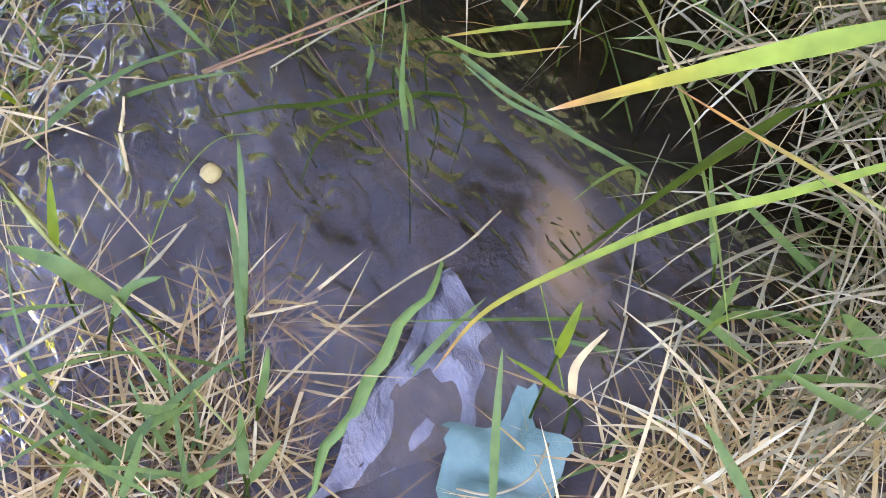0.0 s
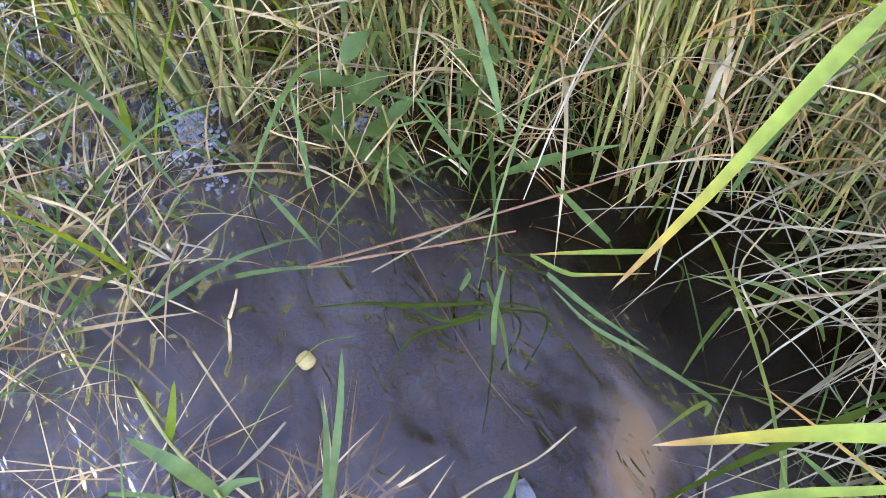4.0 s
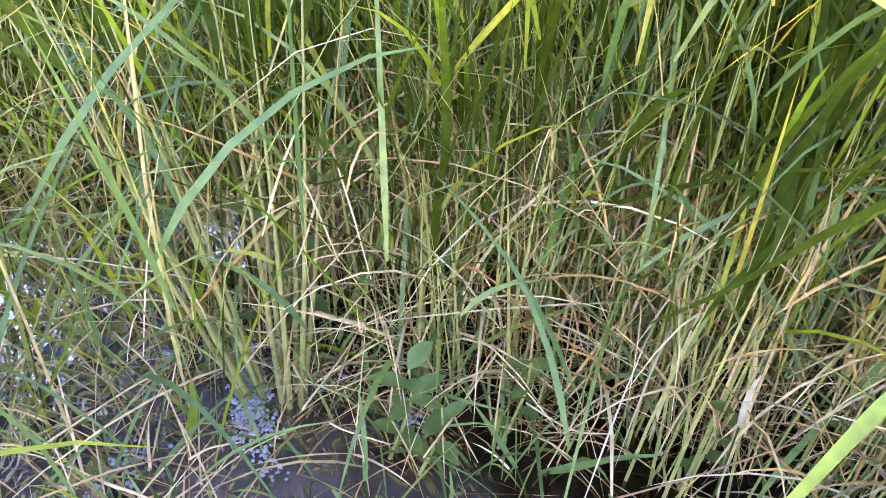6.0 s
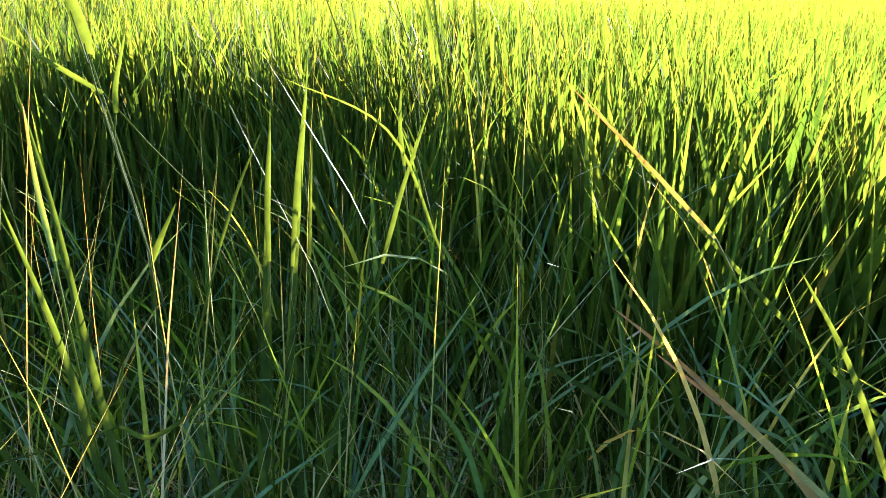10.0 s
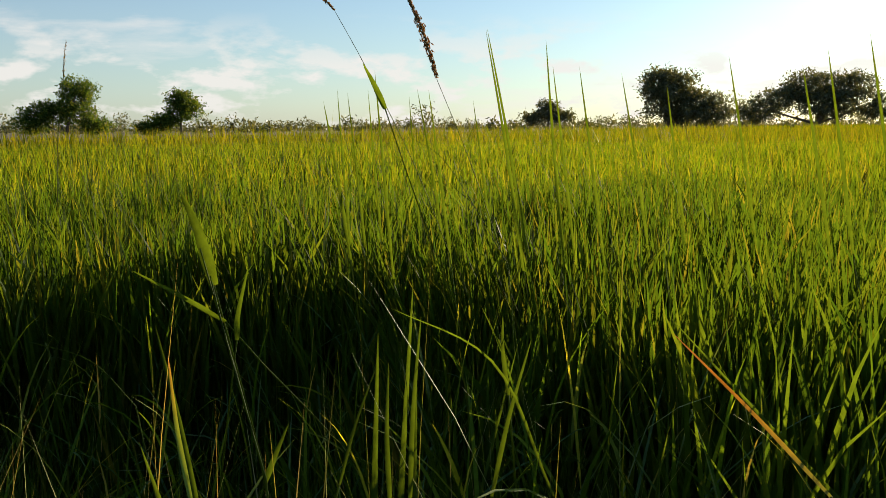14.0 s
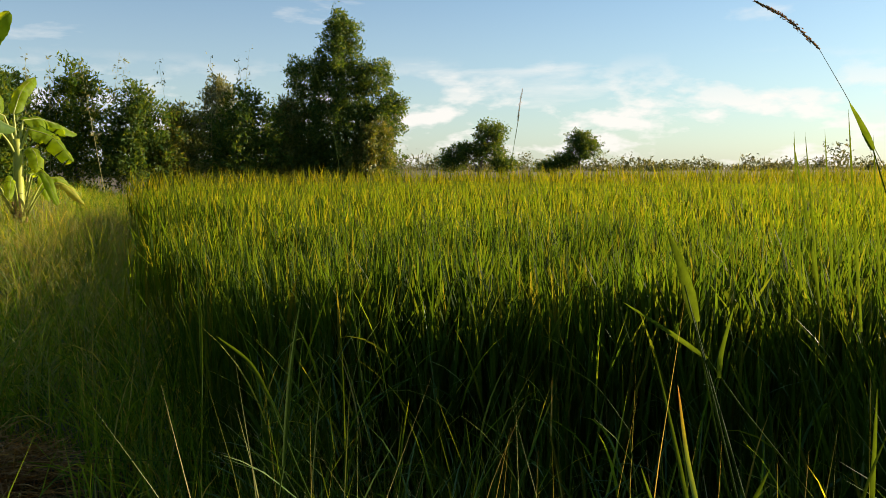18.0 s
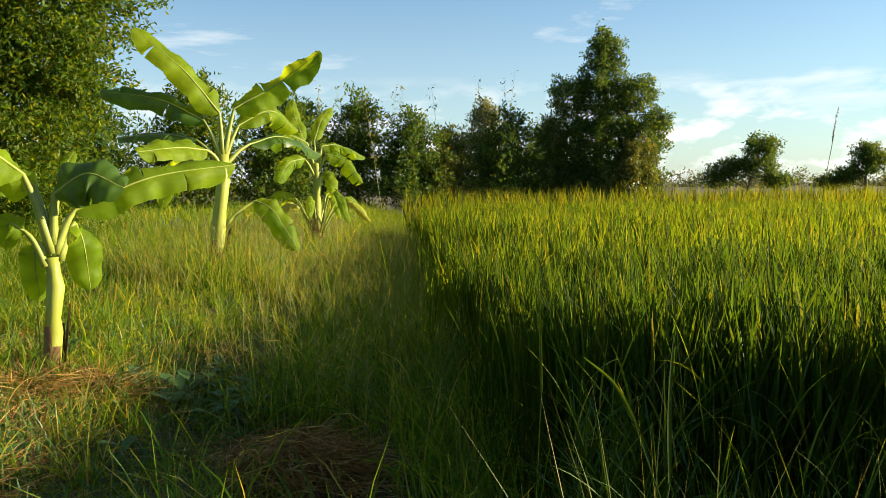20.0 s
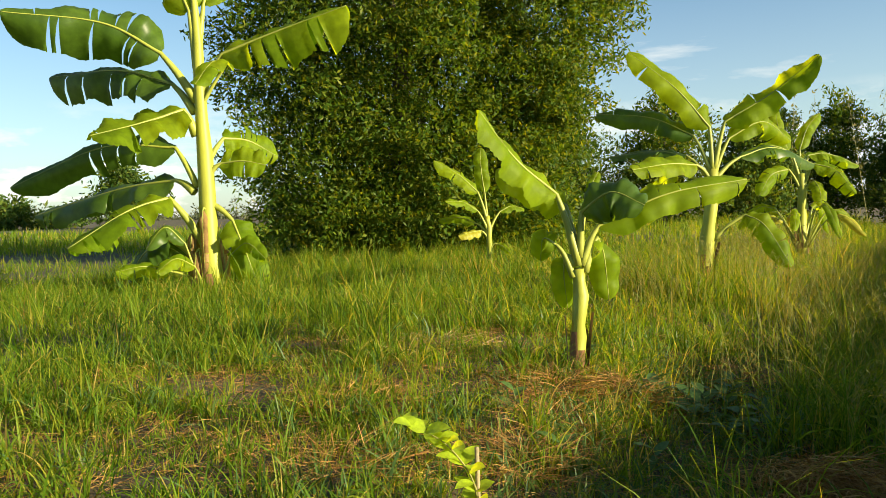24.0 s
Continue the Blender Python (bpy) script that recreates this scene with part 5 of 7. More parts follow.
stem(((0.177, 0.124, 0.060), (0.178, 0.157, 0.120), (0.178, 0.185, 0.170)), 0.0016, M_YELLOW, "thin yellow-green stalk")
grass_leaf(((0.070, 0.067, 0.120), (0.096, 0.111, 0.180), (0.117, 0.143, 0.220)), 0.0085, M_GRASS_DARK, "upright grass leaf before the sheet")
grass_leaf(((0.181, 0.119, 0.060), (0.189, 0.134, 0.100), (0.218, 0.140, 0.130)), 0.01, M_STRAW, "curled cream dry leaf")
grass_leaf(((0.177, 0.124, 0.060), (0.156, 0.142, 0.100), (0.140, 0.165, 0.110)), 0.006, M_GRASS, "short grass leaf over the channel")
grass_leaf(((-0.057, 0.244, 0.050), (-0.039, 0.249, 0.090), (-0.024, 0.261, 0.120)), 0.011, M_GRASS_DARK, "blue-green grass leaf among dry straw")
grass_leaf(((-0.089, 0.196, 0.050), (-0.075, 0.211, 0.090), (-0.063, 0.225, 0.120)), 0.014, M_GRASS_DARK, "blue-green grass leaf among dry straw")
grass_leaf(((-0.087, 0.190, 0.050), (-0.065, 0.187, 0.090), (-0.045, 0.187, 0.120)), 0.012, M_GRASS_DARK, "blue-green grass leaf among dry straw")
grass_leaf(((-0.134, 0.211, 0.050), (-0.112, 0.198, 0.090), (-0.095, 0.189, 0.120)), 0.012, M_GRASS_DARK, "blue-green grass leaf among dry straw")
grass_leaf(((-0.185, 0.227, 0.050), (-0.154, 0.238, 0.090), (-0.136, 0.243, 0.120)), 0.011, M_GRASS_DARK, "blue-green grass leaf among dry straw")
grass_leaf(((-0.151, 0.273, 0.050), (-0.119, 0.258, 0.090), (-0.093, 0.245, 0.120)), 0.009, M_GRASS_DARK, "blue-green grass leaf among dry straw")
grass_leaf(((-0.149, 0.294, 0.050), (-0.125, 0.266, 0.090), (-0.102, 0.250, 0.120)), 0.01, M_GRASS_DARK, "blue-green grass leaf among dry straw")
grass_leaf(((-0.215, 0.292, 0.050), (-0.180, 0.243, 0.090), (-0.142, 0.191, 0.120)), 0.008, M_GRASS_DARK, "blue-green grass leaf among dry straw")
grass_leaf(((-0.229, 0.433, 0.050), (-0.188, 0.402, 0.090), (-0.142, 0.366, 0.120)), 0.006, M_GRASS_DARK, "blue-green grass leaf among dry straw")
grass_leaf(((-0.118, 0.295, 0.050), (-0.119, 0.309, 0.090), (-0.124, 0.328, 0.120)), 0.007, M_GRASS_DARK, "blue-green grass leaf among dry straw")
grass_leaf(((0.253, -0.021, 0.080), (0.234, 0.015, 0.140), (0.213, 0.039, 0.200)), 0.011, M_GRASS_DARK, "green grass leaf at the water's edge")
grass_leaf(((0.313, 0.114, 0.080), (0.309, 0.114, 0.140), (0.299, 0.113, 0.200)), 0.012, M_GRASS_DARK, "green grass leaf at the water's edge")
grass_leaf(((0.427, -0.000, 0.080), (0.384, 0.038, 0.140), (0.343, 0.055, 0.200)), 0.02, M_GRASS_DARK, "green grass leaf at the water's edge")
grass_leaf(((0.393, -0.038, 0.080), (0.333, 0.005, 0.140), (0.280, 0.043, 0.200)), 0.012, M_GRASS_DARK, "green grass leaf at the water's edge")
grass_leaf(((0.423, 0.110, 0.080), (0.379, 0.150, 0.140), (0.334, 0.184, 0.200)), 0.009, M_GRASS_DARK, "green grass leaf at the water's edge")
grass_leaf(((0.351, 0.157, 0.080), (0.346, 0.181, 0.140), (0.338, 0.202, 0.200)), 0.008, M_GRASS_DARK, "green grass leaf at the water's edge")
grass_leaf(((0.354, 0.109, 0.080), (0.347, 0.061, 0.140), (0.346, 0.013, 0.200)), 0.007, M_GRASS_DARK, "green grass leaf at the water's edge")
grass_leaf(((0.324, 0.070, 0.080), (0.285, 0.103, 0.140), (0.242, 0.123, 0.200)), 0.009, M_GRASS_DARK, "green grass leaf at the water's edge")
grass_leaf(((0.387, 0.082, 0.080), (0.306, 0.100, 0.140), (0.241, 0.089, 0.200)), 0.009, M_GRASS_DARK, "green grass leaf at the water's edge")
grass_leaf(((0.406, -0.002, 0.080), (0.331, 0.029, 0.140), (0.255, 0.050, 0.200)), 0.008, M_GRASS_DARK, "green grass leaf at the water's edge")
grass_leaf(((0.314, 0.042, 0.080), (0.329, 0.045, 0.140), (0.347, 0.036, 0.200)), 0.008, M_GRASS_DARK, "green grass leaf at the water's edge")
grass_leaf(((0.426, 0.355, 0.080), (0.351, 0.315, 0.140), (0.283, 0.274, 0.200)), 0.006, M_GRASS_DARK, "green grass leaf at the water's edge")
grass_leaf(((0.178, 0.415, 0.080), (0.181, 0.423, 0.140), (0.196, 0.437, 0.200)), 0.008, M_GRASS_DARK, "green grass leaf at the water's edge")
grass_leaf(((0.172, 0.488, 0.080), (0.175, 0.471, 0.140), (0.159, 0.447, 0.200)), 0.008, M_GRASS_DARK, "green grass leaf at the water's edge")
grass_leaf(((0.203, 0.487, 0.080), (0.181, 0.409, 0.140), (0.151, 0.335, 0.200)), 0.006, M_GRASS_DARK, "green grass leaf at the water's edge")
grass_leaf(((0.547, 0.312, 0.080), (0.477, 0.341, 0.140), (0.418, 0.356, 0.200)), 0.008, M_GRASS_DARK, "green grass leaf at the water's edge")
stem(((0.254, 0.155, 0.080), (0.287, 0.191, 0.080), (0.339, 0.248, 0.080), (0.396, 0.289, 0.080)), 0.0022, M_STRAW_GREY, "dry pale straw lying over the water")
stem(((0.432, 0.332, 0.080), (0.445, 0.377, 0.080), (0.478, 0.418, 0.080), (0.515, 0.442, 0.080)), 0.0028, M_STRAW_GREY, "dry pale straw lying over the water")
stem(((0.266, 0.139, 0.080), (0.293, 0.127, 0.080), (0.264, 0.103, 0.080), (0.236, 0.091, 0.080)), 0.004, M_STRAW_GREY, "dry pale straw lying over the water")
stem(((0.256, 0.154, 0.080), (0.225, 0.125, 0.080), (0.191, 0.099, 0.080)), 0.0025, M_STRAW_GREY, "dry pale straw lying over the water")
stem(((-0.134, 0.686, 0.080), (-0.108, 0.655, 0.080), (-0.123, 0.684, 0.080)), 0.004, M_STRAW_GREY, "dry pale straw lying over the water")
stem(((-0.141, 0.701, 0.080), (-0.121, 0.679, 0.080), (-0.104, 0.649, 0.080)), 0.0025, M_STRAW_GREY, "dry pale straw lying over the water")
stem(((-0.129, 0.622, 0.080), (-0.087, 0.664, 0.080), (-0.081, 0.694, 0.080)), 0.003, M_STRAW_GREY, "dry pale straw lying over the water")
stem(((-0.091, 0.670, 0.080), (-0.061, 0.645, 0.080), (-0.089, 0.640, 0.080)), 0.0025, M_STRAW_GREY, "dry pale straw lying over the water")
stem(((-0.152, 0.660, 0.080), (-0.145, 0.644, 0.080), (-0.141, 0.622, 0.080)), 0.0025, M_STRAW_GREY, "dry pale straw lying over the water")
stem(((-0.226, 0.372, 0.080), (-0.170, 0.379, 0.080), (-0.138, 0.382, 0.080)), 0.0045, M_STRAW_GREY, "dry pale straw lying over the water")
stem(((-0.123, 0.383, 0.080), (-0.079, 0.402, 0.080), (-0.045, 0.421, 0.080)), 0.004, M_STRAW_GREY, "dry pale straw lying over the water")
stem(((-0.237, 0.350, 0.080), (-0.216, 0.322, 0.080), (-0.197, 0.322, 0.080)), 0.003, M_STRAW_GREY, "dry pale straw lying over the water")
stem(((-0.132, 0.416, 0.080), (-0.119, 0.440, 0.080), (-0.106, 0.456, 0.080)), 0.0018, M_STRAW_GREY, "dry pale straw lying over the water")
stem(((0.247, 0.573, 0.080), (0.148, 0.558, 0.080), (0.093, 0.548, 0.080)), 0.003, M_STRAW_GREY, "dry pale straw lying over the water")
grass_leaf(((0.411, 0.354, 0.506), (0.371, 0.351, 0.454), (0.303, 0.342, 0.366), (0.235, 0.335, 0.286)), 0.015, M_YELLOW, "broad green leaf with a yellow tip over the water")
grass_leaf(((0.385, 0.412, 0.637), (0.386, 0.462, 0.556), (0.373, 0.528, 0.439), (0.351, 0.597, 0.333)), 0.0085, M_RICE, "long arching green leaf")
stem(((-0.029, 0.858, 0.443), (0.056, 0.841, 0.386), (0.161, 0.814, 0.311), (0.225, 0.795, 0.265), (0.295, 0.771, 0.199)), 0.0028, M_RICE, "long pale stalk leaning across the clumps")
grass_leaf(((0.083, 0.915, 0.373), (0.015, 0.931, 0.303), (-0.054, 0.936, 0.231), (-0.110, 0.927, 0.183)), 0.0065, M_ORANGE, "orange dry leaf across the clump")
stem(((-0.287, 1.070, 0.120), (-0.133, 1.019, 0.160), (-0.008, 0.967, 0.100), (0.108, 0.928, 0.100), (0.201, 0.876, 0.060)), 0.003, M_STRAW, "bowed dry straw across the clumps")
stem(((0.368, 0.418, 0.100), (0.433, 0.492, 0.180), (0.498, 0.548, 0.240), (0.559, 0.582, 0.270)), 0.0026, M_STRAW_GREY, "pale dry stalk with a swollen sheath")
grass_leaf(((0.452, 0.509, 0.220), (0.477, 0.531, 0.240), (0.495, 0.539, 0.260)), 0.009, M_STRAW_GREY, "pale papery sheath on a dry stalk")
stem(((0.032, 0.603, 0.050), (0.162, 0.559, 0.100), (0.280, 0.524, 0.140), (0.381, 0.483, 0.200), (0.478, 0.454, 0.250)), 0.0031, M_REDSTEM, "red-brown weed stem leaning over the water")
grass_leaf(((0.268, 0.470, 0.080), (0.300, 0.427, 0.050), (0.349, 0.364, 0.020)), 0.008, M_GRASS_DARK, "blue-green leaf crossing the dark water")
grass_leaf(((-0.134, 0.878, 0.010), (-0.113, 0.882, 0.070), (-0.108, 0.909, 0.100)), 0.017, M_GRASS, "short broad green leaf at the water")
grass_leaf(((0.068, 0.699, 0.060), (0.076, 0.724, 0.130), (0.080, 0.752, 0.180)), 0.009, M_GRASS_DARK, "green grass leaf among the clumps")
grass_leaf(((0.140, 0.612, 0.060), (0.141, 0.599, 0.130), (0.139, 0.604, 0.180)), 0.007, M_GRASS_DARK, "green grass leaf among the clumps")
grass_leaf(((0.256, 0.645, 0.060), (0.225, 0.667, 0.130), (0.201, 0.679, 0.180)), 0.009, M_GRASS_DARK, "green grass leaf among the clumps")
grass_leaf(((0.187, 0.859, 0.060), (0.189, 0.744, 0.130), (0.237, 0.648, 0.180)), 0.008, M_GRASS_DARK, "green grass leaf among the clumps")
grass_leaf(((0.321, 0.620, 0.060), (0.348, 0.573, 0.130), (0.378, 0.529, 0.180)), 0.01, M_GRASS_DARK, "green grass leaf among the clumps")
grass_leaf(((0.359, 0.488, 0.060), (0.315, 0.509, 0.130), (0.288, 0.510, 0.180)), 0.01, M_GRASS_DARK, "green grass leaf among the clumps")
grass_leaf(((0.224, 0.845, 0.060), (0.221, 0.854, 0.130), (0.180, 0.861, 0.180)), 0.01, M_GRASS_DARK, "green grass leaf among the clumps")
grass_leaf(((0.400, 0.751, 0.060), (0.421, 0.685, 0.130), (0.445, 0.635, 0.180)), 0.01, M_GRASS_DARK, "green grass leaf among the clumps")
grass_leaf(((0.293, 0.626, 0.060), (0.308, 0.579, 0.130), (0.312, 0.546, 0.180)), 0.013, M_GRASS_DARK, "green grass leaf among the clumps")
grass_leaf(((0.705, 0.473, 0.060), (0.641, 0.508, 0.130), (0.579, 0.517, 0.180)), 0.009, M_GRASS_DARK, "green grass leaf among the clumps")
grass_leaf(((-0.283, 1.314, 0.060), (-0.249, 1.150, 0.130), (-0.224, 1.016, 0.180)), 0.01, M_GRASS_DARK, "green grass leaf among the clumps")
grass_leaf(((-0.302, 0.840, 0.060), (-0.231, 0.832, 0.130), (-0.140, 0.855, 0.180)), 0.005, M_GRASS_DARK, "green grass leaf among the clumps")
grass_leaf(((-0.142, 1.341, 0.060), (-0.046, 1.252, 0.130), (0.028, 1.175, 0.180)), 0.01, M_GRASS_DARK, "green grass leaf among the clumps")
stem(((-0.190, 1.011, 0.120), (-0.150, 0.923, 0.120), (-0.131, 0.811, 0.120), (-0.128, 0.766, 0.120)), 0.003, M_STRAW, "bent dry straw among the clumps")
stem(((-0.297, 0.848, 0.120), (-0.194, 0.900, 0.120), (-0.148, 0.917, 0.120)), 0.003, M_STRAW, "bent dry straw among the clumps")
stem(((0.042, 0.758, 0.120), (0.058, 0.738, 0.120), (0.102, 0.699, 0.120)), 0.003, M_STRAW, "bent dry straw among the clumps")
stem(((0.066, 0.969, 0.120), (0.085, 0.950, 0.120), (0.136, 0.908, 0.120)), 0.006, M_STRAW, "bent dry straw among the clumps")
stem(((0.208, 1.037, 0.120), (0.193, 0.714, 0.120), (0.192, 0.635, 0.120)), 0.0025, M_STRAW, "bent dry straw among the clumps")
stem(((0.046, 0.828, 0.120), (0.155, 0.868, 0.120), (0.200, 0.862, 0.120)), 0.003, M_STRAW, "bent dry straw among the clumps")
stem(((0.016, 0.791, 0.120), (0.092, 0.861, 0.120), (0.159, 0.933, 0.120)), 0.003, M_STRAW, "bent dry straw among the clumps")
stem(((0.537, 0.303, 0.120), (0.488, 0.319, 0.120), (0.406, 0.337, 0.120)), 0.004, M_STRAW, "bent dry straw among the clumps")
stem(((0.422, 0.322, 0.120), (0.438, 0.375, 0.120), (0.507, 0.412, 0.120)), 0.003, M_STRAW, "bent dry straw among the clumps")
stem(((0.289, 0.696, 0.120), (0.323, 0.637, 0.120), (0.369, 0.611, 0.120)), 0.003, M_STRAW, "bent dry straw among the clumps")
stem(((-0.131, 0.767, 0.120), (-0.104, 0.774, 0.120), (-0.068, 0.769, 0.120)), 0.003, M_STRAW, "bent dry straw among the clumps")
stem(((-0.227, 0.770, 0.120), (-0.176, 0.719, 0.120), (-0.145, 0.639, 0.120)), 0.004, M_STRAW, "bent dry straw among the clumps")
stem(((0.401, 0.912, 0.120), (0.329, 0.823, 0.120), (0.212, 0.726, 0.120), (0.133, 0.666, 0.120)), 0.004, M_STRAW, "bent dry straw among the clumps")
stem(((0.418, 0.736, 0.120), (0.376, 0.653, 0.120), (0.305, 0.600, 0.120)), 0.003, M_STRAW, "bent dry straw among the clumps")
stem(((0.401, 0.672, 0.120), (0.346, 0.655, 0.120), (0.268, 0.598, 0.120)), 0.003, M_STRAW, "bent dry straw among the clumps")
grass_leaf(((0.363, 0.434, 0.783), (0.349, 0.490, 0.778), (0.342, 0.554, 0.759), (0.317, 0.610, 0.759), (0.275, 0.662, 0.735), (0.213, 0.712, 0.699), (0.166, 0.741, 0.681)), 0.008, M_ORANGE, "long bowed leaf with an orange tip")
grass_leaf(((0.106, 0.244, 0.870), (0.043, 0.257, 0.906), (-0.013, 0.262, 0.937), (-0.043, 0.265, 0.951)), 0.0080, M_YELLOW, "broad bright yellow-green rice leaf")
grass_leaf(((0.434, 0.448, 0.714), (0.459, 0.538, 0.749), (0.465, 0.634, 0.782), (0.431, 0.763, 0.830)), 0.012, M_ORANGE, "broad rust-orange dry leaf")
grass_leaf(((0.482, 0.497, 0.742), (0.466, 0.545, 0.647), (0.446, 0.628, 0.510), (0.393, 0.720, 0.375)), 0.009, M_RICE, "long green leaf leaning over the rice")
grass_leaf(((0.368, 0.827, 0.300), (0.423, 0.678, 0.445), (0.451, 0.559, 0.541), (0.454, 0.427, 0.621)), 0.007, M_RICE, "long arched green leaf")
stem(((-0.243, 0.977, 0.541), (-0.136, 0.979, 0.424), (0.044, 0.962, 0.300), (0.196, 0.891, 0.219), (0.315, 0.799, 0.141)), 0.003, M_STALK, "long pale stalk leaning across the clumps")
grass_leaf(((0.333, 0.947, 0.324), (0.318, 0.976, 0.349), (0.270, 1.009, 0.360), (0.190, 1.007, 0.312), (0.119, 1.002, 0.276)), 0.006, M_STRAW, "bowed dry leaf over the clump")
grass_leaf(((0.472, 1.145, 0.717), (0.511, 1.053, 0.707), (0.594, 0.897, 0.655), (0.625, 0.783, 0.648)), 0.012, M_RICE, "long bent green leaf")
grass_leaf(((0.343, 1.083, 0.327), (0.338, 1.167, 0.457), (0.296, 1.277, 0.679)), 0.009, M_RICE, "upright green rice leaf")
grass_leaf(((0.447, 0.618, 0.714), (0.410, 0.776, 0.748), (0.361, 0.946, 0.775), (0.286, 1.096, 0.813)), 0.009, M_RICE, "long arching green leaf")
grass_leaf(((0.593, 0.584, 0.795), (0.562, 0.686, 0.863), (0.534, 0.851, 0.967), (0.473, 1.004, 1.101)), 0.008, M_RICE, "long leaning leaf with a dry tip")
grass_leaf(((0.430, 0.511, 0.783), (0.439, 0.620, 0.802), (0.464, 0.772, 0.818), (0.456, 0.867, 0.840)), 0.009, M_ORANGE, "broad rust-orange dry leaf")
grass_leaf(((0.385, 0.441, 0.853), (0.434, 0.531, 0.918), (0.464, 0.616, 0.971)), 0.007, M_RICE, "sunlit yellow-green rice leaf")
grass_leaf(((0.067, 1.075, 0.530), (0.126, 1.240, 0.738), (0.182, 1.363, 1.025)), 0.016, M_RICE, "upright broad rice leaf")
grass_leaf(((0.088, 1.068, 0.528), (0.172, 1.245, 0.783), (0.248, 1.373, 1.099)), 0.014, M_RICE, "upright broad rice leaf")
grass_leaf(((0.110, 1.060, 0.526), (0.184, 1.221, 0.736), (0.238, 1.336, 0.974)), 0.01, M_RICE, "upright narrow green rice leaf")
grass_leaf(((0.154, 1.047, 0.530), (0.277, 1.213, 0.722), (0.421, 1.326, 0.991)), 0.009, M_RICE, "leaning green rice leaf")
grass_leaf(((-0.106, 1.039, 0.609), (-0.124, 1.130, 0.767), (-0.140, 1.245, 0.939), (-0.162, 1.325, 1.084)), 0.012, M_RICE, "long green rice leaf")
grass_leaf(((-0.125, 1.043, 0.613), (-0.153, 1.139, 0.784), (-0.196, 1.248, 0.944)), 0.012, M_RICE, "long green rice leaf")
grass_leaf(((0.293, 1.011, 0.565), (0.274, 1.084, 0.659), (0.241, 1.149, 0.753)), 0.009, M_RICE, "green leaf with a dry tip")
grass_leaf(((0.495, 0.873, 0.784), (0.571, 0.884, 0.798), (0.628, 0.885, 0.770)), 0.004, M_STRAW, "short piece of cut straw")
grass_leaf(((0.494, 1.381, 0.750), (0.583, 1.328, 0.749), (0.643, 1.221, 0.749)), 0.01, M_RICE, "bent green leaf before the rice")
grass_leaf(((-0.112, 1.004, 0.742), (-0.067, 0.992, 0.729), (0.062, 1.048, 0.776)), 0.007, M_RICE, "bent grey-green leaf")
stem(((0.006, 1.137, 0.509), (0.003, 1.254, 0.639), (-0.007, 1.380, 0.801), (-0.032, 1.458, 0.962), (-0.067, 1.547, 1.156)), 0.0052, M_STALK, "tall jointed reed stem")
grass_leaf(((-0.007, 1.379, 0.797), (0.011, 1.388, 0.832), (0.041, 1.407, 0.880)), 0.012, M_RICE, "narrow green leaf of a tall reed")
grass_leaf(((-0.026, 1.467, 1.012), (-0.022, 1.472, 1.053), (0.001, 1.487, 1.130)), 0.011, M_RICE, "narrow green leaf of a tall reed")
grass_leaf(((-0.048, 1.539, 1.093), (-0.056, 1.559, 1.140), (-0.069, 1.578, 1.196), (-0.089, 1.595, 1.249)), 0.026, M_RICE, "broad sunlit reed leaf")
stem(((-0.021, 1.298, 0.839), (-0.046, 1.451, 1.021), (-0.053, 1.543, 1.108)), 0.004, M_STALK, "tall green reed stem before the rice")
grass_leaf(((-0.038, 1.495, 1.038), (-0.105, 1.514, 1.084), (-0.176, 1.528, 1.129)), 0.01, M_RICE, "narrow green leaf of a tall reed")
stem(((0.447, 1.665, 1.095), (0.406, 1.762, 1.284), (0.334, 1.846, 1.483), (0.279, 1.887, 1.605)), 0.0022, M_STALK, "wild grass stalk with a seed head")
grass_leaf(((0.362, 1.806, 1.394), (0.346, 1.822, 1.441), (0.325, 1.839, 1.491)), 0.016, M_RICE, "leaf of the wild grass stalk")
stem(((0.337, 1.209, 1.140), (0.303, 1.276, 1.310), (0.269, 1.317, 1.429)), 0.0018, M_STALK, "wild grass stalk with a dry seed head")
stem(((-0.321, 3.521, 1.042), (-0.303, 3.636, 1.318), (-0.263, 3.679, 1.579)), 0.004, M_STALK, "tall grass stalk over the rice")
grass_leaf(((0.625, 1.668, 1.045), (0.629, 1.761, 1.313), (0.620, 1.842, 1.573)), 0.0090, M_RICE, "tall rice blade standing over the rest")
grass_leaf(((0.459, 2.031, 0.979), (0.470, 2.123, 1.253), (0.478, 2.198, 1.501)), 0.0090, M_RICE, "tall rice blade standing over the rest")
grass_leaf(((0.485, 2.446, 0.915), (0.494, 2.541, 1.214), (0.503, 2.618, 1.469)), 0.0090, M_RICE, "tall rice blade standing over the rest")
grass_leaf(((0.529, 2.426, 0.901), (0.532, 2.526, 1.202), (0.532, 2.608, 1.460)), 0.0090, M_RICE, "tall rice blade standing over the rest")
grass_leaf(((0.593, 1.960, 0.949), (0.603, 2.059, 1.213), (0.606, 2.143, 1.452)), 0.0090, M_RICE, "tall rice blade standing over the rest")
grass_leaf(((0.777, 2.084, 0.918), (0.791, 2.185, 1.190), (0.798, 2.271, 1.430)), 0.0090, M_RICE, "tall rice blade standing over the rest")
grass_leaf(((0.640, 2.597, 0.884), (0.648, 2.695, 1.204), (0.656, 2.775, 1.476)), 0.0090, M_RICE, "tall rice blade standing over the rest")
grass_leaf(((0.755, 2.549, 0.890), (0.769, 2.645, 1.197), (0.782, 2.723, 1.455)), 0.0090, M_RICE, "tall rice blade standing over the rest")
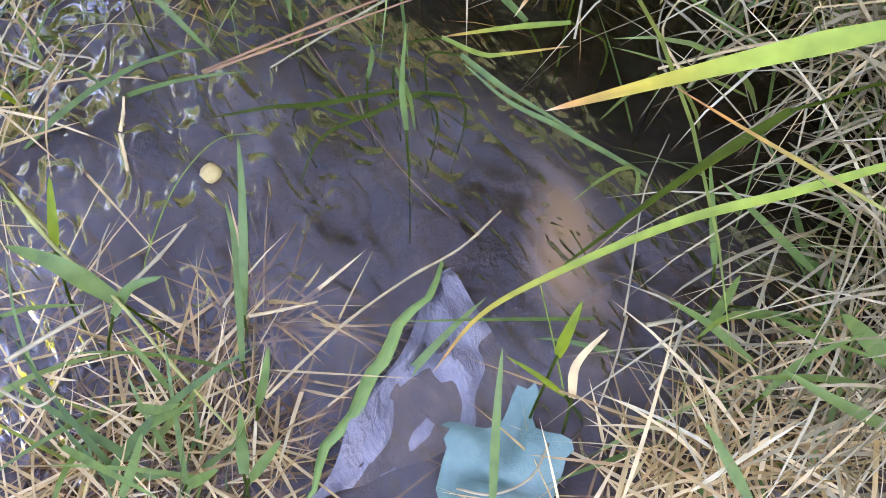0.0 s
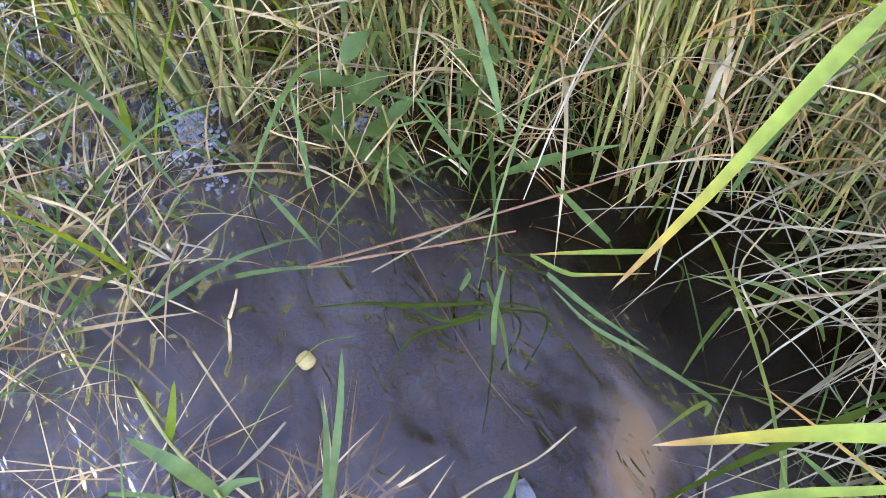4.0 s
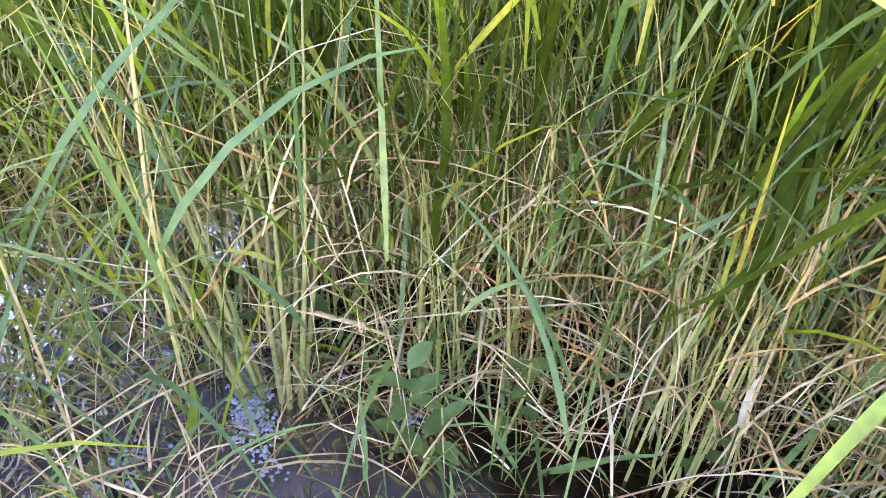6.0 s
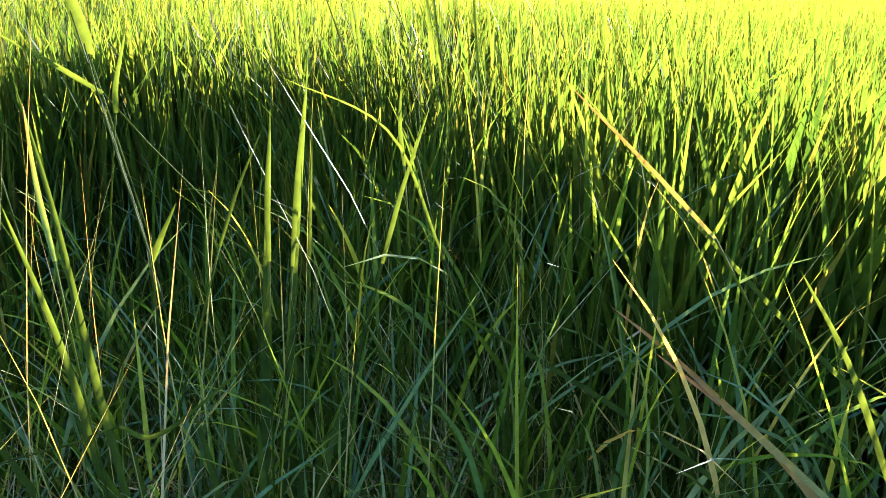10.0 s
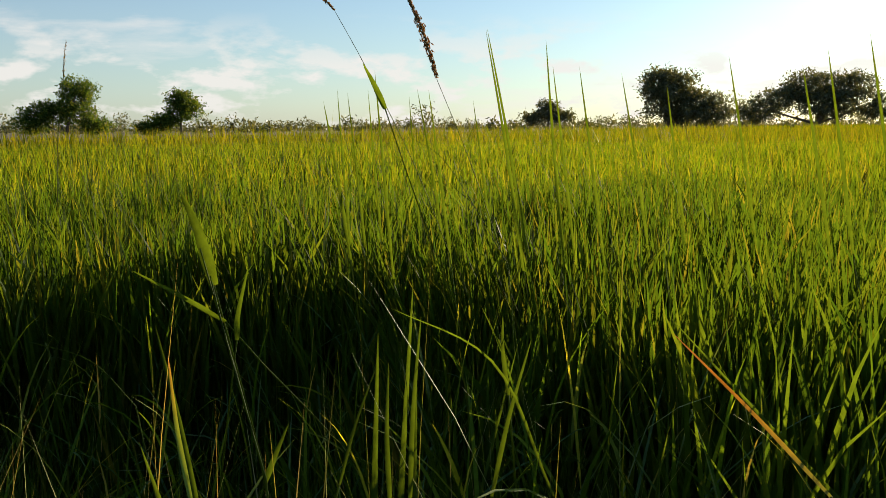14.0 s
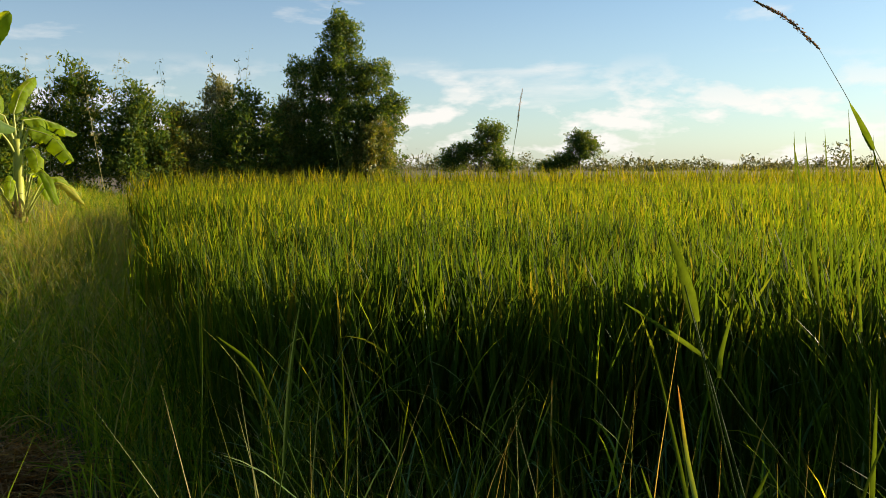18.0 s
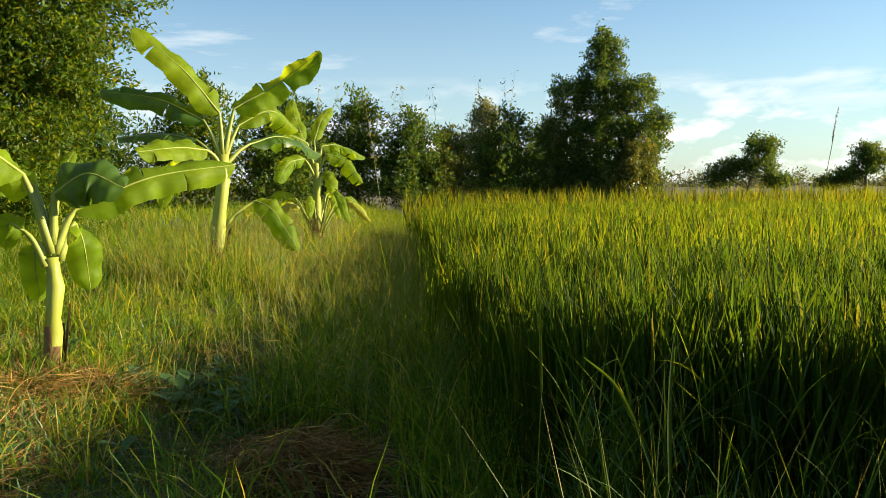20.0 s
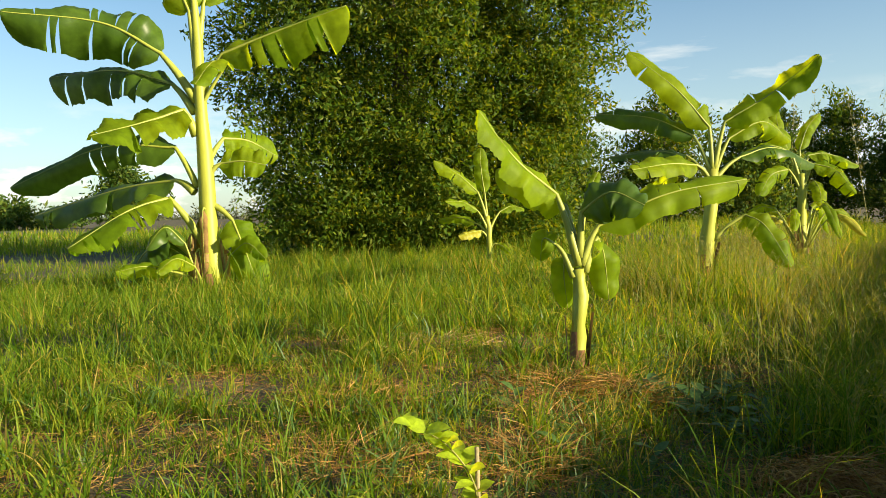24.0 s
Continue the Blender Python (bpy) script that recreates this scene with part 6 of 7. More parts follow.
grass_leaf(((0.661, 1.711, 1.061), (0.670, 1.828, 1.333), (0.666, 1.925, 1.586)), 0.0090, M_RICE, "tall rice blade standing over the rest")
grass_leaf(((0.728, 1.668, 1.049), (0.762, 1.776, 1.314), (0.789, 1.860, 1.558)), 0.0090, M_RICE, "tall rice blade standing over the rest")
grass_leaf(((0.915, 1.780, 1.018), (0.947, 1.896, 1.280), (0.969, 1.990, 1.508)), 0.0090, M_RICE, "tall rice blade standing over the rest")
grass_leaf(((0.911, 1.905, 1.014), (0.941, 2.019, 1.286), (0.962, 2.111, 1.521)), 0.0090, M_RICE, "tall rice blade standing over the rest")
grass_leaf(((1.063, 1.797, 1.019), (1.096, 1.913, 1.277), (1.117, 2.010, 1.495)), 0.0090, M_RICE, "tall rice blade standing over the rest")
grass_leaf(((1.198, 1.818, 1.021), (1.241, 1.928, 1.268), (1.276, 2.017, 1.467)), 0.0090, M_RICE, "tall rice blade standing over the rest")
grass_leaf(((1.185, 1.561, 1.058), (1.229, 1.670, 1.307), (1.259, 1.761, 1.524)), 0.0090, M_RICE, "tall rice blade standing over the rest")
grass_leaf(((1.140, 1.318, 1.084), (1.195, 1.421, 1.299), (1.235, 1.507, 1.486)), 0.0090, M_RICE, "tall rice blade standing over the rest")
grass_leaf(((1.167, 1.289, 1.098), (1.224, 1.387, 1.321), (1.266, 1.469, 1.520)), 0.0090, M_RICE, "tall rice blade standing over the rest")
grass_leaf(((1.218, 1.230, 1.125), (1.275, 1.326, 1.347), (1.316, 1.406, 1.546)), 0.0090, M_RICE, "tall rice blade standing over the rest")
grass_leaf(((0.298, 1.870, 1.063), (0.304, 1.986, 1.262), (0.305, 2.080, 1.417)), 0.0090, M_RICE, "tall rice blade standing over the rest")
grass_leaf(((0.659, 2.152, 0.981), (0.668, 2.274, 1.245), (0.669, 2.375, 1.463)), 0.0090, M_RICE, "tall rice blade standing over the rest")
grass_leaf(((-0.151, 1.076, 0.918), (-0.157, 1.139, 0.990), (-0.158, 1.197, 1.072)), 0.008, M_YELLOW, "narrow leaf catching the sun before the dark rice")
grass_leaf(((0.057, 0.974, 0.921), (0.075, 1.032, 0.987), (0.098, 1.084, 1.062)), 0.008, M_RICE, "narrow leaf catching the sun before the dark rice")
grass_leaf(((0.094, 1.007, 0.899), (0.126, 1.073, 0.994), (0.161, 1.128, 1.105)), 0.008, M_RICE, "narrow leaf catching the sun before the dark rice")
grass_leaf(((0.229, 1.052, 0.868), (0.281, 1.101, 0.953), (0.339, 1.140, 1.051)), 0.008, M_RICE, "narrow leaf catching the sun before the dark rice")
grass_leaf(((0.031, 1.091, 0.906), (0.068, 1.138, 0.962), (0.114, 1.179, 1.027)), 0.006, M_RICE, "narrow leaf catching the sun before the dark rice")
grass_leaf(((0.295, 1.127, 0.976), (0.309, 1.171, 1.022), (0.329, 1.210, 1.071)), 0.008, M_RICE, "narrow leaf catching the sun before the dark rice")
grass_leaf(((0.423, 0.686, 0.986), (0.423, 0.796, 1.039), (0.403, 0.910, 1.106)), 0.006, M_ORANGE, "reddish leaf leaning over the rice")
grass_leaf(((0.277, 0.974, 0.892), (0.280, 1.151, 1.022), (0.187, 1.319, 1.076)), 0.005, M_RICE, "bowed green leaf over the rice")
stem(((-0.192, 1.363, 0.957), (-0.248, 1.385, 1.026), (-0.326, 1.392, 1.062)), 0.0022, M_STRAW_GREY, "bowed pale stalk before the rice")
stem(((0.504, 1.514, 1.090), (0.529, 1.859, 1.272), (0.483, 1.989, 1.335)), 0.002, M_STALK, "bent wild grass stalk over the rice")
grass_leaf(((-0.677, 1.132, 0.976), (-0.685, 1.214, 1.077), (-0.685, 1.285, 1.169)), 0.008, M_RICE, "upright leaf at the field's edge")
grass_leaf(((-1.034, 1.854, 0.908), (-1.043, 1.880, 1.034), (-1.052, 1.898, 1.163)), 0.008, M_RICE, "upright leaf at the field's edge")
grass_leaf(((-0.761, 1.393, 0.987), (-0.798, 1.405, 1.047), (-0.852, 1.408, 1.090)), 0.009, M_RICE, "pale arching leaf at the field edge")
stem(((-1.069, 1.409, 0.882), (-0.941, 1.340, 0.904), (-0.837, 1.310, 0.918), (-0.805, 1.258, 0.911)), 0.0025, M_RICE, "bowed green stalk at the field edge")
stem(((-0.770, 2.236, 1.135), (-0.820, 2.347, 1.437), (-0.879, 2.327, 1.662)), 0.003, M_STALK, "tall grass stalk with a slim spike")


# ---- the outlet: sheet, foam, straw, weeds ----
def build_outlet():
    # sunken plastic sheet: folded along two ridges
    t = empty("plastic_sheet", (0.06, 0.18, -0.02), "wrinkled grey-blue plastic sheet half sunk in the channel", "plastic sheet")
    A, B, C = Vector((0.155, 0.295, 0.008)), Vector((-0.06, 0.155, 0.012)), Vector((0.165, 0.135, 0.0))
    n = 26
    vs, fs = [], []
    for i in range(n + 1):
        u = i / n
        for j in range(n + 1):
            v = j / n
            p = A.lerp(B, u).lerp(A.lerp(C, u), v)
            z = 0.014 * math.sin(v * 9 + u * 3) * u + 0.006 * math.sin(v * 25 + u * 11) * u + 0.004 * math.sin(u * 21 - v * 7)
            z -= 0.030 * math.exp(-((v - 0.55) / 0.16) ** 2) * max(0, u - 0.45) * 2
            p = p + Vector((0.006 * math.sin(v * 14), 0.006 * math.sin(u * 13), z))
            vs.append(p)
    for i in range(n):
        for j in range(n):
            a = i * (n + 1) + j
            fs.append((a, a + n + 1, a + n + 2, a + 1))
    part("sheet", vs, fs, M_SHEET, t)
    edge = [A.lerp(B, i / 14) + Vector((0.004 * math.sin(i), 0.004 * math.cos(i * 1.7), 0.012)) for i in range(15)]
    hv, hf = [], []
    d = Vector((-0.60, 0.80, 0))
    for i, p in enumerate(edge):
        w = 0.009 * math.sin(math.pi * min(0.97, (i + 0.6) / 15)) + 0.002
        hv += [p, p + d * w * 0.6 + Vector((0, 0, 0.005)), p + d * w * 1.3 - Vector((0, 0, 0.004))]
    for i in range(14):
        a = i * 3
        hf += [(a, a + 1, a + 4, a + 3), (a + 1, a + 2, a + 5, a + 4)]
    part("hem", hv, hf, M_HEM, t, "bright green edge of the sheet")
    # algae patch and teal scrap
    t2 = empty("plastic_scrap", (0.10, 0.10, 0.0), "torn teal plastic scrap at the water's edge", "plastic scrap")
    vs, fs = [], []
    for i in range(13):
        for j in range(11):
            u, v = i / 12, j / 10
            vs.append(Vector((0.055 + 0.105 * u + 0.01 * math.sin(v * 9), 0.065 + 0.085 * v + 0.012 * math.sin(u * 8), 0.016 + 0.012 * math.sin(u * 7 + v * 4) * math.sin(v * 6))))
    for i in range(12):
        for j in range(10):
            if (i, j) not in ((0, 9), (0, 8), (1, 9), (11, 9), (11, 0)):
                a = i * 11 + j
                fs.append((a, a + 11, a + 12, a + 1))
    part("scrap", vs, fs, M_TEAL, t2)
    vs, fs = tube(bezier(((0.062, 0.105, 0.03), (0.085, 0.085, 0.04), (0.12, 0.082, 0.036), (0.15, 0.10, 0.03)), 12), [0.0012] * 13, 5)
    part("loose_thread", vs, fs, M_STRAW_GREY, t2, "pale frayed thread")
    # foam: rafts of small bubbles
    r = random.Random(5)
    for raft, (x0, y0, x1, y1, w, k) in enumerate(((-0.02, 1.05, -0.045, 0.86, 0.030, 900), (-0.04, 0.84, -0.03, 0.79, 0.022, 60), (-0.20, 0.90, -0.26, 0.84, 0.04, 90), (0.16, 0.80, 0.22, 0.86, 0.035, 80), (0.10, 0.93, 0.14, 0.99, 0.03, 60))):
        vs, fs = [], []
        for i in range(k):
            u = r.random()
            c = Vector((x0 + (x1 - x0) * u + r.gauss(0, w * 0.5), y0 + (y1 - y0) * u + r.gauss(0, w * 0.4), 0.001))
            rad = r.choice((0.0014, 0.0018, 0.0024, 0.0034)) * r.uniform(0.8, 1.2)
            b = len(vs)
            for lat in range(3):
                for lon in range(7):
                    q, e = lon / 7 * 6.283, lat / 3 * 1.571
                    vs.append(c + Vector((math.cos(q) * math.cos(e), math.sin(q) * math.cos(e), math.sin(e))) * rad)
            vs.append(c + Vector((0, 0, rad)))
            for lat in range(2):
                for lon in range(7):
                    fs.append((b + lat * 7 + lon, b + lat * 7 + (lon + 1) % 7, b + lat * 7 + 7 + (lon + 1) % 7, b + lat * 7 + 7 + lon))
            for lon in range(7):
                fs.append((b + 14 + lon, b + 14 + (lon + 1) % 7, b + 21))
        ob = mesh_object("foam", vs, fs, M_FOAM, smooth=True)
        tagged(ob, "raft of pale bubbles floating between the stems", "foam", kind="stuff")
    # yellow fallen fruit-like husk in the water
    bm = bmesh.new()
    bmesh.ops.create_icosphere(bm, subdivisions=2, radius=0.011)
    for v in bm.verts:
        v.co *= 1 + 0.12 * math.sin(v.co.x * 400) * math.sin(v.co.y * 300)
    me = bpy.data.meshes.new("seed_husk")
    bm.to_mesh(me)
    bm.free()
    me.materials.append(M_YHUSK)
    me.shade_smooth()
    ob = new("seed_husk", me)
    ob.location = (-0.006, 0.514, 0.004)
    tagged(ob, "round yellowish husk floating in the water", "husk")


def patch(name, count, spread, cx, cy, length, width, lean, bend, mat, label, category, base=0.0, segs=4, raise_=0.04, toward=None):
    b = np.stack([rng.normal(cx, spread[0], count), rng.normal(cy, spread[1], count), np.zeros(count)], 1)
    b[:, 2] = np.maximum(ground_height(b[:, 0], b[:, 1]), -0.03) + rng.uniform(0, raise_, count) + base
    az = rng.uniform(0, 6.283, count) if toward is None else rng.normal(toward, 0.75, count)
    v, f = blades(b, az, np.abs(rng.normal(length, length * 0.3, count)), rng.uniform(0.6, 1.3, count) * width, np.abs(rng.normal(lean, 0.25, count)), rng.normal(bend, 0.5, count), segs, 1.3)
    ob = quads_object(name, v, f, mat)
    tagged(ob, label, category, kind="stuff")


def belt(name, count, z0, z1, length, width, lean, bend, mat, label, category, whole=False):
    """Leaves or stalks along the strip between open water and the full crop; z0, z1: foot, as shares of the crop's height."""
    s, d = rng.uniform(-0.2, 2.6, count), rng.uniform(0, 1, count)
    x, y = spot(s, paddy_edge(s) + d * (crop_limit(s) + 0.1 - paddy_edge(s)))
    k = clear_of_path(x, y, 0.62)
    x, y = x[k], y[k]
    n, h = len(x), crop_height(x, y)
    b = np.stack([x, y, rng.uniform(z0, z1, n) * h], 1)
    L = rng.uniform(0.75, 1.2, n) * (h * length if whole else length)
    v, f = blades(b, rng.uniform(0, 6.283, n), L, rng.uniform(0.6, 1.3, n) * width, np.abs(rng.normal(lean, 0.2, n)) * (0.5 if whole else 1), rng.normal(bend, 0.35, n), 5, 1.3, full=1.0 if whole else 0.35)
    tagged(quads_object(name, v, f, mat), label, category, kind="stuff")


def build_edge_tangle():
    S = "straw"
    patch("straw_mat", 380, (0.075, 0.045), -0.21, 0.25, 0.12, 0.0036, 1.45, 0.15, M_STRAW, "matted dry straw at the water's edge", S)
    patch("straw_mat", 140, (0.045, 0.03), -0.11, 0.225, 0.11, 0.0036, 1.45, 0.15, M_STRAW, "matted dry straw at the water's edge", S)
    patch("straw_mat", 110, (0.045, 0.025), -0.06, 0.335, 0.11, 0.0045, 1.3, 0.3, M_STRAW, "straw lodged on the water", S, raise_=0.02)
    patch("straw_mat", 90, (0.03, 0.08), -0.24, 0.40, 0.12, 0.0035, 1.3, 0.3, M_STRAW, "straw lodged on the water", S, raise_=0.03)
    patch("straw_mat", 250, (0.08, 0.03), 0.27, 0.02, 0.12, 0.0042, 1.1, 0.6, M_STRAW, "tangled dry straw on the bank's edge", S, raise_=0.08)
    patch("straw_mat", 210, (0.10, 0.05), 0.41, -0.02, 0.14, 0.0042, 1.0, 0.6, M_STRAW_GREY, "tangled grey straw on the bank's edge", S, raise_=0.1)
    patch("grey_straw", 340, (0.07, 0.10), 0.69, 0.20, 0.34, 0.0045, 0.55, 0.8, M_STRAW_GREY, "thick leaning mass of grey dead grass", S, raise_=0.12, segs=6, toward=3.75)
    patch("edge_grass", 70, (0.09, 0.09), 0.72, 0.36, 0.26, 0.008, 0.5, 0.8, M_GRASS_DARK, "green grass growing through dead grass", "grass", segs=6)
    patch("grey_straw", 200, (0.08, 0.08), 0.76, 0.38, 0.36, 0.0045, 0.5, 0.8, M_STRAW_GREY, "thick leaning mass of grey dead grass", S, raise_=0.12, segs=6, toward=3.9)
    patch("grey_straw", 260, (0.07, 0.06), 0.58, 0.03, 0.26, 0.0045, 0.7, 0.8, M_STRAW_GREY, "thick leaning mass of grey dead grass", S, raise_=0.12, segs=6, toward=3.4)
    G = "grass"
    patch("edge_grass", 80, (0.10, 0.10), 0.62, 0.14, 0.22, 0.008, 0.6, 0.8, M_GRASS_DARK, "green grass growing through dead grass", G, segs=6)
    patch("edge_grass", 36, (0.09, 0.05), 0.36, 0.0, 0.16, 0.007, 0.7, 0.7, M_GRASS_DARK, "green grass growing through straw", G, segs=6)
    patch("edge_grass", 36, (0.08, 0.05), -0.2, 0.25, 0.13, 0.009, 0.7, 0.8, M_GRASS_DARK, "green grass growing through straw", G, segs=6)
    # belt of stems and dead leaves where the rice begins
    for cx, cy, sx in ((0.14, 0.84, 0.10), (0.36, 0.74, 0.08), (0.58, 0.64, 0.08), (-0.24, 1.0, 0.12), (0.30, 0.90, 0.14)):
        patch("water_weed", 40, (sx, 0.06), cx, cy, 0.18, 0.0065, 0.5, 0.9, M_GRASS_DARK, "narrow green weeds standing in the water", G, segs=5)
        patch("dead_leaves", 45, (sx, 0.07), cx, cy, 0.20, 0.0035, 0.75, 0.8, M_STRAW, "bent dead leaves over the water", S, raise_=0.1, segs=5)
        patch("brown_litter", 70, (sx, 0.07), cx, cy, 0.10, 0.003, 1.0, 0.6, M_STRAW_RED, "reddish-brown litter on the water", S, segs=3)
    patch("thin_stalks", 190, (0.30, 0.13), 0.22, 1.04, 0.75, 0.0045, 0.10, 0.25, M_STALK, "close-set yellowish rice stalks", "rice", segs=5)
    patch("thin_stalks", 150, (0.14, 0.13), 0.72, 0.86, 0.60, 0.0034, 0.14, 0.3, M_STALK, "close-set yellowish rice stalks", "rice", segs=5)
    patch("thin_stalks", 110, (0.20, 0.14), -0.32, 1.25, 0.70, 0.0045, 0.12, 0.3, M_STALK, "close-set yellowish rice stalks", "rice", segs=5)
    patch("dead_leaves", 220, (0.34, 0.16), 0.25, 1.06, 0.36, 0.0035, 0.7, 0.9, M_STRAW, "bent dead leaves among the stalks", S, raise_=0.45, segs=5)
    patch("dead_leaves", 190, (0.18, 0.18), 0.65, 0.72, 0.34, 0.0035, 0.7, 0.9, M_STRAW_GREY, "bent dead leaves among the stalks", S, raise_=0.40, segs=5)
    patch("stalk_leaves", 260, (0.34, 0.20), 0.25, 1.08, 0.34, 0.009, 0.5, 0.9, M_GRASS_DARK, "green leaves among the stalks", G, raise_=0.5, segs=5)
    patch("stalk_leaves", 170, (0.2, 0.18), 0.64, 0.78, 0.32, 0.009, 0.5, 0.9, M_GRASS_DARK, "green leaves among the stalks", G, raise_=0.5, segs=5)
    patch("stalk_leaves", 150, (0.25, 0.20), -0.35, 1.2, 0.36, 0.008, 0.5, 0.9, M_GRASS, "green leaves among the stalks", G, raise_=0.4, segs=5)
    # weedy grass closing the side of the outlet towards the bank
    for cx, cy, h in ((-0.52, 1.12, 0.72), (-0.66, 0.92, 0.50), (-0.62, 1.40, 0.66)):
        patch("side_stalks", 90, (0.11, 0.12), cx, cy, h, 0.004, 0.14, 0.3, M_STALK, "close-set yellowish stalks beside the outlet", "grass", segs=5)
        patch("side_leaves", 130, (0.12, 0.13), cx, cy, 0.40, 0.008, 0.45, 0.9, M_GRASS_DARK, "green grass leaves beside the outlet", G, raise_=h * 0.6, segs=5)
        patch("side_straw", 80, (0.12, 0.13), cx, cy, 0.32, 0.0035, 0.7, 0.9, M_STRAW, "bent dead leaves beside the outlet", S, raise_=h * 0.5, segs=5)
    belt("belt_stalks", 700, 0.0, 0.02, 0.80, 0.0038, 0.10, 0.20, M_STALK, "close-set yellowish stalks before the rice", "rice", whole=True)
    belt("belt_leaves", 900, 0.25, 0.80, 0.30, 0.0075, 0.45, 0.8, M_GRASS_DARK, "tangled green weed leaves before the rice", G)
    belt("belt_leaves", 850, 0.25, 0.80, 0.32, 0.0080, 0.35, 0.6, M_GRASS, "tangled light green leaves before the rice", G)
    belt("belt_straw", 400, 0.02, 0.40, 0.30, 0.0034, 0.7, 0.8, M_STRAW, "bent dry leaves among the stalks", S)
    belt("belt_litter", 900, 0.0, 0.45, 0.24, 0.0040, 0.6, 0.8, M_STRAW_RED, "reddish-brown dead leaves low among the stalks", S)
    for cx, cy in ((-0.24, 0.80), (-0.30, 0.68), (-0.17, 0.72)):
        patch("lodged_grass", 34, (0.05, 0.05), cx, cy, 0.20, 0.0045, 0.85, 0.6, M_STRAW, "pale bent straw lodged in the shallow water", S, raise_=0.03, segs=5)
        patch("lodged_green", 18, (0.05, 0.05), cx, cy, 0.18, 0.007, 0.7, 0.7, M_GRASS_DARK, "green grass lodged in the shallow water", G, raise_=0.03, segs=5)
    # two strong clumps standing in the foam
    for cx, cy, lx in ((0.022, 0.905, 0.06), (-0.02, 0.94, -0.12)):
        c = empty("rice_clump", (cx, cy, -0.02), "strong rice clump, thick yellow-green stalks standing in foam", "rice plant", "rice plants at the paddy edge")
        for k in range(6):
            a = k * 1.05
            f = Vector((cx + 0.014 * math.cos(a), cy + 0.014 * math.sin(a), -0.03))
            top = f + Vector((lx + 0.05 * math.cos(a), 0.16 + 0.05 * math.sin(a), 0.50 + 0.03 * k))
            vs, fs = tube(bezier((tuple(f), tuple(f.lerp(top, 0.5) + Vector((0, -0.02, 0))), tuple(top)), 8), [0.0052 - 0.00052 * i for i in range(9)], 7)
            part("stalk", vs, fs, M_STALK, c)
            for m in range(1):
                b = f.lerp(top, 0.85)
                e = top + Vector((lx * 0.6 + 0.06 * math.cos(a), 0.09 + 0.05 * math.sin(a), 0.17 - 0.02 * k))
                vs, fs = strip(bezier((tuple(b), tuple(b.lerp(e, 0.55) + Vector((0, 0, 0.02))), tuple(e)), 9), 0.013, k + m)
                part("leaf", vs, fs, M_RICE, c)
    for x, y, z, h, n, s in ((0.122, 0.76, 0.0, 0.20, 9, 0.05), (0.15, 0.72, 0.0, 0.16, 7, 0.045), (0.03, 1.02, 0.0, 0.26, 7, 0.075), (0.15, 1.12, 0.0, 0.42, 8, 0.075), (0.27, 0.72, 0.0, 0.2, 8, 0.04), (0.52, 0.66, 0.0, 0.26, 8, 0.045), (0.68, 0.66, 0.0, 0.30, 9, 0.055), (0.47, 0.57, 0.0, 0.18, 7, 0.04), (0.37, 0.9, 0.0, 0.5, 10, 0.05), (-0.13, 1.1, 0.0, 0.3, 7, 0.055)):
        weed((x, y, z), h, n, s, M_GRASS_DARK, "small green broad-leaved weed among the rice stems", lean=(0.02, -0.02))


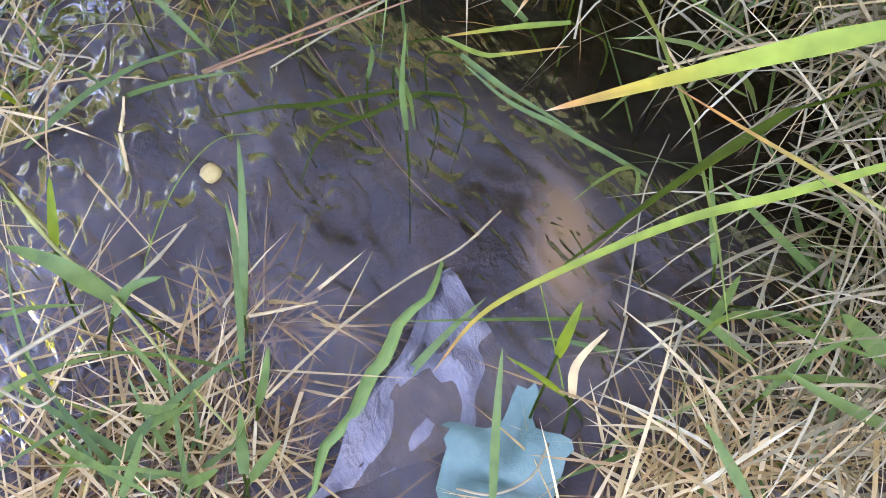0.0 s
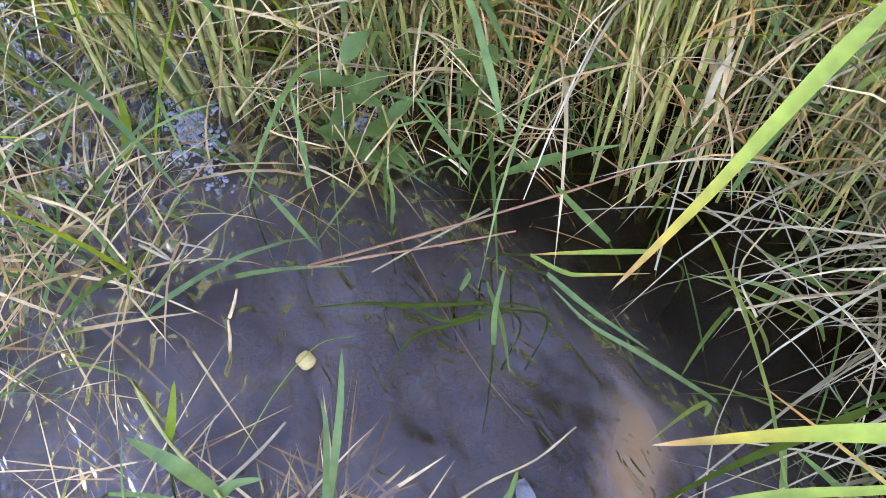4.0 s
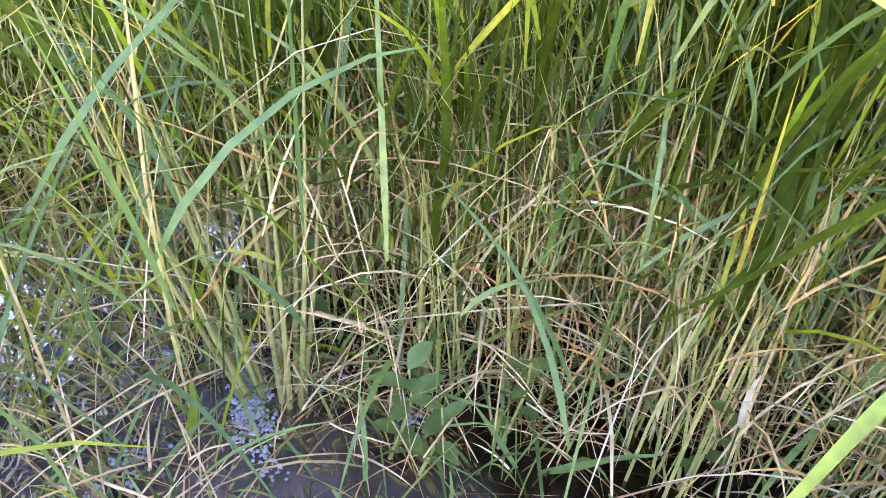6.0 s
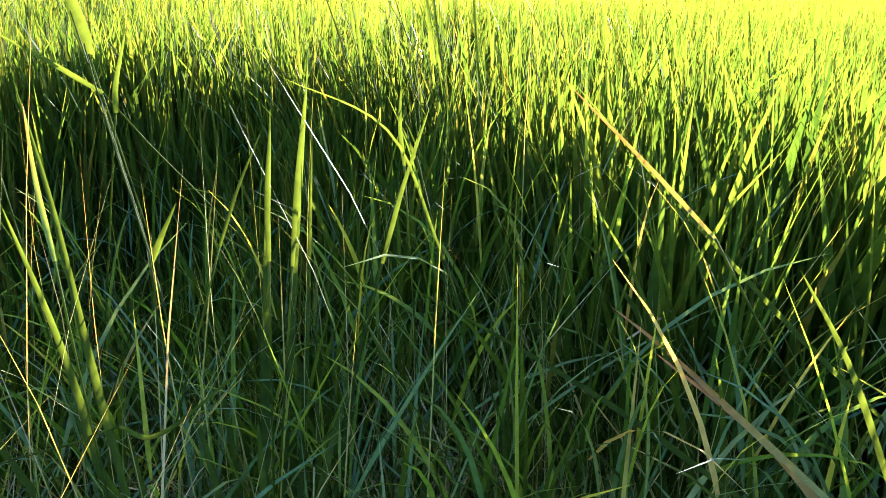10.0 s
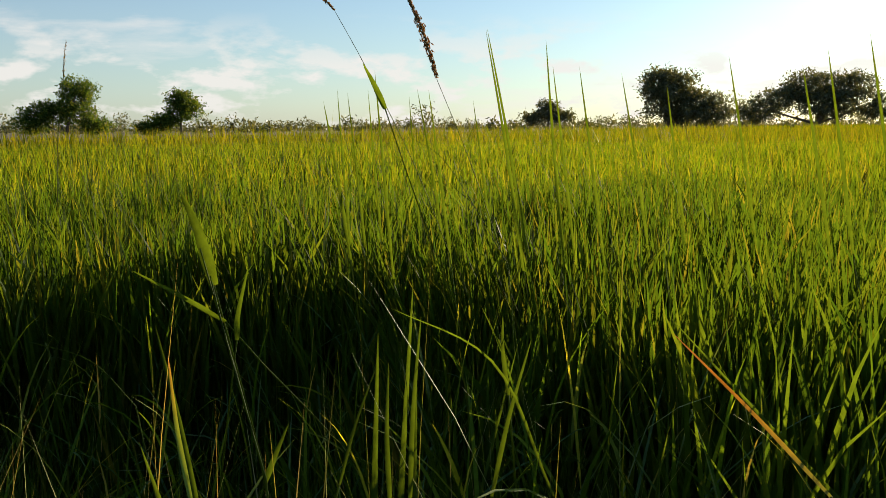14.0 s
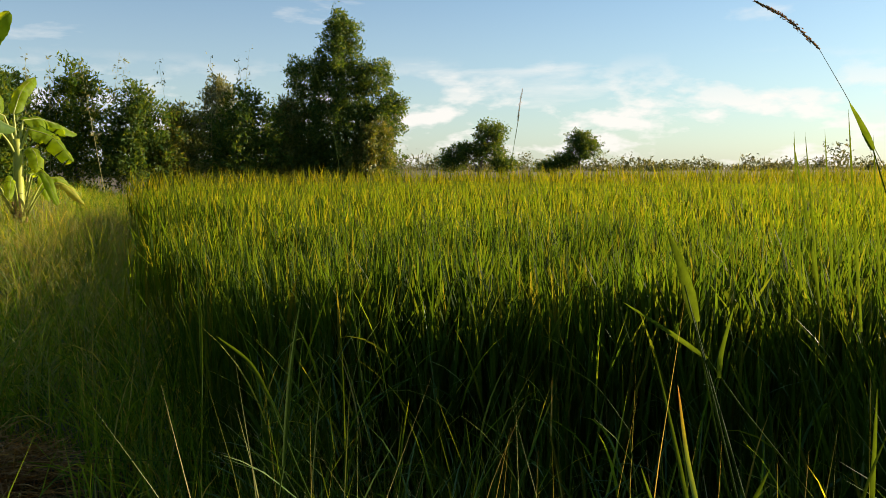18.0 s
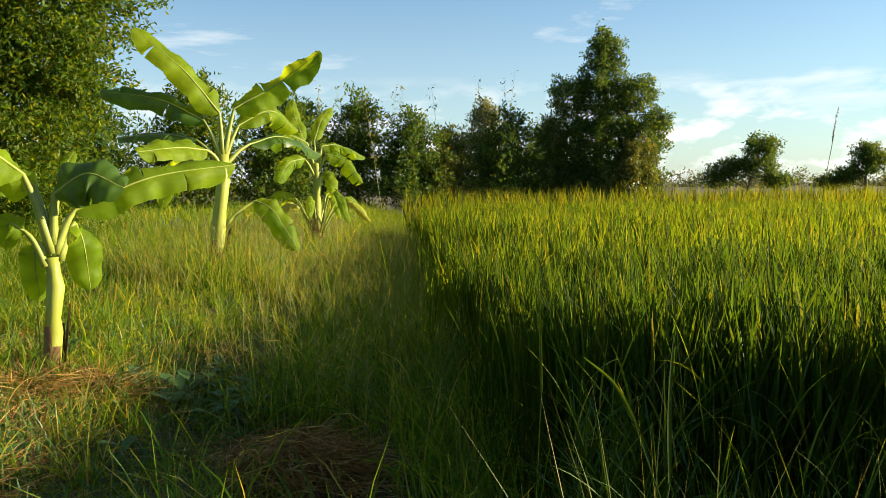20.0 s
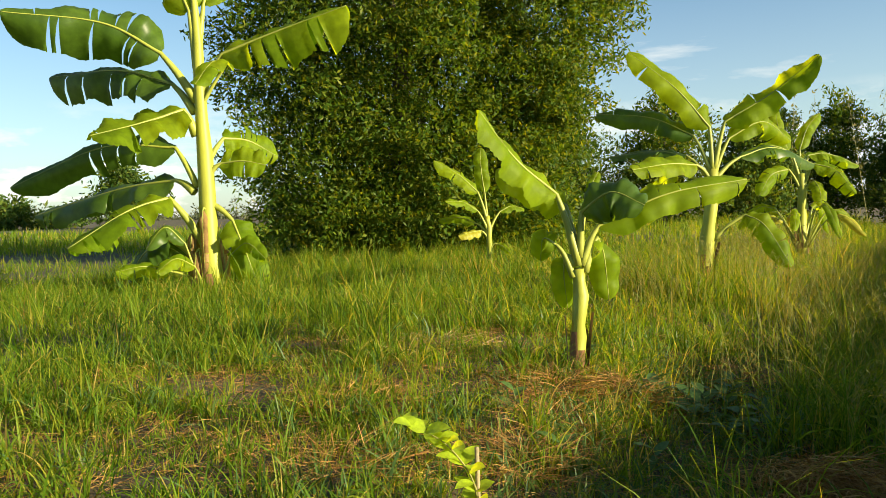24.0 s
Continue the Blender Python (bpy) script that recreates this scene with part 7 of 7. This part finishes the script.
def build_bank_things():
    grp = "heaps of cut grass"
    for x, y, r, n, mat, lab in ((-2.50, 3.20, 0.40, 2400, M_STRAW_RED, "heap of brown cut grass on the slope"), (-3.95, 3.06, 0.28, 520, M_STRAW_RED, "brown straw mulch round the young banana"), (-3.72, 3.32, 0.24, 420, M_STRAW_RED, "brown straw mulch beside the young banana"),
                                 (-4.30, 1.95, 0.30, 260, M_STRAW_RED, "pale dry grass lying on the bank"), (-3.50, 2.55, 0.28, 260, M_STRAW_RED, "brown dry grass lying on the bank"), (-3.70, 4.5, 0.26, 300, M_STRAW_RED, "brown cut grass in a hollow of the slope"), (-3.25, 2.05, 0.26, 380, M_STRAW_RED, "brown dry grass lying by the sapling"), (-5.3, 3.1, 0.4, 220, M_STRAW, "pale dry grass lying in the meadow"), (-3.55, 1.35, 0.3, 260, M_STRAW_RED, "brown dry grass on the bank")):
        b = np.stack([rng.normal(x, r * 0.55, n), rng.normal(y, r * 0.55, n), np.zeros(n)], 1)
        dd = np.hypot(b[:, 0] - x, b[:, 1] - y) / r
        b[:, 2] = ground_height(b[:, 0], b[:, 1]) + np.exp(-dd * dd) * rng.uniform(0.02, 0.26 if n > 2000 else 0.15, n)
        az = rng.normal(-0.7, 0.5, n) if n > 2000 else np.arctan2(b[:, 1] - y, b[:, 0] - x) + rng.normal(0, 0.9, n)
        v, f = blades(b, az, rng.uniform(0.14, 0.38 if n > 2000 else 0.28, n), rng.uniform(0.5, 1.0, n) * (0.0085 if n > 2000 else 0.0048), rng.normal(1.25, 0.15, n), rng.uniform(0.1, 0.6, n), 3, 1.2)
        tagged(quads_object("straw_heap", v, f, mat), lab, "straw heap", kind="stuff")
    # sapling with bright round leaves
    f = Vector((-2.92, 1.50, float(ground_height(-2.92, 1.50)) - 0.01))
    t = empty("sapling", tuple(f), "young sapling with bright yellow-green oval leaves", "sapling")
    a, b = f + Vector((0.01, 0.01, 0.18)), f + Vector((-0.05, -0.06, 0.33))
    vs, fs = tube(bezier((tuple(f), tuple(a), tuple(b), tuple(b + Vector((-0.08, -0.09, 0.07)))), 12), [0.005 - 0.0003 * i for i in range(13)], 6)
    part("stem", vs, fs, M_STALK, t)
    vs, fs = tube([f + Vector((0.01, 0.02, -0.02)), f + Vector((0.01, 0.02, 0.32))], [0.009, 0.008], 7)
    part("stake", vs, fs, M_STRAW_GREY, t, "pale wooden stake")
    r = random.Random(11)
    ax = bezier((tuple(f), tuple(a), tuple(b), tuple(b + Vector((-0.08, -0.09, 0.07)))), 16)
    for i in range(4, 17):
        for sg in (1, -1):
            az = 0.6 + sg * 1.3 + r.uniform(-0.7, 0.7) + i
            d = Vector((math.cos(az), math.sin(az), r.uniform(0.2, 0.9)))
            vs, fs = oval_leaf(ax[i], d, Vector((0.3, -0.4, 0.9)), r.uniform(0.065, 0.10), r.uniform(0.042, 0.064))
            part("leaf", vs, fs, M_SHRUB, t)
    for x, y, n in ((-3.55, 3.75, 7), (-3.45, 3.55, 7), (-3.35, 3.80, 6), (-3.25, 3.95, 7), (-3.62, 3.95, 6), (-3.2, 3.6, 6), (-3.4, 4.1, 6), (-3.75, 3.6, 6), (-3.05, 3.85, 6), (-4.45, 3.75, 6), (-3.68, 3.48, 7), (-3.50, 3.90, 7), (-3.30, 3.70, 7), (-3.15, 3.72, 7), (-3.55, 3.60, 7), (-3.42, 3.42, 6), (-3.22, 3.45, 6), (-3.62, 4.15, 7), (-3.12, 4.05, 7), (-3.9, 2.6, 5), (-3.3, 2.3, 5), (-3.1, 2.7, 5)):
        z = float(ground_height(x, y)) - 0.01
        weed((x, y, z), 0.12, n, 0.12, M_GRASS_DARK, "low dark broad-leaved weed on the bank", lean=(0.02, 0.01))
    # thin canes above the far bushes
    for k, (x, y, h) in enumerate(((-11.3, 33.0, 6.0), (-10.6, 33.4, 6.3), (-9.7, 34.0, 5.9), (-14.1, 31.4, 5.6), (-15.0, 31.2, 5.9), (-12.4, 32.4, 5.7), (-16.6, 30.4, 5.6), (-8.9, 34.8, 5.6), (-13.2, 27.6, 4.9), (-15.4, 26.6, 5.2))):
        f = Vector((x, y, 0.3))
        t = empty("cane", tuple(f), "thin leafy cane rising over the bushes", "cane", "canes over the bushes")
        top = f + Vector((0.9 * math.sin(k * 2.1), 0.3, h - 0.5))
        ax = bezier((tuple(f), tuple(f.lerp(top, 0.6)), tuple(top)), 10)
        vs, fs = tube(ax, [0.012 - 0.0009 * i for i in range(11)], 5)
        part("stem", vs, fs, M_STALK, t)
        c = np.array([tuple(ax[i]) for i in rng.integers(4, 11, 46)]) + rng.normal(0, 0.06, (46, 3))
        v, q = foliage([(0, 0, 0, 0.06, 0.06, 0.06)], 46, 0.08, 1, gap=-4)
        base = np.repeat(c, 4, 0)[:len(v)]
        quads_object("foliage", v + base - np.array(f), q, M_TREE_GREY, t)


M_SHEET = rough_material("grey_blue_plastic", [(0.25, (0.06, 0.055, 0.052)), (0.45, (0.13, 0.122, 0.115)), (0.55, (0.19, 0.175, 0.16)), (0.66, (0.20, 0.145, 0.09))], 38, 0.4, 1.0, stretch=(1, 0.35, 1), gloss=0.5)
M_HEM = rough_material("green_hem", [(0.3, (0.06, 0.13, 0.02)), (0.7, (0.13, 0.22, 0.04))], 40, 0.5, 0.2)
M_TEAL = rough_material("teal_plastic", [(0.3, (0.04, 0.10, 0.072)), (0.55, (0.08, 0.165, 0.118)), (0.7, (0.17, 0.19, 0.15))], 28, 0.45, 0.3)
M_FOAM = rough_material("foam_bubble", [(0.3, (0.14, 0.145, 0.145)), (0.7, (0.30, 0.30, 0.28))], 200, 0.35, 0.0, gloss=0.4)
M_YHUSK = rough_material("yellow_husk", [(0.3, (0.30, 0.20, 0.06)), (0.7, (0.48, 0.36, 0.12))], 90, 0.6, 0.4)
build_outlet()
build_edge_tangle()
build_bank_things()
seed_head((0.279, 1.887, 1.605), (0.165, 1.950, 1.715), 0.008, 210, "green wild grass seed head bowing over the rice")
seed_head((0.269, 1.317, 1.432), (0.231, 1.345, 1.559), 0.0075, 240, "dry brown seed head over the rice")
seed_head((-0.268, 3.680, 1.555), (-0.249, 3.671, 1.690), 0.007, 50, "slim grey seed spike over the rice")
